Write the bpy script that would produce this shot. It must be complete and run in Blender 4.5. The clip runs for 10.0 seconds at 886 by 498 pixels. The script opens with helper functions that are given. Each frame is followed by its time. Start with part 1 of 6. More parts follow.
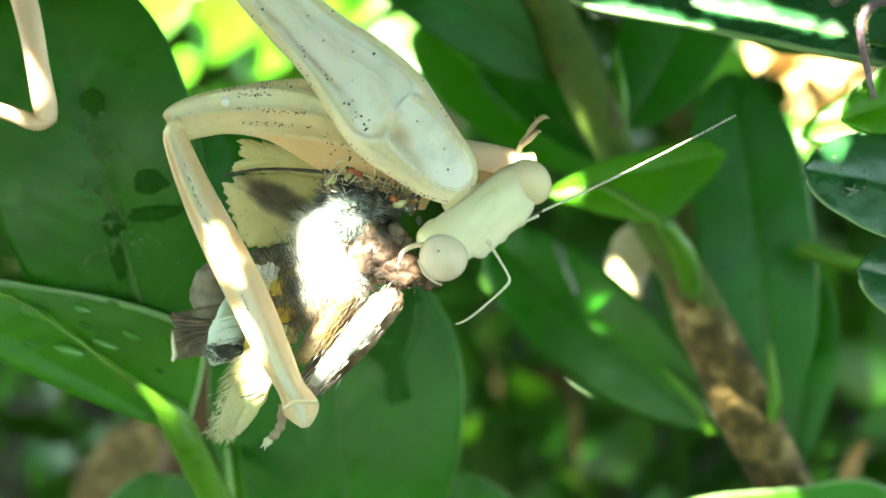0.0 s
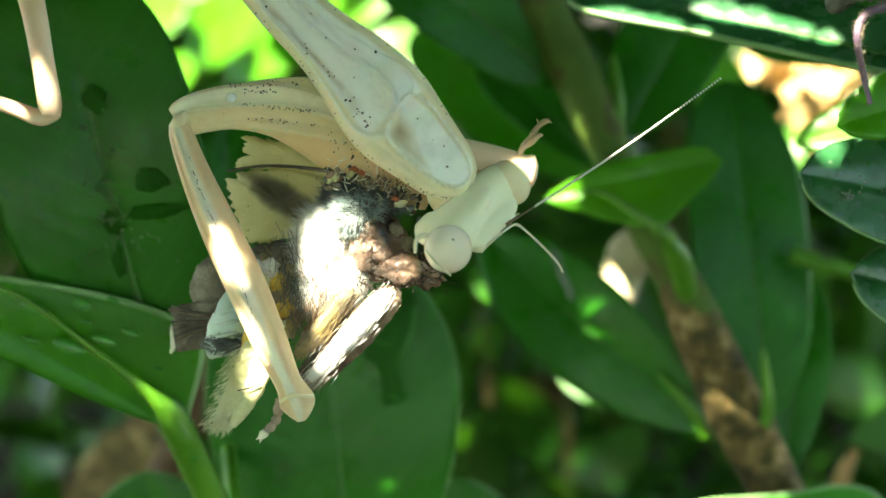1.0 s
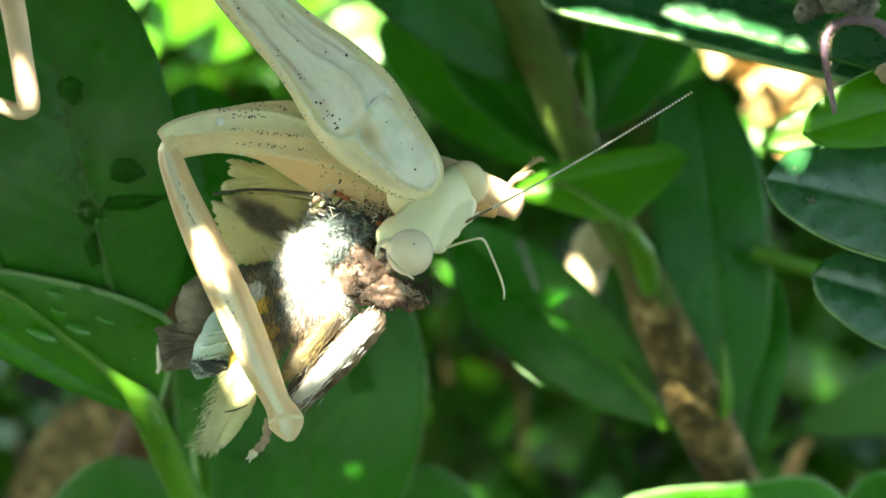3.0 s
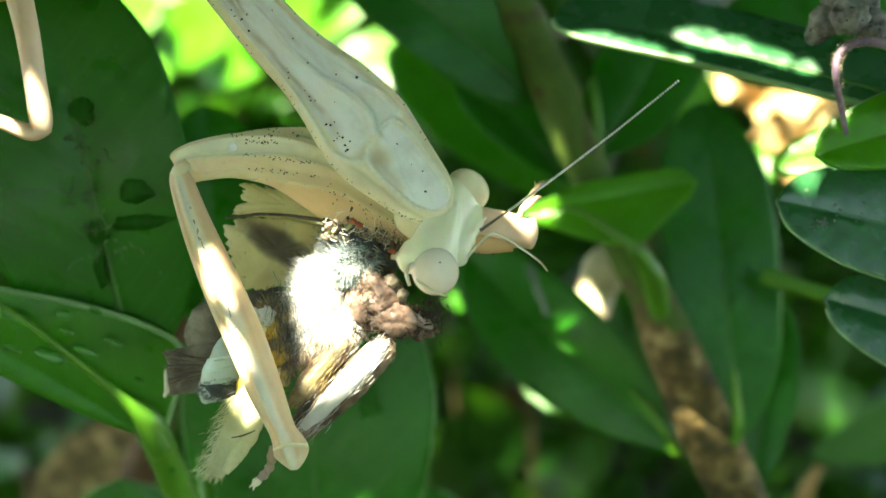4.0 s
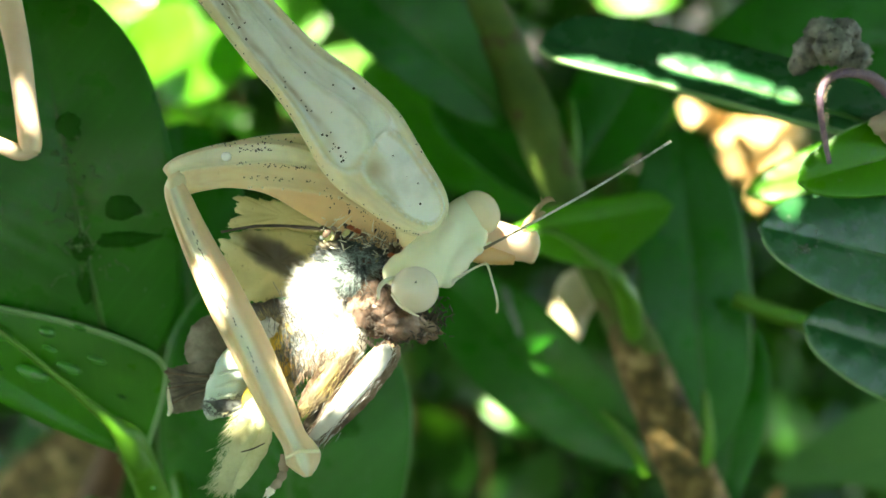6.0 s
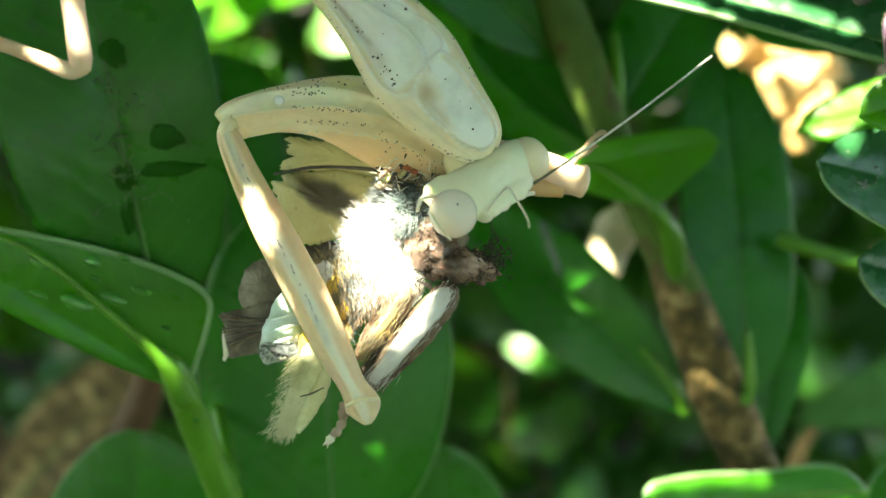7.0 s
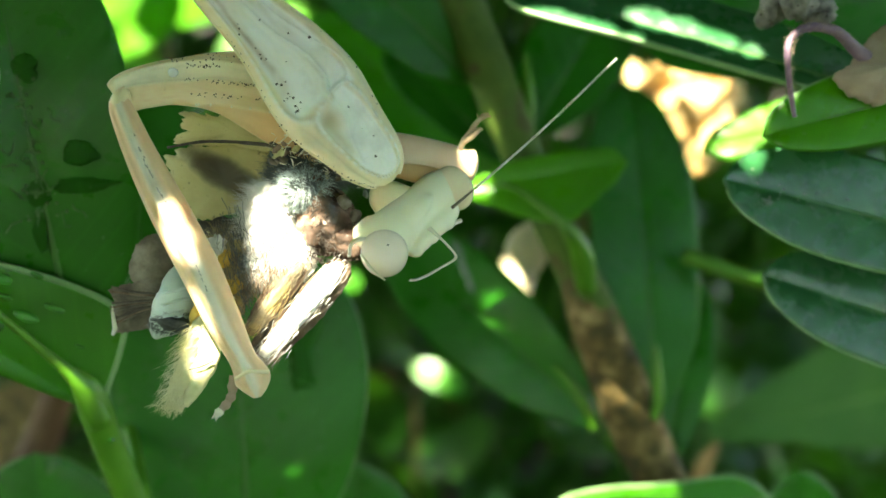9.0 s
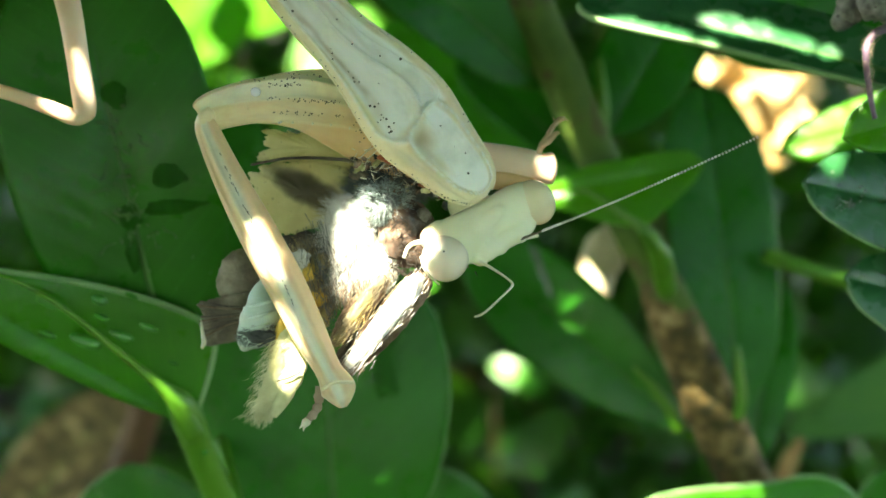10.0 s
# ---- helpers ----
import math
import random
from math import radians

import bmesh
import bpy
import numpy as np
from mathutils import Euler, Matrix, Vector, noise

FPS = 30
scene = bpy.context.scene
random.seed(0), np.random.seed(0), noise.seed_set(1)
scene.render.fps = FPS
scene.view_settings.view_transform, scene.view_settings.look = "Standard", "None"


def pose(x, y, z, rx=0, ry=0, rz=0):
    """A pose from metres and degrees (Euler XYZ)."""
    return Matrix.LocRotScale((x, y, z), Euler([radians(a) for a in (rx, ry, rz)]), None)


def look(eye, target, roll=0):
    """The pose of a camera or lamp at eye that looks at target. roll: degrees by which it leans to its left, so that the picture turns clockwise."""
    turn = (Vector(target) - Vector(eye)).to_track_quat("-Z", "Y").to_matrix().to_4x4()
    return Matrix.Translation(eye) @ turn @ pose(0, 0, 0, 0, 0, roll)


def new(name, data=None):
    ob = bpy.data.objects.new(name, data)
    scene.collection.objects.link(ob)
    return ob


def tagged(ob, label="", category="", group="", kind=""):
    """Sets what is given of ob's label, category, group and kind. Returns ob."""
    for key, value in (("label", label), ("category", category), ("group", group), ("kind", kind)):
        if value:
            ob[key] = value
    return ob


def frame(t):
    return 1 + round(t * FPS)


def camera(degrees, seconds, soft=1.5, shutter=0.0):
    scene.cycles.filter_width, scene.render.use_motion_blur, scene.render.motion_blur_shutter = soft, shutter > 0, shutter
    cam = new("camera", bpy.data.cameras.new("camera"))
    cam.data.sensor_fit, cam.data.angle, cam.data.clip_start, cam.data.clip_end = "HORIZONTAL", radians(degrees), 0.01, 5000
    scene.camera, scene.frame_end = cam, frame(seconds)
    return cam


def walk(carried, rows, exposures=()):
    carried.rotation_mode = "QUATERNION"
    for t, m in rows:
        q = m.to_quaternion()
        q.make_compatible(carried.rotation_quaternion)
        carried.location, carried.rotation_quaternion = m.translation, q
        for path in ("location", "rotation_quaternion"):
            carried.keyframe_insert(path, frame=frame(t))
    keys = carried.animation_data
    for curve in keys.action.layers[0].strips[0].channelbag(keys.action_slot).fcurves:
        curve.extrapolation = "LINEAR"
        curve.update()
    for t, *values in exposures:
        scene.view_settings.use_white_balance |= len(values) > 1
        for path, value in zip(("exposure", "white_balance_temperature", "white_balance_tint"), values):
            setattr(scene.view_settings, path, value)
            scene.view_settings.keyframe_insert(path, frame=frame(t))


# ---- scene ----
# A pale mantis eats a moth among evergreen leaves. Places inside the shrub are
# given in millimetres: to the right, away from the viewer, and up, in a frame
# that leans forward by 15 degrees and starts 0.30 m over the ground.
MM = 0.001
PLACE = pose(0, 0, 0.30, -15)

# ---- camera ----
cam = camera(42.0, 10.0, 1.6)
cam.data.dof.use_dof = True
cam.data.dof.focus_distance = 0.058
cam.data.dof.aperture_fstop = 37
walk(cam, [
    (0, pose(0.00036, 0.00059, 0.30037, 74.53, 0.70, 0.20)),
    (0.5, pose(0.00012, 0.00008, 0.30006, 75.12, 0.22, -0.55)),
    (1, pose(0.00000, 0.00000, 0.30000, 75.00, -0.00, 0.00)),
    (1.5, pose(-0.00025, -0.00024, 0.30090, 78.16, -0.83, -1.77)),
    (2, pose(-0.00003, -0.00053, 0.30028, 76.22, -0.81, -2.75)),
    (2.5, pose(-0.00050, -0.00073, 0.30046, 75.51, -1.15, -2.98)),
    (2.7, pose(-0.00091, -0.00074, 0.30150, 73.55, -1.41, -2.22)),
    (4, pose(-0.00101, -0.00061, 0.30093, 75.26, -1.59, -1.35)),
    (4.5, pose(-0.00126, -0.00086, 0.30049, 74.53, -1.39, -0.69)),
    (5, pose(-0.00120, -0.00089, 0.30096, 75.83, -2.56, -3.44)),
    (5.2, pose(-0.00136, -0.00099, 0.30087, 76.63, -2.62, -4.82)),
    (6.3, pose(-0.00376, -0.00077, 0.30109, 75.78, -3.08, -3.23)),
    (6.5, pose(-0.00390, -0.00055, 0.30060, 74.24, -3.27, -3.17)),
    (7, pose(-0.00491, 0.00016, 0.30025, 73.29, -3.23, -2.59)),
    (7.5, pose(-0.00527, 0.00027, 0.30044, 73.59, -3.99, -3.99)),
    (8, pose(-0.00520, 0.00009, 0.30009, 72.96, -4.27, -5.35)),
    (8.5, pose(-0.00604, -0.00052, 0.30037, 76.19, -4.69, -8.36)),
    (9, pose(-0.00579, -0.00059, 0.29992, 74.81, -4.35, -7.25)),
    (9.5, pose(-0.00556, -0.00106, 0.30069, 74.96, -3.35, -6.03)),
    (10, pose(-0.00639, -0.00121, 0.30114, 74.36, -1.95, -4.17)),
], [(0, 3.85, 8200, -2.5), (0.5, 3.36, 8200, -2.5), (1.0, 3.27, 8200, -2.5), (10, 3.27, 8200, -2.5)])

# ---- world and sun ----
SUN_TO = Vector((-0.30, -0.42, 0.86)).normalized()
world = bpy.data.worlds.new("sky")
scene.world = world
world.use_nodes = True
sky = world.node_tree.nodes.new("ShaderNodeTexSky")
sky.sky_type = "NISHITA"
sky.sun_disc = False
sky.sun_elevation = math.asin(SUN_TO.z)
sky.sun_rotation = math.atan2(SUN_TO.x, SUN_TO.y)
world.node_tree.links.new(sky.outputs[0], world.node_tree.nodes["Background"].inputs[0])
world.node_tree.nodes["Background"].inputs[1].default_value = 0.12
sun_data = bpy.data.lights.new("sun", "SUN")
sun_data.energy, sun_data.angle, sun_data.color = 4.0, radians(0.53), (1.0, 0.97, 0.93)
sun = new("sun", sun_data)
sun.matrix_world = look(SUN_TO * 3, (0, 0, 0))


# ---- materials ----
def shader(name):
    m = bpy.data.materials.new(name)
    m.use_nodes = True
    t = m.node_tree
    return m, t, t.nodes["Principled BSDF"], t.nodes["Material Output"]


def node(t, kind, **values):
    n = t.nodes.new(kind)
    for key, value in values.items():
        n.inputs[key].default_value = value
    return n


def ramp(t, fac, stops):
    n = t.nodes.new("ShaderNodeValToRGB")
    while len(n.color_ramp.elements) < len(stops):
        n.color_ramp.elements.new(0.5)
    for e, (p, c) in zip(n.color_ramp.elements, stops):
        e.position, e.color = p, (*c, 1)
    t.links.new(fac, n.inputs[0])
    return n.outputs[0]


def mixed(t, fac, a, b):
    n = t.nodes.new("ShaderNodeMix")
    n.data_type = "RGBA"
    if isinstance(fac, float):
        n.inputs[0].default_value = fac
    else:
        t.links.new(fac, n.inputs[0])
    for i, c in ((6, a), (7, b)):
        if isinstance(c, tuple):
            n.inputs[i].default_value = (*c, 1)
        else:
            t.links.new(c, n.inputs[i])
    return n.outputs[2]


def bump(t, p, height, strength, distance):
    n = node(t, "ShaderNodeBump", Strength=strength, Distance=distance)
    t.links.new(height, n.inputs["Height"])
    t.links.new(n.outputs[0], p.inputs["Normal"])


def grains(t, scale, detail=5.0, rough=0.6):
    c = t.nodes.new("ShaderNodeTexCoord")
    n = node(t, "ShaderNodeTexNoise", Scale=scale, Detail=detail, Roughness=rough)
    t.links.new(c.outputs["Object"], n.inputs["Vector"])
    return n.outputs["Fac"]


def leaf_material(name, dark, light, rough=0.32, shine=0.5, glow=0.3, through_color=(0.10, 0.30, 0.02), island=False):
    """A waxy leaf: mottled green, pinnate side veins, dust specks, light passing through."""
    m, t, p, out = shader(name)
    patch = grains(t, 160.0)
    base = ramp(t, patch, [(0.3, dark), (0.7, light)])
    if not island:
        c = t.nodes.new("ShaderNodeTexCoord")
        s = t.nodes.new("ShaderNodeSeparateXYZ")
        t.links.new(c.outputs["Object"], s.inputs[0])
        ab = t.nodes.new("ShaderNodeMath"); ab.operation = "ABSOLUTE"
        t.links.new(s.outputs[1], ab.inputs[0])
        sl = t.nodes.new("ShaderNodeMath"); sl.operation = "MULTIPLY_ADD"; sl.inputs[1].default_value = -0.9
        t.links.new(ab.outputs[0], sl.inputs[0]); t.links.new(s.outputs[0], sl.inputs[2])
        cb = t.nodes.new("ShaderNodeCombineXYZ")
        t.links.new(sl.outputs[0], cb.inputs[0])
        w = node(t, "ShaderNodeTexWave", Scale=170.0, Distortion=0.6, Detail=1.0)
        t.links.new(cb.outputs[0], w.inputs["Vector"])
        vein = ramp(t, w.outputs["Fac"], [(0.86, (0, 0, 0)), (1.0, (0.10, 0.10, 0.10))])
        base = mixed(t, vein, base, tuple(min(1, v * 1.9 + 0.01) for v in light))
        dust = ramp(t, grains(t, 1500.0, 2.0), [(0.71, (0, 0, 0)), (0.76, (0.4, 0.4, 0.4))])
        base = mixed(t, dust, base, (0.35, 0.42, 0.3))
        hs = t.nodes.new("ShaderNodeMath"); hs.operation = "MULTIPLY_ADD"; hs.inputs[1].default_value = 0.08
        t.links.new(w.outputs["Fac"], hs.inputs[0]); t.links.new(grains(t, 130.0, 4.0), hs.inputs[2])
        bump(t, p, hs.outputs[0], 0.35, 0.0006)
    else:
        g = t.nodes.new("ShaderNodeNewGeometry")
        tone = ramp(t, g.outputs["Random Per Island"], [(0.0, tuple(v * 0.55 for v in dark)), (0.5, dark), (1.0, tuple(v * 1.5 for v in light))])
        base = mixed(t, 0.65, base, tone)
    t.links.new(base, p.inputs["Base Color"])
    rg = ramp(t, grains(t, 420.0, 3.0), [(0.35, (rough - 0.08,) * 3), (0.7, (rough + 0.14,) * 3)])
    t.links.new(rg, p.inputs["Roughness"])
    p.inputs["Specular IOR Level"].default_value = shine
    tr = node(t, "ShaderNodeBsdfTranslucent", Color=(*through_color, 1))
    mx = node(t, "ShaderNodeMixShader", Fac=glow)
    t.links.new(p.outputs[0], mx.inputs[1]); t.links.new(tr.outputs[0], mx.inputs[2])
    t.links.new(mx.outputs[0], out.inputs[0])
    return m


def surface(name, stops, scale, rough=0.5, relief=0.3, depth=0.0002, sub=0.0, sub_radius=(0.0008, 0.0005, 0.0003), fine=6.0):
    """A mottled surface with fine relief; sub: light scattered under the skin."""
    m, t, p, out = shader(name)
    g = grains(t, scale, fine)
    t.links.new(ramp(t, g, stops), p.inputs["Base Color"])
    p.inputs["Roughness"].default_value = rough
    if sub:
        p.inputs["Subsurface Weight"].default_value = sub
        p.inputs["Subsurface Radius"].default_value = sub_radius
        p.inputs["Subsurface Scale"].default_value = 1.0
    bump(t, p, grains(t, scale * 4, 4.0), relief, depth)
    return m


LEAF_DARK = leaf_material("dark_leaf", (0.013, 0.130, 0.007), (0.024, 0.205, 0.012), shine=0.34, glow=0.25, through_color=(0.04, 0.22, 0.015))
LEAF_MID = leaf_material("green_leaf", (0.032, 0.215, 0.008), (0.060, 0.31, 0.016), glow=0.40, through_color=(0.12, 0.50, 0.02))
# Lightest leaf green: the young leaf, two right-hand leaves, most far twig leaves.
LEAF_LIGHT = leaf_material("light_green_leaf", (0.070, 0.29, 0.015), (0.11, 0.39, 0.024), glow=0.45, through_color=(0.20, 0.60, 0.03))
LEAF_GLOSS = leaf_material("glossy_leaf", (0.020, 0.115, 0.042), (0.032, 0.165, 0.058), rough=0.26, shine=1.0, glow=0.22, through_color=(0.05, 0.24, 0.04))
LEAF_GREY = leaf_material("dull_leaf", (0.036, 0.140, 0.022), (0.070, 0.205, 0.040), rough=0.6, shine=0.35)
LEAF_FAR = leaf_material("shrub_leaf", (0.011, 0.064, 0.006), (0.026, 0.12, 0.011), glow=0.33, through_color=(0.07, 0.26, 0.012), island=True)
RIB_DARK = surface("dark_rib", [(0.3, (0.025, 0.12, 0.014)), (0.7, (0.05, 0.19, 0.025))], 300.0, 0.4, 0.1)
RIB = surface("leaf_rib", [(0.3, (0.09, 0.24, 0.03)), (0.7, (0.16, 0.34, 0.06))], 300.0, 0.4, 0.1)
MARGIN = surface("leaf_margin", [(0.3, (0.16, 0.34, 0.12)), (0.7, (0.26, 0.45, 0.2))], 300.0, 0.35, 0.1)
TWIG_GREEN = surface("green_twig", [(0.3, (0.055, 0.19, 0.012)), (0.7, (0.10, 0.29, 0.022))], 250.0, 0.42, 0.3, sub=0.2)
BARK = surface("twig_bark", [(0.30, (0.045, 0.105, 0.008)), (0.56, (0.080, 0.150, 0.014)), (0.63, (0.075, 0.075, 0.018)), (0.72, (0.13, 0.085, 0.035)), (0.82, (0.28, 0.20, 0.10))], 300.0, 0.7, 0.6, 0.0004, fine=3.0)
BARK_BROWN = surface("old_bark", [(0.30, (0.018, 0.022, 0.005)), (0.42, (0.060, 0.046, 0.010)), (0.54, (0.150, 0.098, 0.028)), (0.68, (0.44, 0.32, 0.15))], 420.0, 0.75, 0.8, 0.0005, fine=4.0)
BARK_WARM = surface("warm_bark", [(0.3, (0.045, 0.020, 0.006)), (0.55, (0.090, 0.042, 0.013)), (0.75, (0.16, 0.085, 0.032))], 160.0, 0.7, 0.6, 0.0005)
DRY = surface("dry_leaf", [(0.3, (0.58, 0.33, 0.09)), (0.7, (0.88, 0.68, 0.36))], 260.0, 0.7, 0.4)
HUSK_DARK = surface("ochre_stalk", [(0.3, (0.20, 0.11, 0.04)), (0.7, (0.42, 0.26, 0.10))], 200.0, 0.7, 0.4)
HUSK = surface("pale_husk", [(0.3, (0.42, 0.34, 0.20)), (0.7, (0.72, 0.62, 0.42))], 260.0, 0.6, 0.4)
WET = leaf_material("wet_leaf", (0.007, 0.078, 0.004), (0.012, 0.115, 0.006), rough=0.4, shine=0.12, glow=0.15)
WATER = surface("water_drop", [(0.3, (0.035, 0.20, 0.02)), (0.7, (0.06, 0.27, 0.04))], 300.0, 0.10, 0.05)
RESIDUE_PALE = surface("crust", [(0.35, (0.03, 0.14, 0.02)), (0.7, (0.12, 0.25, 0.08))], 900.0, 0.5, 0.4)
GREY_MARK = surface("pale_grey_mark", [(0.35, (0.05, 0.12, 0.06)), (0.7, (0.34, 0.38, 0.34))], 300.0, 0.6, 0.4)
SOIL = surface("soil", [(0.3, (0.010, 0.006, 0.002)), (0.7, (0.034, 0.018, 0.006))], 40.0, 0.9, 1.0, 0.004)
LITTER = surface("leaf_litter", [(0.3, (0.05, 0.020, 0.006)), (0.7, (0.16, 0.075, 0.025))], 60.0, 0.8, 0.5, 0.001)
PURPLE = surface("purple_stalk", [(0.3, (0.12, 0.07, 0.13)), (0.7, (0.27, 0.18, 0.24))], 500.0, 0.6, 0.5)
PETAL = surface("dry_petal", [(0.3, (0.27, 0.19, 0.13)), (0.7, (0.50, 0.40, 0.30))], 220.0, 0.7, 0.6, 0.0004)
SEED = surface("grey_seed", [(0.35, (0.05, 0.05, 0.05)), (0.7, (0.38, 0.37, 0.33))], 900.0, 0.6, 0.6)

def chitin(name, plain, milk, dark, scale=260.0, rough=0.36):
    """Insect shell in three tones, laid out by the mesh's own pigment map: plain, milky panels, dark streaks and pits.
    """
    m, t, p, out = shader(name)
    a = t.nodes.new("ShaderNodeAttribute")
    a.attribute_name = "pigment"
    sp = t.nodes.new("ShaderNodeSeparateColor")
    t.links.new(a.outputs["Color"], sp.inputs[0])
    tones = [ramp(t, grains(t, scale * k, 5.0), [(0.30, tuple(v * 0.78 for v in c)), (0.5, c), (0.75, tuple(min(0.92, v * 1.08) for v in c))]) for c, k in ((plain, 1.0), (milk, 1.3), (dark, 1.7))]
    cl = mixed(t, sp.outputs[1], mixed(t, sp.outputs[0], tones[0], tones[1]), tones[2])
    fleck = ramp(t, grains(t, 1400.0, 3.0), [(0.70, (0, 0, 0)), (0.78, (0.35, 0.35, 0.35))])
    t.links.new(mixed(t, fleck, cl, tuple(v * 0.5 for v in dark)), p.inputs["Base Color"])
    p.inputs["Roughness"].default_value = rough
    p.inputs["Subsurface Weight"].default_value = 0.2
    p.inputs["Subsurface Radius"].default_value = (0.0009, 0.0005, 0.0003)
    p.inputs["Subsurface Scale"].default_value = 1.0
    bump(t, p, grains(t, 900.0, 4.0), 0.18, 0.0001)
    return m


def pigment(bm, n, sides, rule):
    """Writes the pigment map of a loft with n rings: rule(f, u) gives (milk, dark)."""
    layer = bm.verts.layers.float_color.new("pigment")
    for k, v in enumerate(bm.verts):
        f, a = (k // sides) / (n - 1), 2 * math.pi * (k % sides) / sides
        milk, dark = rule(f, math.cos(a)) if math.sin(a) < 0.15 else (0, 0)
        v[layer] = (max(0, min(1, milk)), max(0, min(1, dark)), 0, 1)
    return bm


def step(x, a, b):
    k = max(0.0, min(1.0, (x - a) / (b - a)))
    return k * k * (3 - 2 * k)


LEG_TAN = chitin("tan_leg", (0.85, 0.72, 0.46), (0.90, 0.85, 0.64), (0.78, 0.53, 0.28))
LEG = chitin("leg_chitin", (0.84, 0.68, 0.44), (0.86, 0.80, 0.64), (0.78, 0.50, 0.28))
SKIN = surface("cream_chitin", [(0.3, (0.80, 0.69, 0.44)), (0.7, (0.90, 0.81, 0.56))], 300.0, 0.36, 0.12, 0.0001, 0.2)
SHIELD = chitin("shield_chitin", (0.89, 0.79, 0.55), (0.91, 0.93, 0.88), (0.44, 0.35, 0.23), rough=0.28)
HEAD_SKIN = surface("head_chitin", [(0.3, (0.92, 0.87, 0.60)), (0.7, (0.95, 0.93, 0.72))], 240.0, 0.18, 0.1, 0.0001, 0.2)
EYE = surface("mantis_eye", [(0.3, (0.88, 0.76, 0.62)), (0.7, (0.92, 0.82, 0.68))], 500.0, 0.22, 0.03, 0.00005, 0.15)
EYE_FAR = surface("mantis_eye", [(0.3, (0.86, 0.72, 0.46)), (0.7, (0.92, 0.80, 0.56))], 500.0, 0.24, 0.03, 0.00005, 0.15)
SPOT_WHITE = surface("white_spot", [(0.3, (0.93, 0.93, 0.91)), (0.7, (0.95, 0.95, 0.94))], 300.0, 0.12, 0.02, 0.00005, 0.3)
INNER = surface("inner_leg", [(0.3, (0.62, 0.34, 0.13)), (0.7, (0.78, 0.52, 0.26))], 260.0, 0.4, 0.15, 0.0001, 0.15)
FOOT = surface("foot_chitin", [(0.3, (0.30, 0.20, 0.11)), (0.6, (0.52, 0.40, 0.25)), (0.8, (0.66, 0.55, 0.38))], 700.0, 0.5, 0.3, 0.0001, 0.1)
PINK = surface("pink_leg", [(0.3, (0.80, 0.54, 0.36)), (0.7, (0.90, 0.70, 0.52))], 260.0, 0.36, 0.1, 0.0001, 0.15)
AMBER = surface("amber_leg", [(0.3, (0.62, 0.34, 0.06)), (0.7, (0.78, 0.50, 0.12))], 240.0, 0.34, 0.12, 0.0001, 0.25)
BLACK = surface("black_speck", [(0.3, (0.02, 0.016, 0.012)), (0.7, (0.05, 0.035, 0.025))], 900.0, 0.5, 0.2)
FEELER = surface("antenna", [(0.3, (0.62, 0.61, 0.57)), (0.7, (0.90, 0.89, 0.85))], 2500.0, 0.45, 0.2)
FEELER_CORE = surface("antenna_core", [(0.3, (0.10, 0.08, 0.05)), (0.7, (0.26, 0.21, 0.14))], 900.0, 0.5, 0.2)
PALE = surface("pale_palp", [(0.3, (0.76, 0.70, 0.52)), (0.7, (0.90, 0.85, 0.70))], 400.0, 0.4, 0.1, 0.0001, 0.15)
WING_DARK = surface("dark_wing", [(0.3, (0.035, 0.03, 0.026)), (0.7, (0.16, 0.13, 0.10))], 700.0, 0.7, 0.4)
WING_GREY = surface("grey_wing", [(0.3, (0.05, 0.042, 0.030)), (0.5, (0.15, 0.125, 0.090)), (0.75, (0.36, 0.32, 0.25))], 640.0, 0.6, 0.5)
FUZZ = surface("white_fuzz", [(0.3, (0.72, 0.70, 0.66)), (0.7, (0.88, 0.87, 0.84))], 900.0, 0.7, 0.3)
DOWN = surface("blue_grey_down", [(0.3, (0.16, 0.22, 0.23)), (0.55, (0.45, 0.55, 0.54)), (0.75, (0.75, 0.80, 0.78))], 700.0, 0.7, 0.3)
FUZZ_GREY = surface("grey_fuzz", [(0.3, (0.035, 0.042, 0.045)), (0.55, (0.14, 0.16, 0.16)), (0.8, (0.40, 0.44, 0.42))], 700.0, 0.8, 0.3)
FUZZ_GOLD = surface("gold_fuzz", [(0.3, (0.07, 0.06, 0.045)), (0.5, (0.28, 0.23, 0.14)), (0.62, (0.55, 0.42, 0.16)), (0.8, (0.72, 0.66, 0.48))], 600.0, 0.7, 0.3)
FUZZ_CREAM = surface("cream_fuzz", [(0.3, (0.56, 0.54, 0.26)), (0.7, (0.86, 0.85, 0.60))], 600.0, 0.7, 0.3)
FLESH = surface("torn_flesh", [(0.34, (0.035, 0.027, 0.024)), (0.47, (0.15, 0.100, 0.078)), (0.6, (0.31, 0.205, 0.155)), (0.74, (0.50, 0.40, 0.34))], 420.0, 0.13, 0.4, 0.0004, 0.2)
BELLY = surface("moth_belly", [(0.3, (0.46, 0.60, 0.54)), (0.7, (0.72, 0.83, 0.77))], 350.0, 0.4, 0.3, 0.0002, 0.2)
RED = surface("rusty_scrap", [(0.3, (0.30, 0.06, 0.02)), (0.7, (0.55, 0.16, 0.06))], 500.0, 0.4, 0.4)
LEG_BROWN = surface("brown_leg_fur", [(0.3, (0.05, 0.03, 0.02)), (0.5, (0.16, 0.10, 0.06)), (0.75, (0.42, 0.34, 0.25))], 900.0, 0.6, 0.4)
YELLOW = surface("yellow_band", [(0.3, (0.72, 0.42, 0.04)), (0.7, (0.85, 0.60, 0.12))], 400.0, 0.5, 0.3)


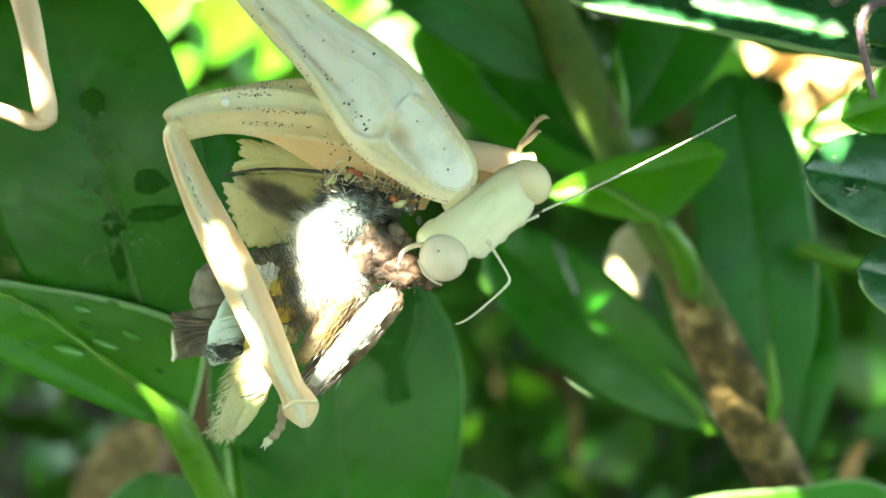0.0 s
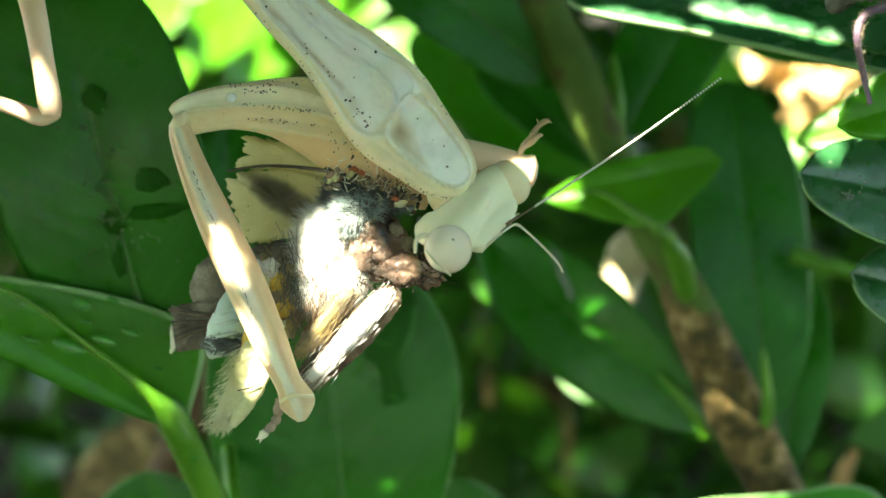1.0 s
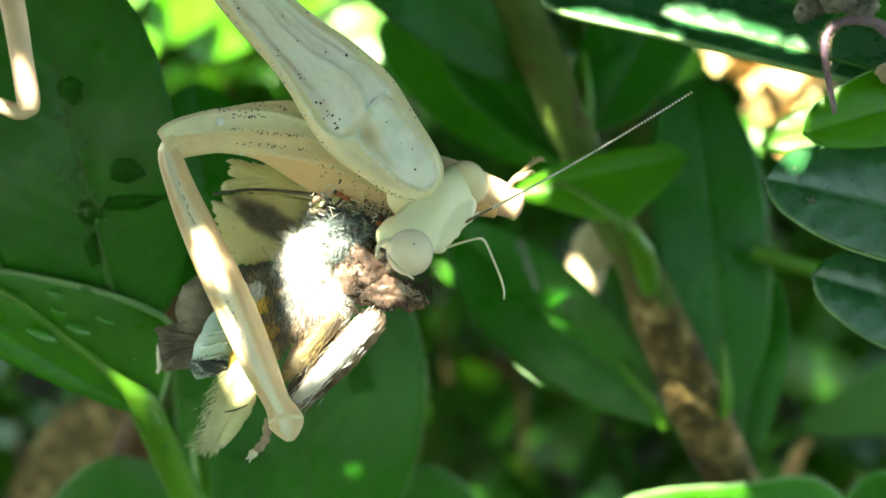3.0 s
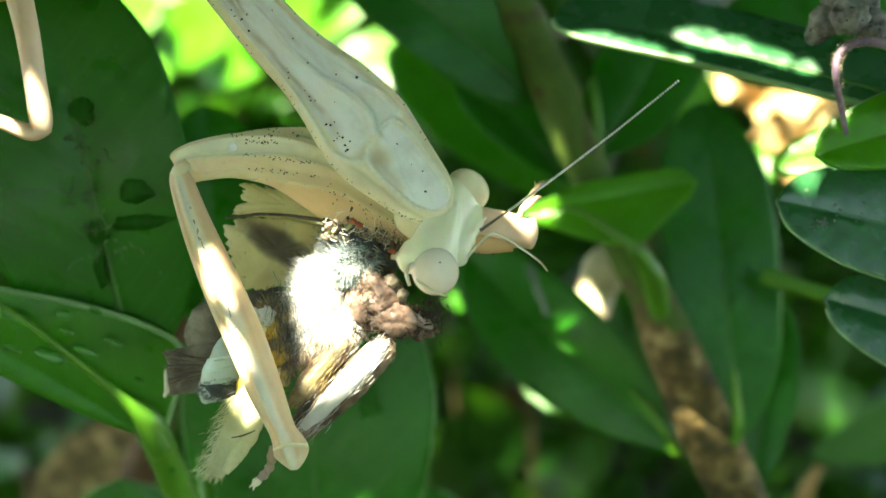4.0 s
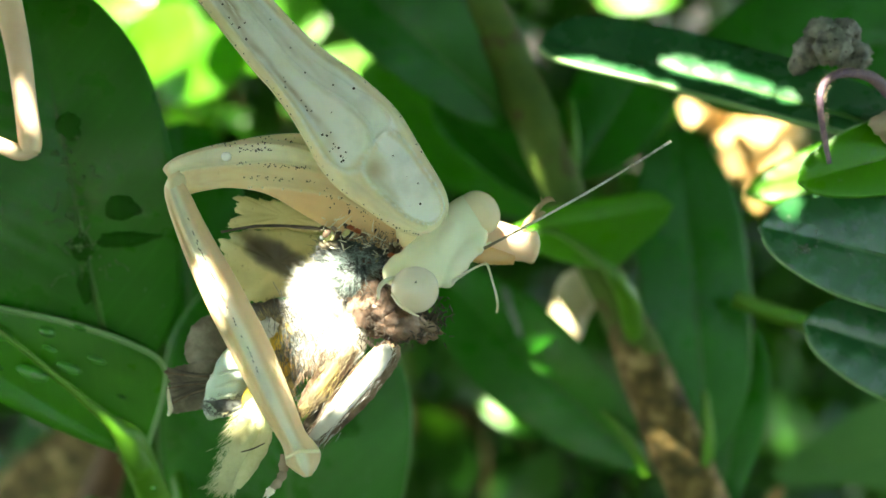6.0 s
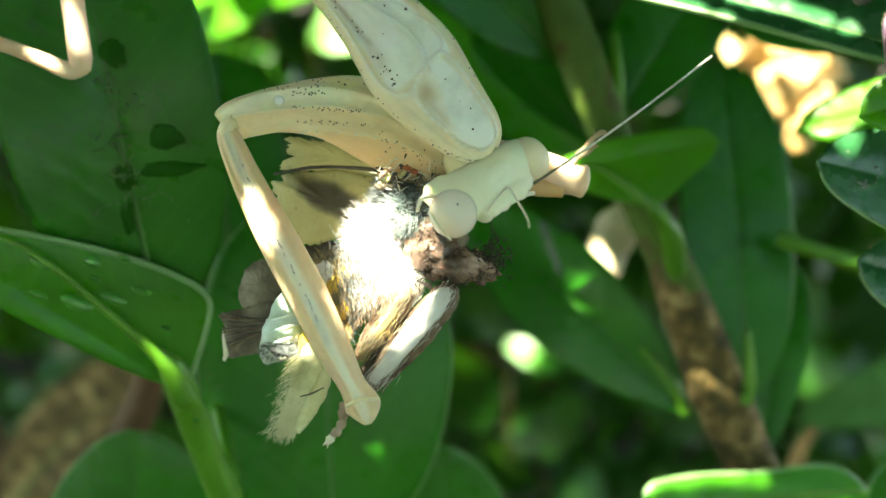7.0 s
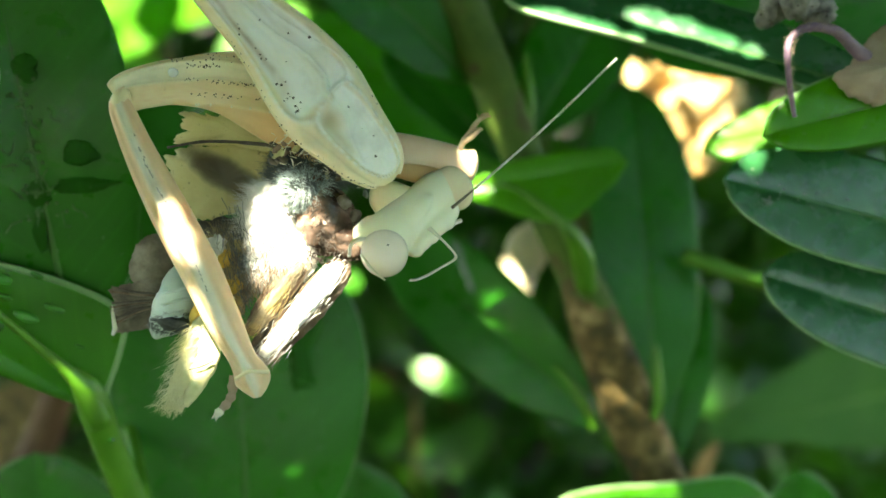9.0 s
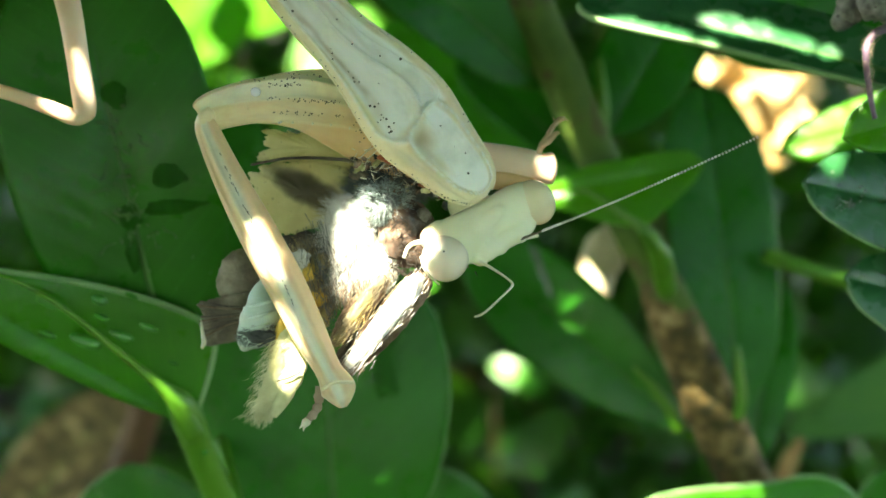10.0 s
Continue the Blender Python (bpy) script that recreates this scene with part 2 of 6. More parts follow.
def wing_material():
    """Thin cream wing membrane with a smoky patch and fine dark dust along the veins."""
    m, t, p, out = shader("cream_wing")
    c = t.nodes.new("ShaderNodeTexCoord")
    base = ramp(t, grains(t, 320.0), [(0.3, (0.60, 0.51, 0.22)), (0.5, (0.74, 0.66, 0.33)), (0.7, (0.82, 0.76, 0.44))])
    mp = node(t, "ShaderNodeMapping")
    mp.vector_type = "TEXTURE"
    mp.inputs["Location"].default_value = Vector((5.10, 3.00, -5.18)) * MM
    mp.inputs["Rotation"].default_value = (0, radians(32), 0)
    mp.inputs["Scale"].default_value = (0.0054, 1.0, 0.00155)
    t.links.new(c.outputs["Object"], mp.inputs[0])
    ln = t.nodes.new("ShaderNodeVectorMath"); ln.operation = "LENGTH"
    t.links.new(mp.outputs[0], ln.inputs[0])
    wob = t.nodes.new("ShaderNodeMath"); wob.operation = "MULTIPLY_ADD"
    wob.inputs[1].default_value = 0.35
    t.links.new(grains(t, 900.0), wob.inputs[0]); t.links.new(ln.outputs["Value"], wob.inputs[2])
    spot = ramp(t, wob.outputs[0], [(0.50, (0.97,) * 3), (0.60, (0.8,) * 3), (0.78, (0, 0, 0))])
    base = mixed(t, spot, base, (0.05, 0.038, 0.035))
    dust = ramp(t, grains(t, 2600.0, 2.0), [(0.66, (0, 0, 0)), (0.74, (0.7, 0.7, 0.7))])
    base = mixed(t, dust, base, (0.16, 0.11, 0.05))
    t.links.new(base, p.inputs["Base Color"])
    p.inputs["Roughness"].default_value = 0.5
    tr = node(t, "ShaderNodeBsdfTranslucent", Color=(0.75, 0.66, 0.32, 1))
    mx = node(t, "ShaderNodeMixShader", Fac=0.25)
    t.links.new(p.outputs[0], mx.inputs[1]); t.links.new(tr.outputs[0], mx.inputs[2])
    t.links.new(mx.outputs[0], out.inputs[0])
    bump(t, p, grains(t, 1800.0), 0.3, 0.0001)
    return m


WING = wing_material()


# ---- mesh tools ----
def part(name, bm, material, parent=None, label="", smooth=True):
    """Links a bmesh (in millimetres of its parent's frame) as one mesh object."""
    me = bpy.data.meshes.new(name)
    bmesh.ops.scale(bm, vec=(MM, MM, MM), verts=bm.verts)
    bm.to_mesh(me)
    bm.free()
    me.materials.append(material)
    if smooth:
        me.polygons.foreach_set("use_smooth", [True] * len(me.polygons))
    ob = new(name, me)
    ob.parent = parent
    if label:
        tagged(ob, label)
    return ob


def thing(name, place, label, category, group="", kind=""):
    """An empty at a place in millimetres, square to the leaning frame."""
    ob = new(name)
    ob.matrix_world = PLACE @ Matrix.Translation(Vector(place) * MM)
    ob.empty_display_size = 0.002
    return tagged(ob, label, category, group, kind)


def spline(points, n):
    """n points evenly along a Catmull-Rom curve through rows of any width."""
    p = np.array(points, float)
    p = np.vstack([2 * p[0] - p[1], p, 2 * p[-1] - p[-2]])
    out = []
    for u in np.linspace(0, len(p) - 3, n):
        i = min(int(u), len(p) - 4)
        f = u - i
        a, b, c, d = p[i:i + 4]
        out.append(0.5 * (2 * b + (c - a) * f + (2 * a - 5 * b + 4 * c - d) * f * f + (3 * b - a - 3 * c + d) * f ** 3))
    return np.array(out)


def loft(rows, n=20, sides=14, deep=0.6, bumps=0.0, power=1.0, seed=0, bm=None, cap=True, relief=None):
    """A limb lofted along rows of ((x, y, z), width): elliptic rings, deep times as thick away from the viewer."""
    bm = bm or bmesh.new()
    c = spline([(*p, w) for p, w in rows], n)
    rng = random.Random(seed)
    rings = []
    for i in range(n):
        ahead = Vector(c[min(i + 1, n - 1)][:3] - c[max(i - 1, 0)][:3]).normalized()
        depth = Vector((0, 1, 0)) - ahead * ahead.y
        depth.normalize()
        side = ahead.cross(depth)
        w = max(c[i][3], 0.02) / 2
        ring = []
        for k in range(sides):
            a = 2 * math.pi * k / sides
            ca, sa = math.cos(a), math.sin(a)
            ca = math.copysign(abs(ca) ** power, ca)
            r = 1 + bumps * rng.uniform(-1, 1)
            q = Vector(c[i][:3]) + side * (w * ca * r) + depth * (w * deep * sa * r)
            if relief and sa < 0:
                q -= depth * (relief(i / (n - 1), ca) * w * math.sqrt(-sa))
            ring.append(bm.verts.new(q))
        rings.append(ring)
    for a, b in zip(rings, rings[1:]):
        for k in range(sides):
            bm.faces.new((a[k], a[(k + 1) % sides], b[(k + 1) % sides], b[k]))
    if cap:
        bm.faces.new(rings[0])
        bm.faces.new(rings[-1][::-1])
    bmesh.ops.recalc_face_normals(bm, faces=bm.faces)
    return bm


def ball(center, radii, turn=(0, 0, 0), rough=0.0, scale=1.0, seed=0, seg=24, bm=None):
    """An ellipsoid, lumpy by noise."""
    bm = bm or bmesh.new()
    made = bmesh.ops.create_uvsphere(bm, u_segments=seg, v_segments=seg * 2 // 3, radius=1.0)["verts"]
    e = Euler([radians(a) for a in turn]).to_matrix()
    for v in made:
        k = 1 + rough * noise.fractal(v.co * scale + Vector((seed * 7.3, 0, 0)), 1.0, 2.0, 3)
        v.co = Vector(center) + e @ Vector((v.co.x * radii[0], v.co.y * radii[1], v.co.z * radii[2])) * k
    return bm


def specks(points, size, bm=None):
    """Tiny flattened beads."""
    bm = bm or bmesh.new()
    for p in points:
        made = bmesh.ops.create_icosphere(bm, subdivisions=1, radius=size * random.uniform(0.6, 1.3))["verts"]
        for v in made:
            v.co += Vector(p)
    return bm


def spikes(rows, bm=None):
    """Fine cones: rows of (root, tip, width)."""
    bm = bm or bmesh.new()
    for root, tip, w in rows:
        root, tip = Vector(root), Vector(tip)
        d = (tip - root).normalized()
        s = d.orthogonal().normalized()
        q = d.cross(s)
        mid = (root + tip) / 2 + (s * random.uniform(-0.1, 0.1) + q * random.uniform(-0.1, 0.1)) * (tip - root).length
        lo = [bm.verts.new(root + (s * math.cos(a) + q * math.sin(a)) * w) for a in (0, 2.1, 4.2)]
        mi = [bm.verts.new(mid + (s * math.cos(a) + q * math.sin(a)) * w * 0.75) for a in (0, 2.1, 4.2)]
        top = bm.verts.new(tip)
        for k in range(3):
            bm.faces.new((lo[k], lo[(k + 1) % 3], mi[(k + 1) % 3], mi[k]))
            bm.faces.new((mi[k], mi[(k + 1) % 3], top))
    return bm


def fur(center, radii, n, length, width, lean=(0, 0, 0), seed=0, front=True):
    """Hairs that stand out of an ellipsoid, on the side towards the viewer and its rim."""
    rng = random.Random(seed)
    rows = []
    while len(rows) < n:
        v = Vector((rng.gauss(0, 1), rng.gauss(0, 1), rng.gauss(0, 1))).normalized()
        if front and v.y > 0.45:
            continue
        p = Vector(center) + Vector((v.x * radii[0], v.y * radii[1], v.z * radii[2])) * rng.uniform(0.85, 1.0)
        d = (v + Vector(lean) + Vector((rng.gauss(0, .35), rng.gauss(0, .35), rng.gauss(0, .35)))).normalized()
        rows.append((p, p + d * length * rng.uniform(0.5, 1.25), width))
    return spikes(rows)


def sheet(outline, center, dome, thick, ragged=0.0, seed=0, rings=7, flat=(0, 1, 0)):
    """A thin membrane with a torn, uneven rim: outline points round a center, domed towards the viewer."""
    bm = bmesh.new()
    o = spline(list(outline) + [outline[0]], len(outline) * 8 + 1)[:-1]
    rng = random.Random(seed)
    c = Vector(center)
    layers = []
    tear = [rng.uniform(-ragged, ragged * 0.3) for _ in o]
    for side in (0, 1):
        rows = []
        for r in range(1, rings + 1):
            f = r / rings
            ring = []
            for k, p in enumerate(o):
                g = f * (1 + tear[k] * max(0, f - 0.6) / 0.4)
                q = c.lerp(Vector(p), g)
                q.y += -dome * (1 - f * f) + thick * side + 0.12 * dome * math.sin(k * 0.9) * f
                ring.append(bm.verts.new(q))
            rows.append(ring)
        mid = bm.verts.new(c + Vector((0, -dome + thick * side, 0)))
        n = len(o)
        for k in range(n):
            f = (mid, rows[0][k], rows[0][(k + 1) % n])
            bm.faces.new(f if side else f[::-1])
        for a, b in zip(rows, rows[1:]):
            for k in range(n):
                bm.faces.new((a[k], b[k], b[(k + 1) % n], a[(k + 1) % n]))
        layers.append(rows[-1])
    n = len(o)
    for k in range(n):
        bm.faces.new((layers[0][k], layers[1][k], layers[1][(k + 1) % n], layers[0][(k + 1) % n]))
    bmesh.ops.recalc_face_normals(bm, faces=bm.faces)
    return bm


FRONT = Vector((0, -1, 0))


def leaf(parent, origin, base, tip, halves, material, roll=0.0, bend=0.0, fold=0.15, label="", rib=True, edge=False, thick=0.35, name="leaf", rib_w=1.0, rim_w=0.16, seed=0, teeth=0.0):
    """A leaf from base to tip, with half widths (s, left, right) along it. roll turns it about its length out of facing
    the viewer, bend bows it, fold raises the halves. Local x runs along the leaf, z out of its upper face."""
    base, tip = Vector(base), Vector(tip)
    x = (tip - base).normalized()
    z = FRONT - x * FRONT.dot(x)
    z.normalize()
    z = Matrix.Rotation(radians(roll), 3, x) @ z
    y = z.cross(x)
    m = Matrix((x, y, z)).transposed().to_4x4()
    m.translation = (base - Vector(origin)) * MM
    L = (tip - base).length
    prof = spline(halves, 72 if teeth else 34)
    if teeth:
        prof[:, 1:] *= 1 + teeth * np.abs(np.sin(prof[:, :1] * 42))
    rng = random.Random(seed + int(L * 100))
    ph = rng.uniform(0, 6)
    cross = np.array([-1, -0.93, -0.8, -0.6, -0.4, -0.2, -0.06, 0, 0.06, 0.2, 0.4, 0.6, 0.8, 0.93, 1])
    bm = bmesh.new()
    lay = []
    for side in (0, 1):
        grid = []
        for s, wl, wr in prof:
            row = []
            for c in cross:
                w = max(wl, 0.02) if c > 0 else max(wr, 0.02)
                yy = c * w
                zz = fold * abs(yy) + bend * L * 4 * s * (1 - s) - 0.10 * fold * yy * yy / max(w, 0.3)
                zz += 0.03 * w * math.sin(s * 9 + ph + c) * abs(c) - (0.10 * math.exp(-(yy / 0.25) ** 2))
                t = thick * (1 - 0.7 * c ** 6)
                row.append(bm.verts.new((s * L, yy, zz + (t if side == 0 else 0) - t / 2)))
            grid.append(row)
        for a, b in zip(grid, grid[1:]):
            for k in range(len(cross) - 1):
                q = (a[k], b[k], b[k + 1], a[k + 1])
                bm.faces.new(q[::-1] if side == 0 else q)
        lay.append(grid)
    a, b = lay
    rim = [r[0] for r in a] + a[-1][1:-1] + [r[-1] for r in a][::-1] + a[0][1:-1][::-1]
    low = [r[0] for r in b] + b[-1][1:-1] + [r[-1] for r in b][::-1] + b[0][1:-1][::-1]
    for k in range(len(rim)):
        bm.faces.new((rim[k], rim[(k + 1) % len(rim)], low[(k + 1) % len(rim)], low[k]))
    bmesh.ops.recalc_face_normals(bm, faces=bm.faces)
    ob = part(name, bm, material, parent, label)
    ob.matrix_local = m
    for c in {1: (1,), -1: (-1,), 2: (-1, 1)}.get(edge, ()):
        rows = []
        for s, wl, wr in prof[1:-1:2]:
            w = max(wl if c > 0 else wr, 0.02)
            zz = fold * w + bend * L * 4 * s * (1 - s) - 0.10 * fold * w * w / max(w, 0.3) + 0.03 * w * math.sin(s * 9 + ph + c)
            rows.append(((s * L, c * w, zz), rim_w))
        part("margin", loft(rows, 40, 6, 1.0), MARGIN, ob)
    if rib:
        rows = []
        for s in (-0.02, 0.2, 0.45, 0.7, 0.93):
            rows.append(((s * L, 0, bend * L * 4 * s * (1 - s) + thick * 0.02), rib_w * (0.5 * (1 - s) + 0.08)))
        bm = loft([(p, w) for p, w in rows], 14, 6, 1.0)
        part("midrib", bm, RIB_DARK if material in (LEAF_DARK, LEAF_GLOSS) else RIB, ob)
    return ob


def twig(parent, origin, rows, material, name="stem", knots=0, seed=0, label=""):
    bm = loft([(Vector(p) - Vector(origin), w) for p, w in rows], max(18, 6 * len(rows)), 12, 1.0, 0.05, seed=seed)
    return part(name, bm, material, parent, label)


OVAL = [(0, 0.04, 0.04), (0.12, 0.45, 0.45), (0.3, 0.82, 0.82), (0.55, 1.0, 1.0), (0.78, 0.84, 0.84), (0.92, 0.5, 0.5), (0.98, 0.24, 0.24), (1, 0.03, 0.03)]
BROAD = [(0, 0.1, 0.1), (0.1, 0.55, 0.55), (0.25, 0.85, 0.85), (0.5, 1.0, 1.0), (0.75, 0.93, 0.93), (0.9, 0.66, 0.66), (0.97, 0.38, 0.38), (1, 0.05, 0.05)]


BLUNT = [(0, 0.1, 0.1), (0.1, 0.55, 0.55), (0.25, 0.85, 0.85), (0.5, 1.0, 1.0), (0.75, 1.0, 0.97), (0.9, 0.92, 0.86), (0.96, 0.72, 0.66), (0.99, 0.42, 0.36), (1, 0.05, 0.05)]


def oval(left, right=None, shape=OVAL):
    return [(s, a * left, b * (right or left)) for s, a, b in shape]


# ---- ground ----
def ground():
    bm = bmesh.new()
    n, edges = 48, []
    ring = [0] + [0.02 * 1.33 ** i for i in range(34)]
    rows = []
    for r in ring[1:]:
        rows.append([bm.verts.new((r * math.cos(a) * 1000, r * math.sin(a) * 1000 + 300,
                                   9 * noise.noise(Vector((r * math.cos(a) * 9, r * math.sin(a) * 9, 0))) * min(1, r * 5)))
                     for a in np.linspace(0, 2 * math.pi, n, endpoint=False)])
    mid = bm.verts.new((0, 300, 0))
    for k in range(n):
        bm.faces.new((mid, rows[0][k], rows[0][(k + 1) % n]))
    for a, b in zip(rows, rows[1:]):
        for k in range(n):
            bm.faces.new((a[k], b[k], b[(k + 1) % n], a[(k + 1) % n]))
    tagged(part("ground", bm, SOIL), "dark brown soil under the shrub", "ground", kind="structure")


ground()


def scatter(name, count, place, size, material, label, category, seed, keep=None, up=0.5):
    """Many small leaves as one mesh. place(rng) gives a point in metres."""
    rng = random.Random(seed)
    verts, faces = [], []
    prof = ((0, 0.05), (0.25, 0.36), (0.6, 0.46), (0.88, 0.26), (1, 0.03))
    made = tries = 0
    while made < count and tries < count * 30:
        tries += 1
        p = Vector(place(rng))
        L = size * rng.uniform(0.7, 1.3)
        nrm = Vector((rng.gauss(0, 1), rng.gauss(0, 1), rng.gauss(0, 1) + up * 2)).normalized()
        x = nrm.orthogonal().normalized()
        x = Matrix.Rotation(rng.uniform(0, 6.28), 3, nrm) @ x
        y = nrm.cross(x)
        pts = []
        for s, w in prof:
            for c in (-1, 0, 1):
                pts.append(p + x * (s - 0.5) * L + y * (c * w * L * 0.55) + nrm * (abs(c) * w * L * 0.12 - (s - 0.5) ** 2 * L * 0.3))
        if keep and not keep(pts):
            continue
        o = len(verts)
        verts += pts
        for i in range(4):
            for k in range(2):
                a = o + i * 3 + k
                faces.append((a, a + 1, a + 4, a + 3))
        made += 1
    me = bpy.data.meshes.new(name)
    me.from_pydata(verts, [], faces)
    me.materials.append(material)
    me.polygons.foreach_set("use_smooth", [True] * len(me.polygons))
    return tagged(new(name, me), label, category, kind="stuff")


scatter("leaf_litter", 420, lambda r: (r.uniform(-0.5, 0.6), r.uniform(0.05, 1.1), r.uniform(0.004, 0.02)), 0.035, LITTER,
        "fallen brown leaves on the soil", "leaf litter", 5, up=1.6)

# Leaves added out of view over the scene shade it; these are the sunlit spots they leave free (place in mm, radius in
# mm).
SUNNY = [
    ((-5.21, 57.80, 1.58), 0.5), ((-5.75, 57.60, 0.45), 0.9), ((-5.73, 57.40, -0.82), 1.1), ((-5.45, 57.40, -1.80), 1.0), ((-5.23, 58.00, -2.67), 0.6), ((-3.48, 57.30, -0.67), 0.3), ((-4.05, 57.50, -4.19), 0.9), ((-3.15, 57.50, -2.93), 0.6), ((-5.23, 58.00, -5.65), 0.4), ((-11.20, 56.70, 1.20), -0.3), ((-10.90, 56.65, 0.40), -0.1), ((-10.60, 56.60, -0.30), -0.1), ((-10.30, 56.60, -0.95), -0.2), ((-10.00, 56.60, -1.50), -0.3), ((7.27, 58.00, 3.15), -0.3), ((6.54, 58.00, 4.09), -0.33), ((7.40, 58.00, 4.69), -0.33), ((8.26, 58.00, 5.26), -0.33), ((8.26, 58.00, 3.81), -0.3), ((9.26, 58.00, 4.49), -0.3), ((10.39, 58.00, 5.28), -0.3), ((11.53, 58.00, 6.11), -0.3), ((12.52, 58.00, 6.84), -0.3), ((-18.98, 54.30, 8.55), -0.1), ((-18.88, 54.30, 7.87), -0.1), ((-20.58, 54.30, 6.86), 0.0),
    ((8.85, 69.36, 14.18), -0.05), ((9.86, 68.98, 13.95), 0.05), ((10.51, 68.71, 13.79), 0.05), ((11.15, 68.45, 13.64), 0.05), ((11.80, 68.19, 13.45), 0.05), ((12.44, 67.93, 13.27), 0.05), ((13.38, 67.55, 13.02), -0.05), ((15.10, 66.88, 12.50), -0.15),
    ((15.11, 68.15, 14.29), -0.2), ((15.89, 67.87, 14.12), 0.1), ((16.68, 67.57, 13.93), 0.2), ((17.92, 67.13, 13.56), 0.2), ((18.53, 66.90, 13.33), 0.1), ((19.14, 66.68, 13.10), 0.0), ((19.90, 66.40, 12.77), -0.0), ((20.65, 66.13, 12.44), -0.0), ((21.99, 65.64, 11.90), -0.0), ((-16.60, 57.45, 15.45), -0.12), ((-15.40, 57.45, 15.75), -0.12), ((-17.80, 57.45, 15.15), -0.15), ((14.59, 100.00, -2.64), 0.5), ((15.47, 100.00, -4.36), 0.3), ((42.96, 135.00, 19.45), 2.4), ((43.10, 135.00, 17.09), 2.6), ((42.29, 135.00, 15.00), 2.2), ((46.50, 135.00, 16.65), 2.0), ((49.37, 135.00, 15.08), 1.0), ((36.22, 135.00, 21.25), 1.8), ((39.60, 135.00, 20.60), 2.0), ((46.50, 135.00, 20.50), 1.2), ((9.96, 88.30, 4.28), 0.15), ((9.22, 88.60, 4.18), 0.25), ((8.55, 88.90, 4.01), 0.15), ((4.58, 60.00, 4.00), 0.3),
    ((-17.10, 68.80, -9.00), -0.1), ((-8.75, 58.60, -6.60), 0.2), ((-9.10, 58.60, -7.40), 0.1), ((-8.90, 58.50, -7.20), 0.0), ((-10.65, 59.50, -4.10), -0.2), ((-9.75, 58.30, -9.70), -0.3), ((-12.70, 62.00, -6.20), -0.4), ((9.54, 58.00, 5.71), 0.2), ((11.25, 58.00, 6.70), 0.2), ((-2.39, 58.00, -1.68), 0.4),
    ((16.47, 85.85, -19.93), -0.05), ((17.10, 85.85, -19.45), -0.05), ((17.75, 85.85, -19.12), -0.05), ((18.70, 85.85, -18.92), -0.05), ((19.72, 85.85, -18.77), -0.05), ((20.70, 85.85, -18.66), -0.05), ((21.71, 85.85, -18.59), -0.05), ((22.70, 85.85, -18.52), -0.05), ((23.71, 85.85, -18.50), -0.05), ((25.28, 85.85, -18.51), -0.05), ((21.03, 58.80, 11.38), -0.1), ((20.90, 63.05, 5.30), -0.1), ((21.50, 63.10, 5.60), -0.1), ((27.07, 79.00, 8.69), 0.5), ((28.27, 79.00, 9.56), 0.5), ((29.69, 79.00, 10.24), 0.5), ((31.03, 79.00, 11.00), 0.5), ((26.00, 79.00, 8.00), 0.3),
    ((37.18, 306.00, -35.69), 0.3), ((69.78, 519.00, -102.28), 0.5), ((-46.06, 245.00, 46.90), 5.0), ((-64.06, 245.00, 48.10), 6.0), ((-70.91, 248.00, 68.12), 9.0), ((-36.91, 248.00, 65.69), 4.0), ((-39.44, 265.00, 46.84), 1.0), ((-26.12, 275.00, 57.36), 0.5), ((59.32, 260.00, 66.32), 4.0), ((-50.44, 222.00, 33.80), 5.0),
    ((76.81, 247.00, 16.66), 1.0), ((11.09, 298.00, -9.34), 5.0),
]
SUNNY = [(PLACE @ (Vector(p) * MM), r * MM) for p, r in SUNNY]


SPOT_AT = np.array([c for c, r in SUNNY])
SPOT_R = np.array([r for c, r in SUNNY])
ALONG = np.array(SUN_TO)


def leaves_sun(pts):
    """False where a leaf, met at a fine net of points, would shade one of the sunlit spots."""
    g = np.array([tuple(p) for p in pts]).reshape(5, 3, 3)
    g = np.concatenate([g, (g[1:] + g[:-1]) / 2, 0.75 * g[1:] + 0.25 * g[:-1], 0.25 * g[1:] + 0.75 * g[:-1]])
    g = np.concatenate([g, (g[:, 1:] + g[:, :-1]) / 2, 0.25 * g[:, 1:] + 0.75 * g[:, :-1], 0.75 * g[:, 1:] + 0.25 * g[:, :-1]], 1).reshape(-1, 3)
    size = float(np.linalg.norm(g[0] - g[-1]))
    extra = 0.0004 if size < 0.02 else 0.09 * size
    mid = g.mean(0)
    v = mid - SPOT_AT
    a = v @ ALONG
    off = np.linalg.norm(v - a[:, None] * ALONG, axis=1)
    for i in np.nonzero((a > 0) & (off < SPOT_R + extra + size))[0]:
        w = g - SPOT_AT[i]
        k = w @ ALONG
        if (np.linalg.norm(w - k[:, None] * ALONG, axis=1) < SPOT_R[i] + extra).any():
            return False
    return True


SIDE_A = SUN_TO.orthogonal().normalized()
SIDE_B = SUN_TO.cross(SIDE_A)
CENTER = PLACE @ (Vector((0, 70, 0)) * MM)


def over_near(r):
    a, k = r.uniform(0, 6.28), 0.08 * math.sqrt(r.random())
    return CENTER + SUN_TO * r.uniform(0.07, 0.12) + SIDE_A * (k * math.cos(a)) + SIDE_B * (k * math.sin(a))


def over_far(r):
    p = Vector((r.uniform(-0.5, 0.55), r.uniform(0.13, 1.2), r.uniform(0.30, 0.40)))
    return p + SUN_TO * r.uniform(0.16, 0.30)


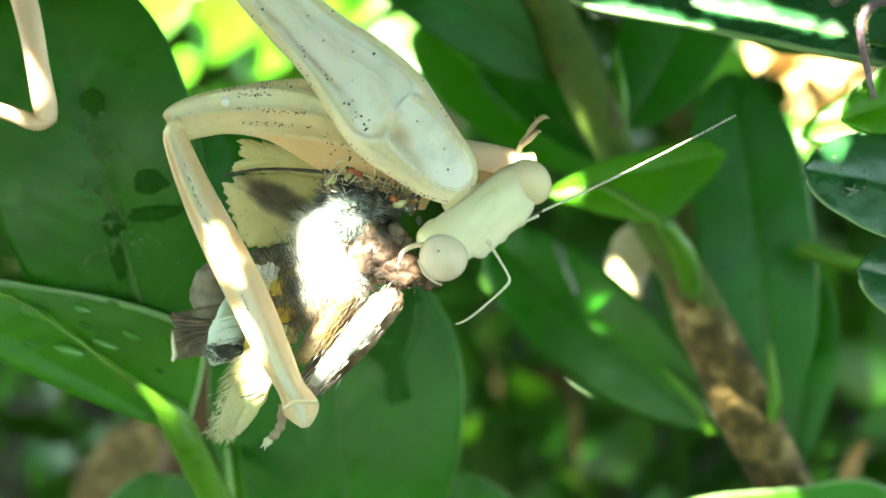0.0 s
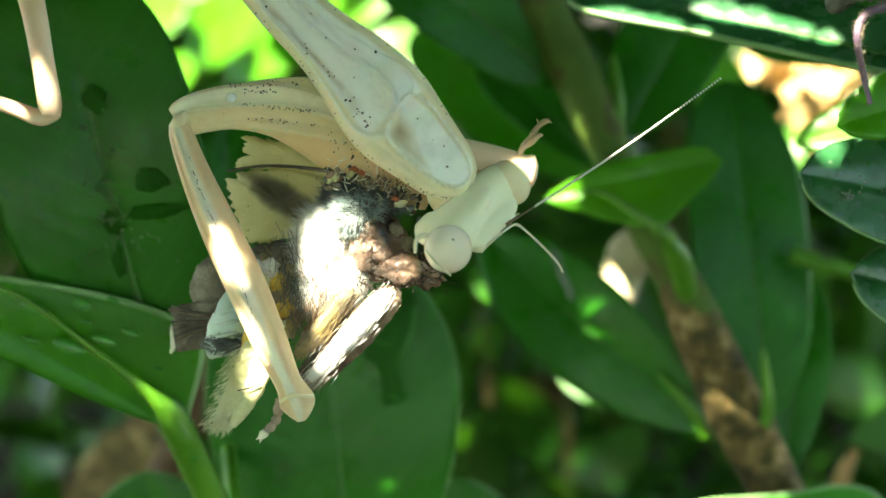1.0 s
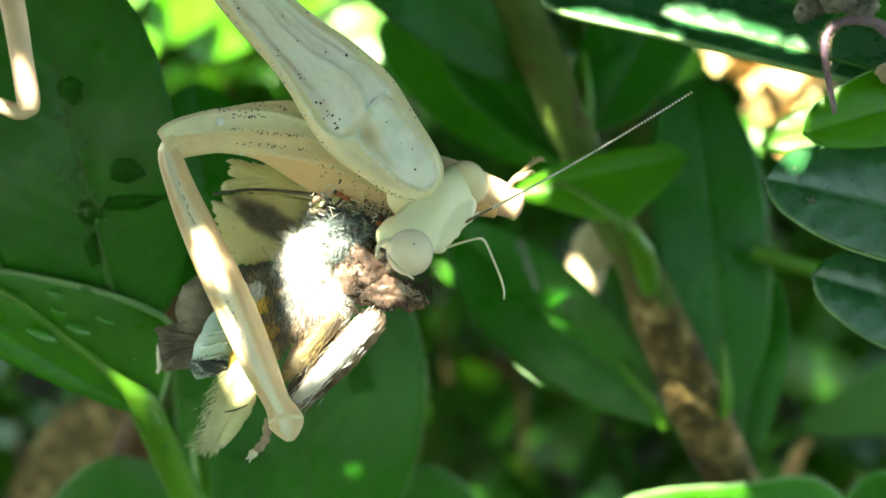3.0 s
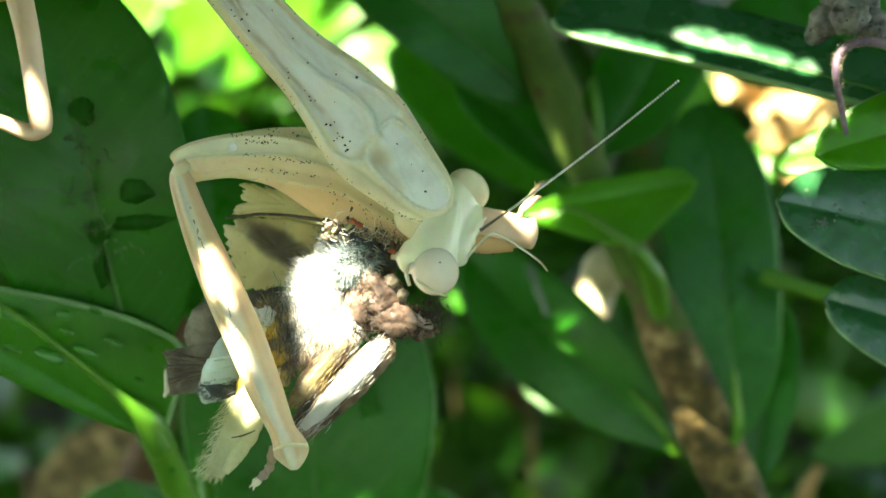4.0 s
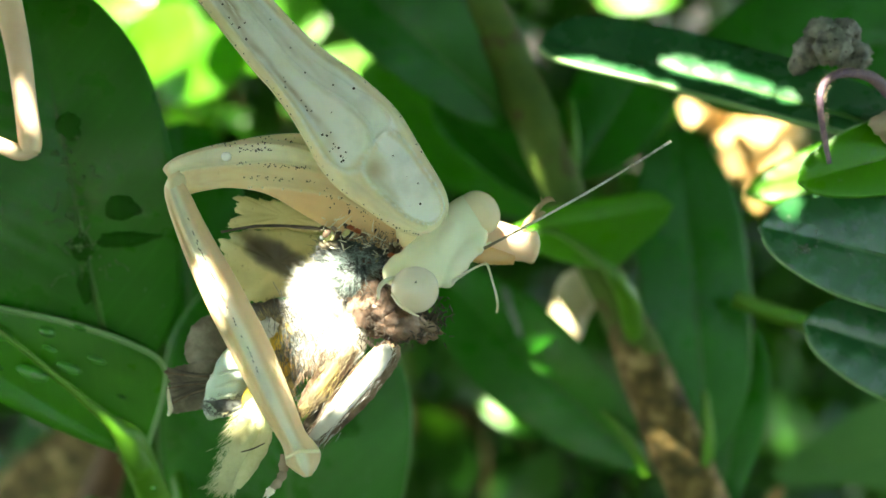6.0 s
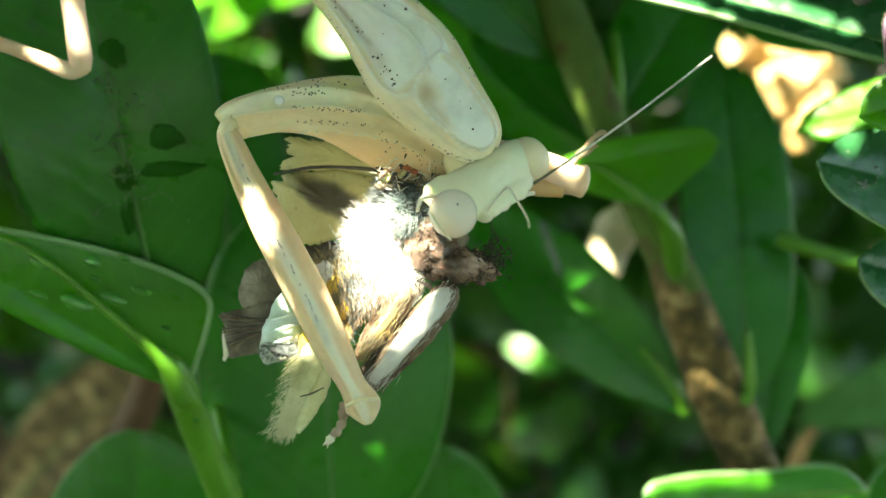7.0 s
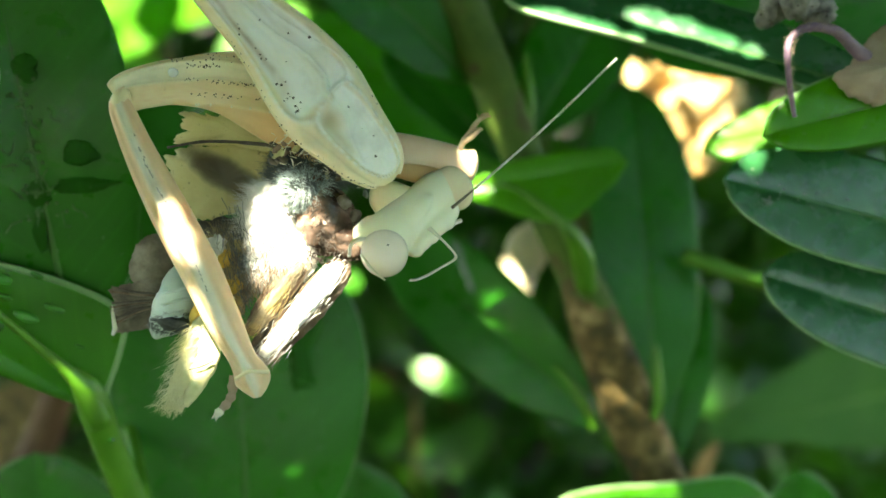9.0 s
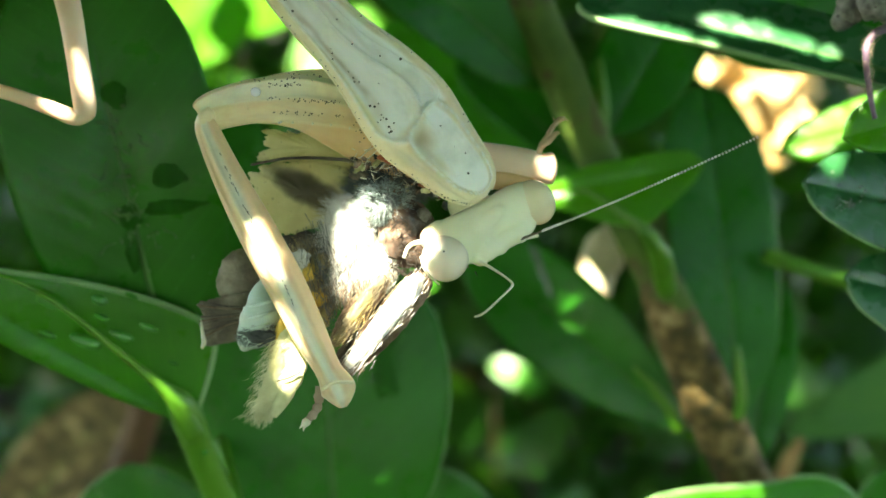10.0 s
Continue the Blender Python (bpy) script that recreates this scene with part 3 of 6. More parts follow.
scatter("unseen_shade_foliage", 12000, over_near, 0.008, LEAF_FAR, "small green leaves added overhead, out of view, for shade", "foliage", 11, leaves_sun, 1.0)
def over_dense(r):
    a, k = r.uniform(0, 6.28), 0.052 * math.sqrt(r.random())
    return PLACE @ (Vector((0, 66, -2)) * MM) + SUN_TO * r.uniform(0.07, 0.12) + SIDE_A * (k * math.cos(a)) + SIDE_B * (k * math.sin(a))


scatter("unseen_shade_foliage", 14000, over_dense, 0.0045, LEAF_FAR, "tiny dense leaves added overhead, out of view, for shade", "foliage", 17, leaves_sun, 1.0)
# Finest layer, added unseen to stop sun leaks between the bigger leaves.
def over_fine(r):
    a, k = r.uniform(0, 6.28), 0.032 * math.sqrt(r.random())
    return PLACE @ (Vector((0, 60, 2)) * MM) + SUN_TO * r.uniform(0.06, 0.09) + SIDE_A * (k * math.cos(a)) + SIDE_B * (k * math.sin(a))


scatter("unseen_shade_foliage", 24000, over_fine, 0.0019, LEAF_FAR, "finest leaf bits added overhead, out of view, to trim the sun patches", "foliage", 19, leaves_sun, 1.0)
# Unseen crown, added to keep sun off the ground and leaves behind.
scatter("unseen_crown_shade", 36000, over_far, 0.030, LEAF_FAR, "green leaves added as an unseen crown to shade the background", "foliage", 12, leaves_sun)


def around(r):
    """Unseen bushes added at the viewer's back and sides to block skylight."""
    a = r.uniform(math.pi * 0.95, math.pi * 2.05)
    d = r.uniform(0.30, 0.60)
    return Vector((d * math.cos(a), d * math.sin(a), r.uniform(0.02, 0.95)))


scatter("hedge_foliage", 5200, around, 0.045, LEAF_FAR, "unseen leaves added behind the viewer to block skylight", "foliage", 14, leaves_sun)


def behind(r):
    while True:
        y = r.uniform(0.34, 0.85)
        u, v = r.uniform(-0.62, 0.62), r.uniform(-0.30, 0.42)
        if v > -0.08 or u > 0.27 or r.random() < (0.55 if u < -0.12 else 0.9):
            break
    q = PLACE @ Vector((u * y, y, v * y))
    q.z = max(q.z, 0.03)
    return q


scatter("shrub_foliage", 4200, behind, 0.032, LEAF_FAR, "dense green leaves deep inside the shrub", "foliage", 13, keep=leaves_sun, up=0.3)


LOW_TARGETS = [(c, k) for c, k in SUNNY if k > 0.0075 and c.x < -0.03]


def under(r):
    """Hidden leaves added low in the shrub to block the beams of the sunlit leaves above them."""
    c, k = r.choice(LOW_TARGETS)
    a, q = r.uniform(0, 6.28), (k + 0.008) * math.sqrt(r.random())
    return c - SUN_TO * r.uniform(0.06, 0.095) + SIDE_A * (q * math.cos(a)) + SIDE_B * (q * math.sin(a))


scatter("shrub_foliage", 2200, under, 0.022, LEAF_FAR, "hidden low leaves added to block stray sunbeams", "foliage", 18)


def far_back(r):
    return Vector((r.uniform(-1.0, 1.0), r.uniform(0.85, 1.2), r.uniform(0.0, 0.85)))


scatter("hedge_foliage", 4200, far_back, 0.05, LEAF_FAR, "dark green leaves of the hedge behind", "foliage", 15, keep=leaves_sun, up=0.3)


# ---- right stem with its leaves ----
def right_branch():
    o = (23.24, 92.00, -11.67)
    b = thing("shrub_branch", o, "green and brown mottled twig with dark evergreen leaves", "branch")
    twig(b, o, [((3.35, 90.00, 26.92), 3.75), ((7.84, 91.00, 19.20), 3.79), ((11.41, 91.00, 11.63), 3.79), ((14.53, 91.00, 4.95), 3.26),
                ((17.87, 91.00, -1.29), 3.35), ((20.32, 91.00, -6.19), 3.88), ((21.30, 91.00, -8.87), 3.53)], BARK, seed=2, label="mottled green upper stem")
    twig(b, o, [((18.13, 91.20, -2.63), 2.64), ((20.32, 91.00, -6.64), 4.23), ((23.24, 92.00, -12.57), 4.76), ((26.68, 93.00, -19.08), 4.58), ((31.91, 95.00, -28.79), 4.41)], BARK_BROWN, seed=3, label="brown barky lower stem")
    rng = random.Random(5)
    scars = []
    for _ in range(18):
        f = rng.random()
        q = Vector((20.32, 91.00, -6.64)).lerp(Vector((26.68, 93.00, -19.08)), f) - Vector(o) + Vector((rng.uniform(-1.6, 1.6), -2.1, rng.uniform(-0.6, 0.6)))
        scars.append(q)
    tagged(part("rough_bark", specks(scars, 0.3), BARK_BROWN, b, "loose bark"), kind="stuff")
    # side shoots and leaf bases
    twig(b, o, [((21.68, 95.00, -15.54), 1.08), ((20.43, 94.60, -13.15), 1.08), ((17.72, 95.00, -10.19), 0.45)], TWIG_GREEN, "leaf_stalk", seed=3)
    twig(b, o, [((24.77, 91.00, -14.88), 1.17), ((25.29, 90.00, -12.29), 1.08), ((24.78, 89.40, -7.84), 0.45)], TWIG_GREEN, "leaf_stalk", seed=4)
    twig(b, o, [((18.99, 90.00, -3.48), 1.76), ((17.92, 88.00, -0.60), 1.76), ((15.83, 86.00, 1.52), 0.76)], TWIG_GREEN, "leaf_stalk", seed=5)
    twig(b, o, [((13.86, 91.00, 8.51), 0.90), ((13.65, 90.50, 12.01), 1.08), ((13.41, 91.00, 15.19), 0.54)], TWIG_GREEN, "leaf_stalk", seed=6)
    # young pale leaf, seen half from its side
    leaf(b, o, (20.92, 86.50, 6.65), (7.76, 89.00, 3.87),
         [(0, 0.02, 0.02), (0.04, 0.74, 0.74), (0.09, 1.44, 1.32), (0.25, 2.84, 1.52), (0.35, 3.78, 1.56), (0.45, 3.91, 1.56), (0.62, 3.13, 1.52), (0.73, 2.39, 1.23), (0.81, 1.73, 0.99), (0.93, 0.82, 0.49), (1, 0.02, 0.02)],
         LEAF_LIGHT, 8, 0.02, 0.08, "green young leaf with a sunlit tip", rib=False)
    part("midrib", loft([(Vector(p) - Vector(o), w) for p, w in (((17.28, 86.50, 0.68), 0.9), ((15.02, 86.20, 2.24), 0.7), ((11.83, 86.90, 4.29), 0.4), ((9.69, 87.60, 4.11), 0.15))], 20, 8, 0.7), RIB, b)
    # tall dark leaf
    leaf(b, o, (26.14, 93.00, -13.84), (23.79, 97.00, 14.15), oval(5.21, 5.12, BROAD), LEAF_DARK, 10, 0.02, 0.10)
    # dark leaf that points away from the stem
    leaf(b, o, (22.23, 95.00, -15.40), (3.30, 102.00, 1.30), oval(4.70, 4.41), LEAF_DARK, -12, 0.03, 0.12)
    # thin pale grey smear along the dark leaf
    for rows in ((((9.22, 98.60, 0.05), 0.48), ((10.41, 98.40, -1.88), 1.15), ((11.80, 98.00, -4.27), 1.44), ((13.22, 97.80, -5.99), 0.58)),):
        part("grey_smear", loft([(Vector(p) - Vector(o), w) for p, w in rows], 24, 8, 0.12, 0.35), GREY_MARK, b, "pale grey smear")
    leaf(b, o, (9.05, 92.00, 13.11), (-7.93, 88.00, 25.46), oval(3.75, 5.51, BROAD), LEAF_DARK, 8, 0.05, 0.12)
    leaf(b, o, (14.39, 93.00, 9.15), (22.61, 96.00, 22.61), oval(4.42, 3.95, BROAD), LEAF_DARK, -10, 0.04, 0.1)
    leaf(b, o, (13.21, 96.00, 6.63), (3.39, 105.00, 17.02), oval(2.94, 2.45), LEAF_DARK, 20, 0.05, 0.1)
    leaf(b, o, (27.49, 95.00, -20.42), (31.16, 97.00, -2.80), oval(2.16, 2.44), LEAF_DARK, -15, 0.03, 0.1)
    leaf(b, o, (17.39, 120.00, 6.52), (-3.38, 128.00, 23.88), oval(5.81, 7.34), LEAF_MID, 12, 0.05, 0.1)
    twig(b, o, [((28.05, 93.00, -0.41), 1.46), ((30.90, 92.00, -1.40), 1.35), ((36.76, 92.00, -2.88), 1.53)], TWIG_GREEN, "leaf_stalk", seed=7)
    leaf(b, o, (33.76, 87.00, -19.78), (15.88, 85.50, -20.95),
         [(0.000, 0.05, 0.05), (0.020, 1.30, 0.72), (0.100, 3.00, 1.78), (0.227, 4.14, 2.15), (0.437, 4.75, 1.85), (0.695, 3.75, 1.92), (0.800, 3.20, 1.85), (0.924, 1.85, 1.55), (0.968, 1.20, 1.00), (1.000, 0.03, 0.03)],
         LEAF_MID, 18, 0.02, 0.05, "leaf with a sunlit rim", edge=-1, rim_w=0.30)
    leaf(b, o, (39.72, 92.00, -28.93), (37.51, 90.00, -17.98),
         [(0.000, 0.05, 0.05), (0.250, 2.90, 3.00), (0.439, 3.95, 4.12), (0.600, 3.90, 4.00), (0.740, 3.50, 3.30), (0.850, 2.80, 2.60), (0.930, 1.95, 1.70), (0.980, 1.00, 0.70), (1.000, 0.03, 0.03)],
         LEAF_DARK, 3, 0.02, 0.05, edge=2, rim_w=0.16)


right_branch()


def upper_branch():
    """Leaves that reach in from the right."""
    o = (30.58, 64.00, 4.42)
    b = thing("shrub_branch", o, "evergreen twig with glossy rounded leaves", "branch")
    twig(b, o, [((34.99, 56.00, 18.95), 1.67), ((35.38, 58.00, 11.10), 1.85), ((38.13, 62.00, 1.24), 1.94), ((41.23, 66.00, -7.08), 2.13), ((47.10, 72.00, -19.71), 2.40)], BARK, seed=8)
    leaf(b, o, (30.41, 63.00, 8.98), (7.83, 71.00, 15.75), oval(1.69, 3.35, BLUNT), LEAF_GLOSS, 32, 0.02, 0.10, "glossy leaf with a sunlit rim", edge=1, rim_w=0.42)
    leaf(b, o, (38.43, 63.00, 0.03), (19.49, 63.00, 4.10), oval(3.24, 3.45, BROAD), LEAF_GLOSS, 14, 0.02, 0.10, "glossy dark leaf with a pale rim", edge=1)
    rng = random.Random(83)
    dust = [Vector((21.79 + rng.gauss(0, 0.22), 62.35, 2.84 + rng.gauss(0, 0.16))) - Vector(o) for _ in range(26)]
    dust += [Vector((rng.uniform(21, 27), 62.3, rng.uniform(1.5, 4.2))) - Vector(o) for _ in range(22)]
    tagged(part("dust", specks(dust, 0.07), GREY_MARK, b, "pale dried dust"), kind="stuff")
    leaf(b, o, (36.31, 60.00, 11.19), (20.91, 61.00, 6.54), oval(2.15, 2.33, BROAD), LEAF_LIGHT, 10, 0.02, 0.10, "yellow-green leaf seen from below", edge=-1)
    leaf(b, o, (54.10, 88.00, 24.17), (23.25, 92.00, 17.15), oval(5.30, 6.60, BROAD), LEAF_DARK, 8, 0.03, 0.08)
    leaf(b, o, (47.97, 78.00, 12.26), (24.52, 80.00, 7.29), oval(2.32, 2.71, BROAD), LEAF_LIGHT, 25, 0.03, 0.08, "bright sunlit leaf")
    leaf(b, o, (40.91, 66.00, -6.43), (23.40, 66.00, -1.39), oval(3.17, 3.17, BROAD), LEAF_GLOSS, 12, 0.02, 0.10, edge=1)


upper_branch()


def left_branch():
    o = (-24.11, 68.00, -1.30)
    b = thing("shrub_branch", o, "green twig with a large dark leaf", "branch")
    twig(b, o, [((-27.34, 70.00, 10.51), 0.90), ((-27.25, 70.00, 7.79), 1.05), ((-26.83, 70.00, 5.08), 1.15), ((-26.05, 70.00, 3.05), 1.15), ((-25.02, 70.00, 0.68), 1.10), ((-23.90, 71.00, -2.08), 1.10), ((-18.73, 73.00, -7.83), 1.22), ((-13.54, 76.00, -18.94), 1.64)], TWIG_GREEN, seed=9)
    leaf(b, o, (-17.69, 71.00, -6.92), (-22.77, 67.00, 17.03), oval(6.42, 6.01, BROAD), LEAF_DARK, 6, 0.03, 0.10, "large dark green leaf, wet and marked along its rib")
    leaf(b, o, (-16.64, 96.00, -7.47), (-18.28, 96.00, 12.74), oval(4.00, 4.94, BROAD), LEAF_DARK, 10, 0.03, 0.1)
    twig(b, o, [((-16.64, 96.00, -7.38), 0.88), ((-16.92, 90.00, -12.29), 1.00), ((-13.54, 76.00, -18.57), 1.12)], TWIG_GREEN, "leaf_stalk", seed=19)
    for x, z, a, c, tilt in ((-17.31, 4.09, 1.05, 0.70, -10), (-19.90, 1.60, 1.15, 0.85, 30), (-17.10, 2.25, 1.90, 0.42, 8), (-19.40, -0.70, 0.42, 1.15, 10), (-20.30, 8.70, 0.75, 0.75, 0)):
        rim = []
        for k in range(9):
            ang = 6.283 * k / 9
            u, v = a * math.cos(ang) * (1 + 0.25 * math.sin(3 * ang + x)), c * math.sin(ang) * (1 + 0.2 * math.cos(2 * ang + z))
            cs, sn = math.cos(radians(tilt)), math.sin(radians(tilt))
            px, pz = x + u * cs - v * sn, z + u * sn + v * cs
            rim.append(Vector((px, 68.62 - 0.165 * (pz - 1.5), pz)) - Vector(o))
        part("water_film", sheet(rim, Vector((x, 68.62 - 0.165 * (z - 1.5), z)) - Vector(o), 0.10, 0.06, 0.12, int(90 + a * 10)), WET, b, "dark wet mark")
    rng = random.Random(77)
    crust = []
    for _ in range(60):
        f = rng.random()
        p = Vector((-20.92, 67.40, 7.79)).lerp(Vector((-19.11, 68.60, 0.03)), f) + Vector((rng.gauss(0, 0.55), 0, rng.gauss(0, 0.3))) - Vector(o)
        crust.append(p)
    tagged(part("crust", specks(crust, 0.10), RESIDUE_PALE, b, "pale crusty marks"), kind="stuff")
    bm = bmesh.new()
    for _ in range(18):
        f = rng.random()
        p = Vector((-20.89, 67.30, 7.78)).lerp(Vector((-19.06, 68.40, 0.03)), f) + Vector((rng.gauss(0.2, 0.9), 0, rng.gauss(0, 0.4))) - Vector(o)
        walk_rows, d = [], rng.uniform(0, 6.28)
        for _ in range(5):
            walk_rows.append((p.copy(), rng.uniform(0.05, 0.13)))
            d += rng.gauss(0, 0.8)
            p = p + Vector((0.3 * math.cos(d), 0, 0.3 * math.sin(d)))
        loft(walk_rows, 9, 5, 0.5, 0.3, bm=bm)
    tagged(part("crust", bm, RESIDUE_PALE, b, "pale dried outlines"), kind="stuff")


left_branch()


def low_branch():
    o = (-15.00, 74.00, -15.54)
    b = thing("shrub_branch", o, "bright green leaf stalk with a folded leaf", "branch")
    twig(b, o, [((-17.64, 69.00, -8.41), 0.48), ((-16.59, 70.00, -9.91), 1.78), ((-15.83, 72.00, -12.66), 1.97), ((-14.82, 74.00, -16.09), 1.96), ((-11.99, 78.00, -24.40), 2.29)], TWIG_GREEN, seed=10)
    leaf(b, o, (-15.93, 71.00, -11.18), (-30.99, 66.00, -1.34),
         [(0.000, 0.05, 0.05), (0.030, 0.20, 1.40), (0.059, 0.37, 3.20), (0.103, 0.45, 5.10), (0.158, 0.63, 5.65), (0.233, 0.83, 5.61), (0.330, 1.04, 5.31), (0.474, 1.23, 4.60), (0.650, 1.40, 3.36), (0.790, 1.23, 2.19), (0.915, 0.68, 1.02), (1.000, 0.03, 0.03)],
         LEAF_MID, 3, 0.02, 0.06, "green leaf with rain drops and a pale rib", rib=False, edge=-1, rim_w=0.40)
    part("midrib", loft([(Vector(p) - Vector(o), w) for p, w in (((-15.74, 70.40, -11.99), 1.50), ((-17.14, 68.95, -9.12), 0.95), ((-18.90, 68.05, -7.30), 0.55), ((-20.61, 67.32, -5.74), 0.42), ((-23.28, 66.42, -3.44), 0.30), ((-25.57, 65.85, -2.12), 0.22), ((-28.58, 65.75, -1.40), 0.10))], 40, 10, 0.55), TWIG_GREEN, b)
    rng = random.Random(66)
    hairs = []
    line = spline([(-16.59, 70.00, -9.91), (-15.83, 72.00, -12.66), (-14.82, 74.00, -16.09), (-12.97, 77.00, -21.83)], 60)
    for _ in range(420):
        c = Vector(line[rng.randrange(60)]) - Vector(o)
        a = rng.uniform(math.pi, 2 * math.pi)
        d = Vector((math.cos(a), math.sin(a) * 0.9, 0.4 * math.cos(a)))
        p = c + d * 0.9
        hairs.append((p, p + d * rng.uniform(0.12, 0.3) + Vector((0, 0, rng.gauss(0, 0.08))), 0.016))
    tagged(part("down", spikes(hairs), MARGIN, b, "fine pale down"), kind="stuff")


low_branch()


def low_leaves():
    o = (-6.06, 86.00, -26.06)
    b = thing("shrub_branch", o, "low evergreen twig with broad leaves", "branch")
    twig(b, o, [((-28.09, 95.00, -32.05), 2.20), ((-16.04, 90.00, -28.60), 2.29), ((-6.20, 88.00, -27.32), 2.24), ((5.68, 100.00, -33.73), 2.33)], BARK, seed=12)
    leaf(b, o, (-6.72, 87.00, -27.91), (-9.24, 85.00, 1.46),
         [(0.000, 0.05, 0.05), (0.100, 3.40, 3.10), (0.206, 6.40, 5.80), (0.329, 8.24, 7.80), (0.475, 9.10, 8.95), (0.600, 9.22, 9.37), (0.716, 8.75, 8.87), (0.800, 8.05, 7.85), (0.860, 7.20, 6.90), (0.910, 6.05, 5.55), (0.955, 4.50, 3.90), (0.985, 2.60, 2.20), (1.000, 0.03, 0.03)],
         LEAF_DARK, 2, 0.02, 0.06, "broad dark leaf with a wet stain", edge=2, rim_w=0.14, rib_w=1.2)
    rel = lambda q: Vector(q) - Vector(o)
    part("water_film", sheet([rel((-5.94, 84.30, -4.91)), rel((-4.62, 84.30, -3.59)), rel((-3.26, 84.30, -2.64)), rel((-1.82, 84.30, -3.26)), rel((-1.90, 84.30, -5.32)), rel((-2.56, 84.30, -7.39)), rel((-3.38, 84.30, -9.04)), rel((-2.72, 84.30, -11.19)), rel((-4.29, 84.30, -11.35)), rel((-4.62, 84.30, -9.04)), rel((-5.78, 84.30, -7.64))], rel((-3.80, 84.30, -6.36)), 0.10, 0.06, 0.10, 9), WET, b, "dark wet film of water")
    for pts in ((rel((-5.32, 84.20, -4.91)), rel((-5.02, 84.10, -6.55)), rel((-3.87, 84.10, -7.04))), (rel((-2.02, 84.20, -4.08)), rel((-2.39, 84.10, -6.14)), rel((-3.21, 84.10, -8.19))), (rel((-4.12, 84.20, -10.68)), rel((-3.46, 84.10, -10.91)), rel((-2.80, 84.20, -11.17)))):
        part("water_edge", loft([(p, 0.16) for p in pts], 18, 8, 0.5, 0.15), WATER, b)
    rng = random.Random(41)
    marks = []
    for _ in range(46):
        q = rel((-7.23, 84.90, -11.60)) + Vector((rng.uniform(-7.5, 7.5), rng.uniform(-0.2, 0.1), rng.uniform(-6, 6)))
        d = rng.uniform(0, 3.14)
        marks.append((q, q + Vector((math.cos(d), 0, math.sin(d))) * rng.uniform(0.1, 0.45), rng.uniform(0.03, 0.06)))
    tagged(part("scratches", spikes(marks), RESIDUE_PALE, b, "small pale scratches"), kind="stuff")
    leaf(b, o, (-22.11, 94.00, -30.36), (-23.76, 92.00, -17.75),
         [(0.000, 0.05, 0.05), (0.200, 4.90, 5.40), (0.400, 6.70, 7.30), (0.540, 6.70, 7.00), (0.690, 5.80, 5.85), (0.823, 4.28, 4.35), (0.900, 3.10, 3.15), (0.960, 1.80, 1.80), (1.000, 0.03, 0.03)],
         LEAF_DARK, 3, 0.03, 0.06, edge=2, rim_w=0.16)
    leaf(b, o, (3.13, 100.00, -31.97), (1.34, 98.00, -19.31),
         [(0.000, 0.05, 0.05), (0.200, 3.40, 3.60), (0.439, 5.00, 5.40), (0.609, 4.75, 4.85), (0.736, 4.00, 3.95), (0.828, 3.16, 3.10), (0.900, 2.35, 2.20), (0.960, 1.30, 1.20), (1.000, 0.03, 0.03)],
         LEAF_DARK, 3, 0.03, 0.06, edge=2, rim_w=0.16)


low_leaves()


def brown_stem():
    """An older bare stem between the leaves."""
    o = (-26.20, 130.00, -10.00)
    b = thing("shrub_branch", o, "bare warm-brown older stem behind the leaves", "branch")
    twig(b, o, [((-21.77, 128.00, 4.98), 2.60), ((-23.59, 128.00, 1.22), 2.80), ((-27.31, 130.00, -8.90), 3.10), ((-29.31, 131.00, -19.14), 3.60), ((-32.30, 132.00, -28.22), 4.20), ((-35.62, 133.00, -38.04), 4.60)], BARK_WARM, seed=31)
    o = (-72.00, 215.00, -60.00)
    d = thing("dead_leaf", o, "large dull brown dead leaf low in the shrub", "dead leaf")
    leaf(d, o, o, (-48.50, 225.00, -30.50), oval(9.0, 7.5), BARK_BROWN, -12, 0.08, 0.15)


brown_stem()


def dull_branch():
    o = (83.06, 152.00, -13.32)
    b = thing("weed", o, "soft dull green leaf of a low plant", "plant")
    leaf(b, o, (85.35, 152.00, -17.64), (51.71, 148.00, -24.65),
         [(0.000, 0.05, 0.05), (0.056, 3.60, 8.10), (0.138, 7.00, 10.30), (0.303, 6.67, 9.12), (0.440, 5.60, 7.80), (0.560, 4.30, 6.60), (0.680, 3.10, 5.25), (0.790, 2.45, 3.85), (0.895, 1.75, 2.28), (0.950, 1.05, 1.35), (1.000, 0.03, 0.03)],
         LEAF_GREY, 4, 0.03, 0.06, teeth=0.09)
    for k in range(5):
        f = 0.14 + 0.15 * k
        a = Vector((85.35, 152.00, -17.64)).lerp(Vector((51.71, 148.00, -24.65)), f) - Vector(o) + Vector((0, -1.0, 0))
        for up in (-1, 1):
            q = a + Vector((-5.0, 0.2, (6.2 if up > 0 else -4.2) * (1 - f)))
            part("side_vein", loft([(a, 0.35), (a.lerp(q, 0.5) + Vector((0, -0.2, 0)), 0.30), (q, 0.15)], 10, 6, 0.6), RIB_DARK, b)
    twig(b, o, [((84.17, 152.00, -12.58), 2.20), ((96.70, 156.00, -27.42), 2.50), ((113.70, 170.00, -71.50), 2.64)], TWIG_GREEN, seed=13)


dull_branch()


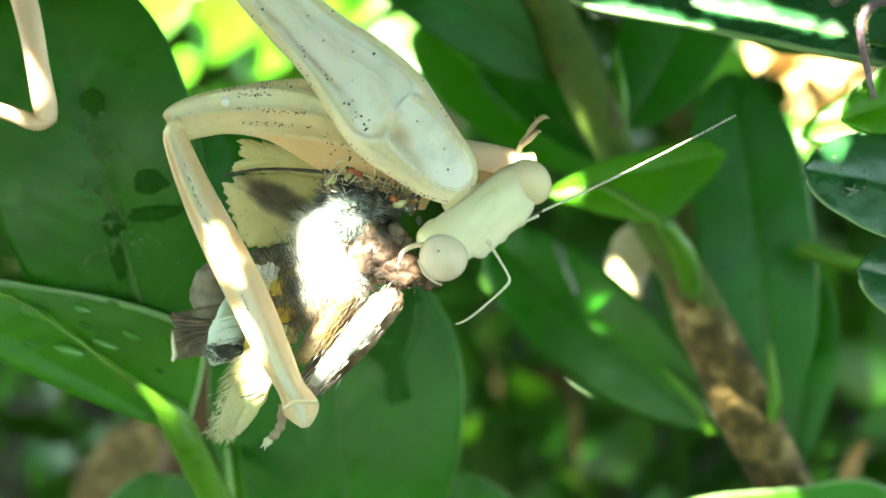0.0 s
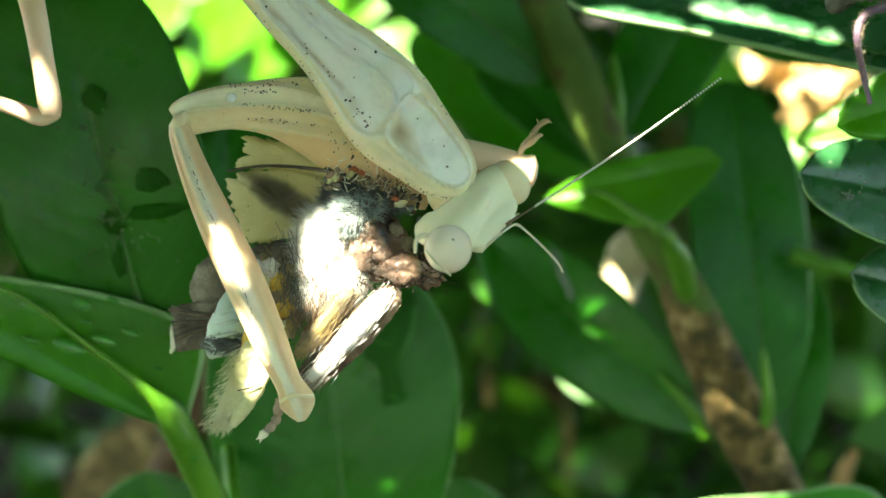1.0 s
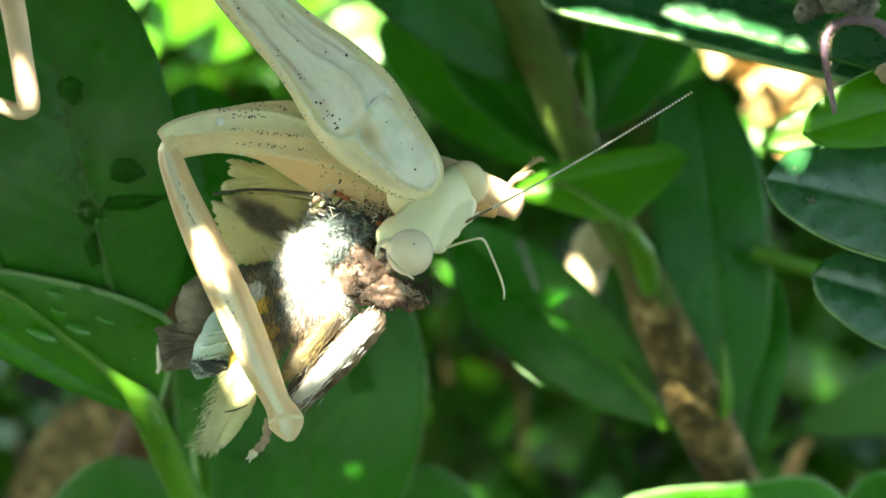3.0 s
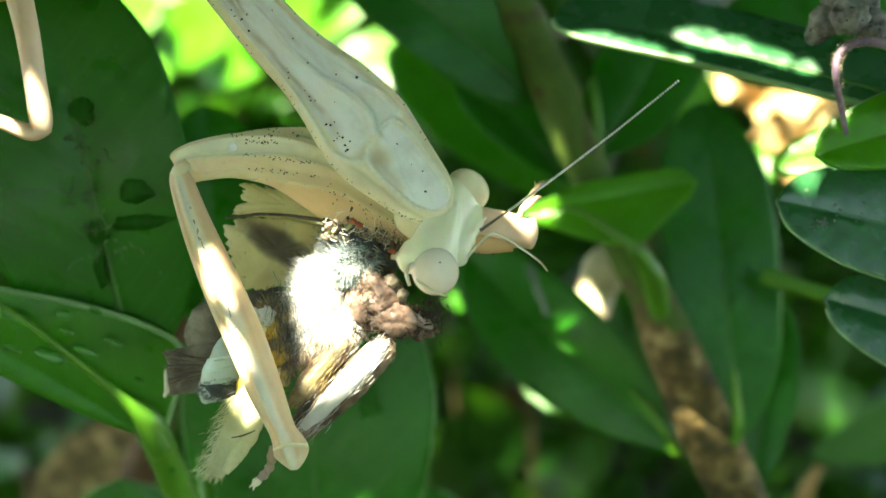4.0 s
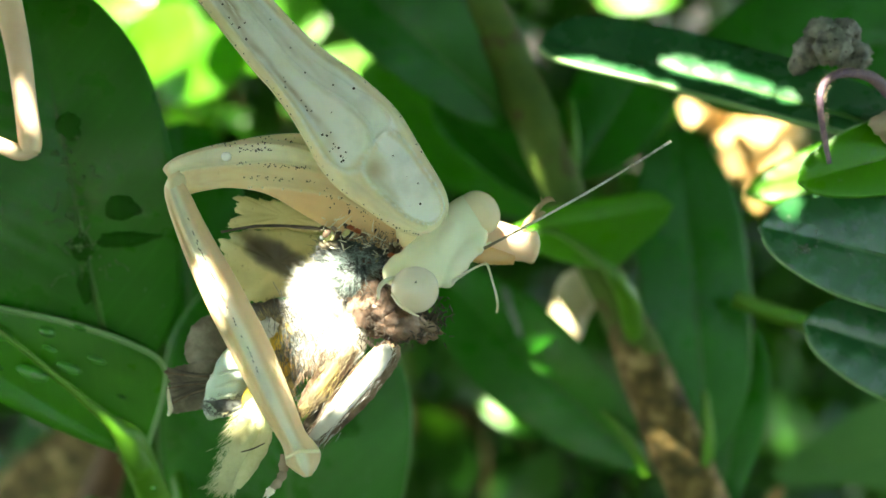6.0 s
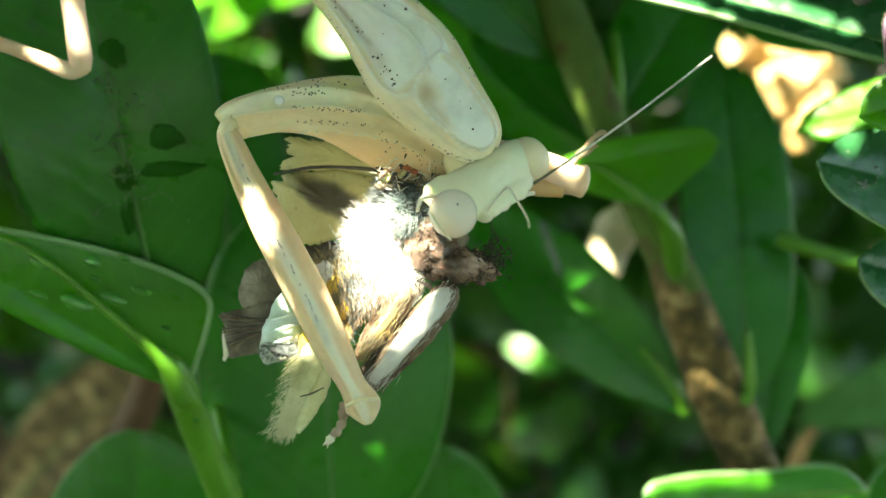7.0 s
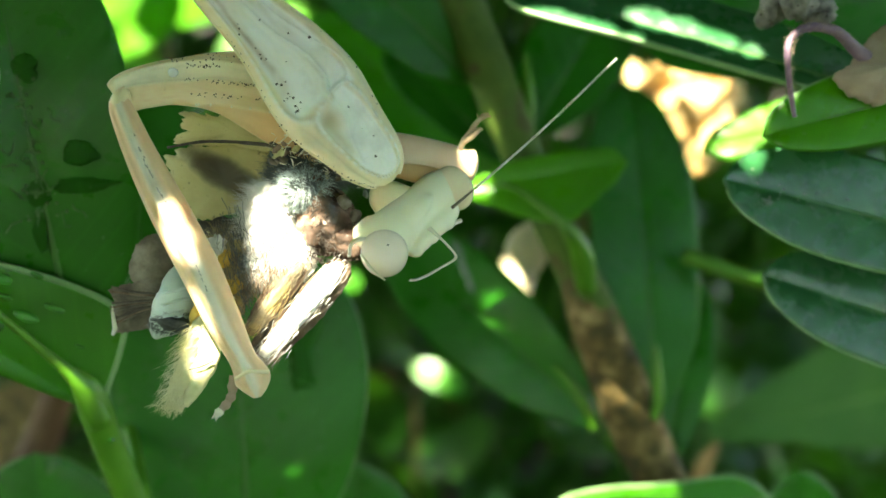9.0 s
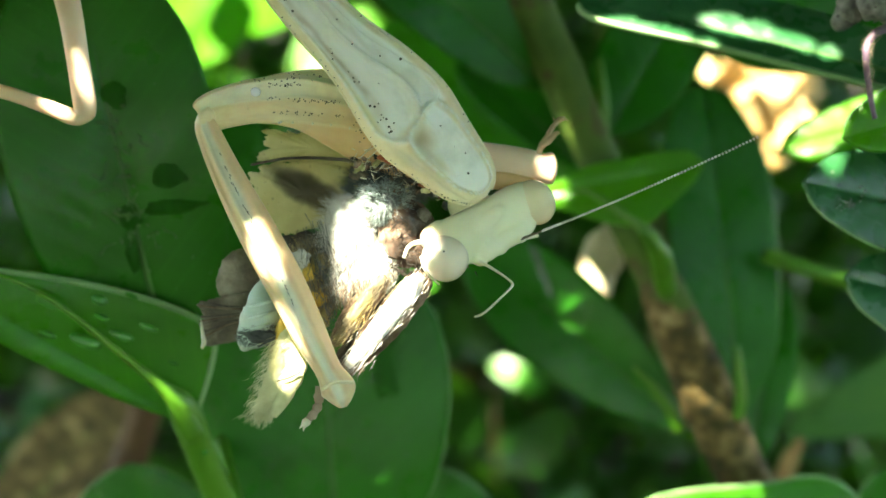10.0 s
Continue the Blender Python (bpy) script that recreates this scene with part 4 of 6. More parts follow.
def dead_things():
    o = (42.97, 138.00, 17.64)
    d = thing("dead_leaf", o, "crumpled dry orange-brown leaf in the sun", "dead leaf")
    rel = lambda p: Vector(p) - Vector(o)
    part("blade", sheet([rel(p) for p in ((35.18, 138.00, 22.42), (38.83, 137.00, 23.21), (44.22, 139.00, 22.86), (49.30, 138.00, 22.29), (51.96, 139.00, 20.37), (51.42, 138.00, 17.21), (51.89, 139.00, 15.49), (49.16, 138.00, 12.55), (47.82, 140.00, 10.74), (44.96, 138.00, 10.23), (42.59, 139.00, 13.92), (40.92, 138.00, 17.97), (38.66, 139.00, 20.03))],
                        rel((45.00, 138.00, 17.64)), 1.5, 0.3, 0.40, 3, 12), DRY, d)
    rng = random.Random(77)
    for x, z, r in ((36.6, 21.6, 1.7), (39.6, 21.5, 2.2), (42.6, 21.4, 2.3), (43.3, 18.6, 2.8), (42.8, 15.6, 2.6), (46.4, 20.2, 2.4), (49.3, 19.8, 2.2), (47.0, 16.8, 2.0), (49.5, 15.2, 1.7), (46.2, 13.4, 2.2), (46.0, 11.2, 1.9), (40.9, 19.4, 1.8)):
        q = rel((x, 136.2 + rng.uniform(-0.7, 0.7), z))
        n = rng.choice((6, 7, 8))
        ring = [q + Vector((math.cos(6.28 * k / n), rng.uniform(-0.4, 0.4), math.sin(6.28 * k / n))) * (r * rng.uniform(0.7, 1.25)) for k in range(n)]
        bm = sheet(ring, q, r * rng.uniform(-0.5, 0.9), 0.2, 0.45, rng.randrange(999), 8)
        bmesh.ops.rotate(bm, cent=q, matrix=Matrix.Rotation(rng.uniform(-0.8, 0.8), 3, "X") @ Matrix.Rotation(rng.uniform(-0.8, 0.8), 3, "Z"), verts=bm.verts)
        part("crumple", bm, DRY, d)
    o = (15.47, 100.00, -2.40)
    h = thing("dry_husk", o, "pale dry seed husk hanging in the leaves", "husk")
    rel2 = lambda p: Vector(p) - Vector(o)
    part("shell", loft([(rel2((17.36, 101.00, 1.78)), 1.76), (rel2((16.62, 101.00, 0.05)), 3.82), (rel2((15.63, 101.00, -2.42)), 3.62), (rel2((15.47, 100.00, -4.36)), 2.55), (rel2((15.72, 100.00, -5.73)), 1.08)], 18, 14, 0.6, 0.06), HUSK, h)
    o = (43.66, 130.00, -23.49)
    s = thing("dry_stalk", o, "dry ochre stalk among the leaves", "stalk")
    twig(s, o, [((46.66, 130.00, -22.60), 0.80), ((45.40, 130.00, -24.64), 1.60), ((44.45, 130.00, -27.67), 1.90), ((44.00, 130.00, -31.70), 1.80), ((43.00, 130.00, -50.00), 1.70)], HUSK_DARK, seed=14)
    # withered flower head with its curled stalk
    o = (22.80, 60.00, 11.19)
    f = thing("withered_flower", o, "withered purple-grey flower head with curled stalk", "flower")
    twig(f, o, [((22.21, 60.00, 7.52), 0.26), ((21.92, 60.00, 8.84), 0.32), ((21.20, 59.00, 10.43), 0.35), ((21.32, 59.00, 11.58), 0.41), ((22.27, 59.00, 12.31), 0.50), ((23.86, 59.00, 12.22), 0.59), ((25.42, 59.60, 11.41), 0.76), ((26.91, 60.00, 10.61), 0.88)], PURPLE, "stalk", seed=15)
    for i, (p, r) in enumerate((((21.74, 62.00, 13.99), 0.85), ((22.43, 60.60, 13.98), 1.0), ((24.12, 61.50, 13.73), 0.9), ((22.34, 62.00, 15.06), 0.9), ((23.71, 62.00, 15.21), 0.8), ((21.30, 62.50, 13.34), 0.55))):
        r *= 1.02
        b = part("seed", ball(rel3(p, o), (r, r, r), rough=0.3, scale=2.5, seed=i), SEED, f)
        part("pore", specks([rel3(p, o) + Vector((random.uniform(-0.5, 0.5), -r * 0.95, random.uniform(-0.4, 0.5))) * 1.0 for _ in range(5)], 0.07), BLACK, b)
    rng = random.Random(12)
    down = []
    for p in spline([(21.92, 60.00, 8.84), (21.20, 59.00, 10.43), (21.32, 59.00, 11.58), (22.27, 59.00, 12.31), (23.86, 59.00, 12.22), (25.42, 59.60, 11.41)], 90):
        for _ in range(6):
            d = Vector((rng.gauss(0, 1), -abs(rng.gauss(0, 1)), rng.gauss(0, 1))).normalized()
            a = rel3(p, o) + d * 0.3
            down.append((a, a + d * rng.uniform(0.08, 0.2), 0.012))
    tagged(part("down", spikes(down), PETAL, f, "fine pale down"), kind="stuff")
    part("petal", sheet([rel3((25.44, 60.00, 10.75), o), rel3((26.84, 60.50, 12.47), o), rel3((28.32, 60.50, 13.36), o), rel3((29.55, 60.00, 12.37), o), rel3((29.26, 60.00, 10.31), o), rel3((27.31, 59.60, 8.49), o), rel3((25.62, 59.40, 8.52), o), rel3((24.02, 59.40, 9.63), o)], rel3((27.02, 59.60, 10.53), o), 0.9, 0.15, 0.07, 6), PETAL, f, "papery pinkish withered petal")


def rel3(p, o):
    return Vector(p) - Vector(o)


dead_things()


def far_leaves():
    """Sunlit leaves behind, each on its own short twig."""
    spots = [
        ((-77.61, 250.00, 44.80), (-53.35, 240.00, 50.65), 70), ((-55.57, 250.00, 41.74), (-36.90, 240.00, 51.82), 70), ((-77.61, 250.00, 65.00), (-62.86, 245.00, 70.89), 60), ((-47.00, 250.00, 63.77), (-26.87, 245.00, 67.30), 70), ((-54.97, 225.00, 30.96), (-47.29, 220.00, 35.65), 34), ((-50.76, 270.00, 41.11), (-28.73, 262.00, 51.44), 64),
        ((-36.19, 280.00, 52.23), (-12.43, 270.00, 62.27), 70), ((-70.53, 260.00, 63.78), (-49.45, 250.00, 56.43), 60), ((-20.88, 260.00, 37.04), (2.05, 262.00, 48.88), 60), ((53.36, 262.00, 34.76), (68.97, 258.00, 48.13), 60),
        ((61.94, 250.00, 14.81), (76.29, 245.00, 22.91), 46), ((31.17, 309.00, -33.13), (45.55, 304.00, -40.34), 22), ((7.49, 300.00, -5.73), (14.64, 296.00, -12.90), 18), ((60.09, 520.00, -102.86), (75.58, 518.00, -102.46), 22),
        ((50.16, 262.00, 65.55), (68.97, 258.00, 67.71), 40),
    ]
    for i, (p, q, w) in enumerate(spots):
        b = thing("leafy_twig", p, "single sunlit green leaf on a thin twig", "twig", "sunlit leaves deep in the shrub")
        d = Vector(p)
        twig(b, p, [(p, 0.5), (d + Vector((3, 12, -14)), 0.6), (d + Vector((6, 26, -40)), 0.8)], BARK_BROWN, seed=40 + i)
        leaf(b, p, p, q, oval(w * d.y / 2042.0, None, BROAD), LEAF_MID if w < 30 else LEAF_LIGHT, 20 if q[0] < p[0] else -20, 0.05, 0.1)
    p = (54.08, 468.00, -73.10)
    b = thing("dead_leaf", p, "curled pinkish brown dead leaf", "dead leaf")
    leaf(b, p, (54.08, 468.00, -76.53), (70.35, 462.00, -64.24), oval(5.92), LITTER, -10, 0.1, 0.2)
    p = (28.40, 500.00, -68.30)
    b = thing("dead_leaf", p, "rusty brown dead leaf deep in the shrub", "dead leaf")
    leaf(b, p, (22.50, 505.00, -81.35), (49.01, 498.00, -58.28), oval(10.77), LITTER, -15, 0.1, 0.2)


far_leaves()


def rain_drops():
    for i, (c, a, b) in enumerate((((-19.71, 67.20, -5.33), 0.75, 0.30), ((-21.75, 67.10, -5.68), 0.95, 0.42), ((-23.61, 66.60, -3.39), 0.9, 0.36), ((-18.24, 67.50, -4.86), 0.6, 0.2), ((-23.84, 66.80, -5.27), 0.55, 0.2), ((-20.90, 66.80, -3.24), 0.5, 0.3), ((-19.13, 66.90, -2.98), 0.4, 0.14), ((-16.88, 68.40, -7.07), 0.3, 0.1), ((-20.86, 67.20, -4.24), 0.42, 0.16), ((-15.34, 71.20, -12.93), 0.22, 0.16), ((-15.79, 84.00, -13.53), 0.2, 0.15), ((-6.43, 84.20, -8.20), 0.25, 0.2))):
        o = part("rain_drop", ball((0, 0, 0), (a, 0.16, b), (0, 20, 0), 0.12, 2.0, i, 18), WATER)
        o.matrix_world = PLACE @ Matrix.Translation(Vector(c) * MM)
        tagged(o, "flattened clear rain drop on a leaf", "rain drop", "rain drops")


rain_drops()

# ---- mantis ----
MANTIS = (0.82, 58.00, 2.95)


def joint(name, parent, place, parent_place, label=""):
    ob = new(name)
    ob.empty_display_size = 0.001
    ob.parent = parent
    ob.location = (Vector(place) - Vector(parent_place)) * MM
    return ob


def build_mantis():
    m = thing("mantis", MANTIS, "pale cream praying mantis eating a moth", "mantis")
    # pronotum: long shield that widens above the forelegs
    rows = [((-13.49, -1.00, 14.66), 2.61), ((-10.98, -1.00, 11.87), 2.66), ((-8.55, -1.00, 9.11), 2.92), ((-6.83, -1.00, 7.44), 3.20), ((-5.28, -1.00, 5.98), 4.00), ((-3.96, -1.00, 4.48), 4.65), ((-3.03, -1.00, 3.33), 4.59), ((-1.70, -1.00, 1.98), 3.76), ((-0.64, -1.00, 0.88), 3.06), ((-0.09, -1.00, 0.15), 1.96), ((0.14, -1.00, -0.18), 0.54)]
    
    # raised lines of the shield, as (along, across): keel, its twin, the border of the left panel, the lower cell
    keel = [(0.05, 0.16), (0.175, 0.17), (0.256, 0.06), (0.356, 0.10), (0.426, 0.27), (0.491, 0.32), (0.569, 0.15)]
    twin = [(0.08, 0.52), (0.208, 0.56), (0.326, 0.52), (0.416, 0.66), (0.471, 0.80), (0.519, 0.80), (0.551, 0.66), (0.556, 0.40), (0.569, 0.15)]
    panel = [(0.05, -0.72), (0.216, -0.72), (0.313, -0.80), (0.431, -0.84), (0.530, -0.82), (0.585, -0.64), (0.602, -0.36), (0.589, -0.06), (0.569, 0.15)]
    cell = [(0.569, 0.15), (0.600, -0.30), (0.642, -0.46), (0.724, -0.50), (0.825, -0.46), (0.91, -0.04), (0.915, 0.55), (0.87, 0.80), (0.817, 0.82), (0.719, 0.80), (0.637, 0.76), (0.564, 0.62)]
    inner = [(0.569, 0.15), (0.637, 0.14), (0.694, -0.10), (0.769, -0.34)]
    ridges = [np.array(spline(r, 40)) * (4.2, 1.0) for r in (keel, twin, panel, cell)]
    fold = np.array(spline(inner, 20)) * (4.2, 1.0)

    def near(line, f, u):
        """Distance to a line on the shield, in half widths."""
        d = line - (4.2 * f, u)
        return math.sqrt(float((d * d).sum(1).min()))

    def within(line, f, u):
        """True inside a closed line."""
        inside = False
        for (a, b), (c, d) in zip(line, line[1:] + line[:1]):
            if (b > u) != (d > u) and f < (c - a) * (u - b) / (d - b) + a:
                inside = not inside
        return inside

    def line_at(f, u):
        return max(math.exp(-(near(r, f, u) / w) ** 2) * k for r, w, k in zip(ridges, (0.045, 0.035, 0.05, 0.06), (1.0, 0.6, 0.7, 0.9)))

    def shield_relief(f, u):
        middle = step(u, -0.84, -0.60) * (1 - step(u, 0.70, 0.90)) * (1 - step(f, 0.88, 0.94))
        pit = math.exp(-((f - 0.625) / 0.035) ** 2 - ((u + 0.14) / 0.22) ** 2)
        return -0.17 * middle + 0.20 * line_at(f, u) - 0.24 * pit + 0.06 * math.exp(-(near(fold, f, u) / 0.06) ** 2) + 0.012 * noise.noise(Vector((f * 40, u * 9, 2)))

    def shield_tone(f, u):
        line = line_at(f, u)
        milk = 0.95 * step(u, -0.78, -0.62) * (1 - step(u, 0.72, 0.90)) * (1 - step(f, 0.56, 0.60)) + 0.25 * noise.noise(Vector((f * 14, u * 4, 7)))
        milk *= 1 - step(f, 0.62, 0.66)
        if within(cell, f, u):
            milk = 1.0 * step(near(ridges[3], f, u), 0.0, 0.14)
        # the pit of the relief is darker in colour too
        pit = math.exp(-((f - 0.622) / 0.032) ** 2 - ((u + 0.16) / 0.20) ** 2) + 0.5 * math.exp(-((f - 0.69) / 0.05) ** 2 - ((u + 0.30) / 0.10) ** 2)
        milk = max(milk * (1 - 0.9 * pit), line)
        streak = 0.55 * math.exp(-((u + 0.52) / 0.12) ** 2) * (1 - step(f, 0.44, 0.55)) + 0.22 * math.exp(-((u - 0.36) / 0.14) ** 2) * (1 - step(f, 0.4, 0.5)) + 0.35 * math.exp(-((u - 0.84) / 0.06) ** 2) * (1 - step(f, 0.5, 0.6))
        blot = math.exp(-((f - 0.133) / 0.028) ** 2 - ((u - -0.27) / 0.16) ** 2)
        streak *= 0.35 + 1.0 * max(0, noise.noise(Vector((f * 26, u * 6, 3))) + 0.35)
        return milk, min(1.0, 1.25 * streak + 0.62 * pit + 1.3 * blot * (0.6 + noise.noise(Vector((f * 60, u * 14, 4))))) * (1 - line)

    part("pronotum", pigment(loft(rows, 210, 120, 0.42, relief=shield_relief), 210, 120, shield_tone), SHIELD, m, "cream shield with milky panels and raised rim")
    # raised rims along both edges
    c = spline([(*p, w) for p, w in rows], 40)
    for sgn in (-1, 1):
        edge = []
        for i in range(1, 39, 2):
            a = Vector(c[i + 1][:3] - c[i - 1][:3]).normalized()
            side = Vector((-a.z, 0, a.x))
            edge.append((Vector(c[i][:3]) + side * (sgn * c[i][3] * 0.49), 0.24))
        part("rim", loft(edge, 60, 8, 1.0), SKIN, m)
        pts = [Vector(p) + Vector((random.gauss(0, .05), -0.20, random.gauss(0, .05))) for p, w in
               [(e[0].lerp(f[0], k / 3), 0) for e, f in zip(edge, edge[1:]) for k in range(3)] if random.random() < (0.25 if sgn > 0 else 0.85)]
        tagged(part("specks", specks(pts, 0.042), BLACK, m), kind="stuff")
    # dark grains on the shield
    cc = spline([(*p, w) for p, w in rows], 110)

    def on_shield(f, u):
        i = min(int(f * 109), 108)
        a = Vector(cc[i + 1][:3] - cc[max(i - 1, 0)][:3]).normalized()
        side = a.cross(Vector((0, 1, 0))).normalized()
        w = cc[i][3] / 2
        return Vector(cc[i][:3]) + side * (w * u) - Vector((0, 1, 0)) * (w * (0.42 * math.sqrt(1 - u * u) + shield_relief(f, u) * (1 - u * u) ** 0.25) - 0.03)

    rng = random.Random(4)
    pts = []
    for _ in range(64):
        f = rng.uniform(0.04, 0.56)
        u = rng.gauss(-0.56, 0.07) if rng.random() < 0.75 else rng.uniform(-0.4, 0.8)
        if f > 0.45 and u > -0.3:
            continue
        pts.append(on_shield(f, u))
    for f, u in ((0.64, 0.35), (0.70, 0.30), (0.735, 0.42), (0.79, 0.1)):
        pts.append(on_shield(f, u))
    tagged(part("specks", specks(pts, 0.062), BLACK, m), kind="stuff")
    part("thorax", loft([((-13.15, 0.00, 14.11), 2.84), ((-16.28, -1.00, 17.45), 4.26), ((-19.85, -2.00, 20.93), 4.83), ((-21.77, -2.00, 22.85), 1.70)], 24, 18, 0.8), SKIN, m)

    part("hind_leg", loft([((-32.50, 1.00, 9.40), 0.97), ((-26.26, 0.60, 10.46), 1.25), ((-20.88, 0.40, 11.58), 1.42), ((-17.96, 0.20, 12.21), 1.42), ((-15.15, 0.00, 12.86), 1.31), ((-14.49, 0.00, 13.03), 1.20), ((-12.89, 0.30, 13.48), 1.00)], 30, 18, 0.9), AMBER, m, "amber-yellow hind leg")
    part("leg_joint", loft([((-15.42, 0.00, 14.23), 0.97), ((-14.80, 0.00, 14.45), 1.25), ((-14.00, 0.00, 14.74), 1.14)], 14, 12, 0.9), PINK, m)
    # head, its middle at the joint; x runs from the near eye to the far one, z to the nape
    h = joint("head", m, (2.43, 58.00, 1.82), MANTIS)
    bm = loft([((-3.9, 0.1, 0.3), 0.9), ((-3.4, 0.05, 0.3), 2.1), ((-2.5, 0, 0.28), 2.65), ((-1.2, 0.05, 0.28), 2.5), ((0.2, 0.1, 0.30), 2.35), ((1.5, 0.1, 0.28), 2.45), ((2.5, 0.1, 0.1), 2.2), ((3.1, 0.1, 0), 1.1)], 40, 26, 0.8)
    loft([((-2.0, -0.35, -0.70), 0.7), ((-1.4, -0.5, -0.85), 1.1), ((-0.4, -0.55, -0.78), 1.1), ((0.6, -0.5, -0.8), 1.15), ((1.5, -0.35, -0.7), 1.0), ((2.0, -0.2, -0.6), 0.5)], 26, 16, 0.7, bm=bm)
    for x in (-1.75, -0.55, 0.75):
        ball((x, -0.42, -1.05), (0.42, 0.5, 0.40), rough=0.06, scale=2.0, bm=bm)
    ball((-2.75, 0.40, 0.85), (1.15, 0.9, 0.85), (0, 20, 0), 0.08, 2.0, bm=bm)
    ball((-0.6, -0.62, 0.45), (1.5, 0.45, 0.5), (0, -8, 0), 0.04, 2.0, bm=bm)
    skull = part("skull", bm, HEAD_SKIN, h, "pale yellowish head seen from above")
    weld = skull.modifiers.new("weld", "REMESH")
    weld.mode, weld.voxel_size, weld.use_smooth_shade = "VOXEL", 0.00010, True
    soft = skull.modifiers.new("soft", "SMOOTH")
    soft.factor, soft.iterations = 0.5, 6
    part("neck", loft([((0.0, 0.6, 0.3), 2.2), ((-0.35, 0.8, 1.0), 2.3), ((-0.65, 1.0, 1.7), 2.0), ((-0.85, 1.2, 2.2), 1.3), ((-0.95, 1.3, 2.45), 0.3)], 22, 20, 0.8), SKIN, h)
    e = part("eye", ball((-3.40, -0.42, -0.12), (1.20, 1.10, 1.20), seg=36), EYE, h, "rounded pinkish cream compound eye")
    part("pupil", specks([(-3.62, -1.44, 0.30)], 0.075), BLACK, e)
    part("eye", ball((2.45, -0.15, 0.05), (1.05, 0.98, 1.22), seg=36), EYE_FAR, h, "rounded pinkish cream compound eye")
    part("palp", loft([((-3.6, -0.1, 0.9), 0.26), ((-4.3, -0.5, 1.25), 0.25), ((-4.9, -0.7, 1.30), 0.21), ((-5.4, -0.8, 0.95), 0.16)], 18, 8, 1.0), PALE, h)
    part("palp", loft([((-4.4, -0.2, 0.5), 0.2), ((-4.7, -0.7, -0.1), 0.15), ((-4.6, -0.8, -0.7), 0.12), ((-4.4, -0.7, -1.1), 0.08)], 18, 8, 1.0), PALE, h)
    a2 = joint("antenna", h, (-2.0, -0.5, -1.0), (0, 0, 0))
    part("flagellum", loft([((0.00, 0.00, 0.00), 0.26), ((0.50, -0.05, 0.10), 0.16), ((1.20, -0.10, 0.24), 0.13), ((1.90, -0.10, 0.36), 0.12), ((2.25, -0.10, 0.30), 0.15), ((2.48, -0.10, -0.05), 0.13), ((2.80, -0.10, -0.85), 0.12), ((3.12, -0.05, -1.70), 0.12), ((3.30, 0.00, -2.40), 0.11), ((3.30, 0.00, -2.85), 0.09)], 60, 8, 1.0), PALE, a2, "thin bent pale antenna")
    part("antenna_base", loft([((0.3, -0.4, -1.0), 0.42), ((0.9, -0.4, -1.25), 0.26), ((1.7, -0.2, -1.5), 0.22)], 18, 8, 1.0), PALE, h)
    # long straight antenna in beads
    a = joint("antenna", h, (5.14, 58.00, 2.02), (2.43, 58.00, 1.82))
    bm = bmesh.new()
    n = 66
    p0, p1 = Vector((0.00, 0.00, 0.00)), Vector((10.83, 0.00, 7.55))
    for i in range(n):
        f = 0.14 + 0.86 * i / (n - 1)
        q = p0.lerp(p1, f) + Vector((0, 0, -0.18 * math.sin(f * math.pi)))
        r = 0.145 * (1 - 0.62 * f)
        ball(q, (0.066, r, r), (0, 34.9, 0), seg=9, bm=bm)
    part("flagellum", bm, FEELER, a, "long straight beaded grey antenna")
    core = [(p0.lerp(p1, f) + Vector((0, 0, -0.18 * math.sin(f * math.pi))), w) for f, w in ((0, 0.18), (0.10, 0.12), (0.2, 0.075), (0.5, 0.06), (0.8, 0.045), (1, 0.03))]
    part("shaft", loft(core, 40, 7, 1.0), FEELER_CORE, a, "thin brown antenna shaft")

    # grasping foreleg, its joint at the elbow
    g = joint("foreleg", m, (-13.40, 58.00, 7.75), MANTIS)
    def coxa_mid(f):
        return float(np.interp(f, (0.0, 0.29, 0.44, 0.53, 0.66, 0.74, 0.79, 1.0), (0.20, 0.13, -0.06, -0.07, 0.21, 0.35, 0.40, 0.50)))

    def coxa_low(f):
        return float(np.interp(f, (0.0, 0.50, 0.574, 0.654, 0.719, 0.779, 0.845, 1.0), (-1.3, -1.05, -0.86, -0.60, -0.31, -0.09, -0.03, 0.0)))

    def coxa_relief(f, u):
        if f < 0.06:
            return 0
        mid, low = coxa_mid(f), coxa_low(f)
        return (0.17 * math.exp(-((u - mid) / 0.07) ** 2) + 0.16 * math.exp(-((u - 0.80) / 0.07) ** 2) - 0.10 * math.exp(-((u - (mid + 0.78) / 2) / 0.22) ** 2)
                - 0.10 * math.exp(-((u - (mid + low) / 2) / 0.20) ** 2) + 0.07 * math.exp(-((u - low) / 0.05) ** 2) + 0.02 * noise.noise(Vector((f * 30, u * 6, 5))))

    def coxa_pigment(f, u):
        mid, low = coxa_mid(f), coxa_low(f)
        band = step(u, mid - 0.04, mid + 0.05) * (1 - 0.55 * step(u, 0.70, 0.84)) * step(f, 0.05, 0.2)
        warm = (1 - step(u, low - 0.10, low + 0.02)) * (0.45 + 0.55 * step(f, 0.55, 0.75))
        warm = max(warm, 0.30 * (1 - step(u, mid - 0.10, mid)) * (0.6 + noise.noise(Vector((f * 24, u * 8, 1)))))
        return band, warm

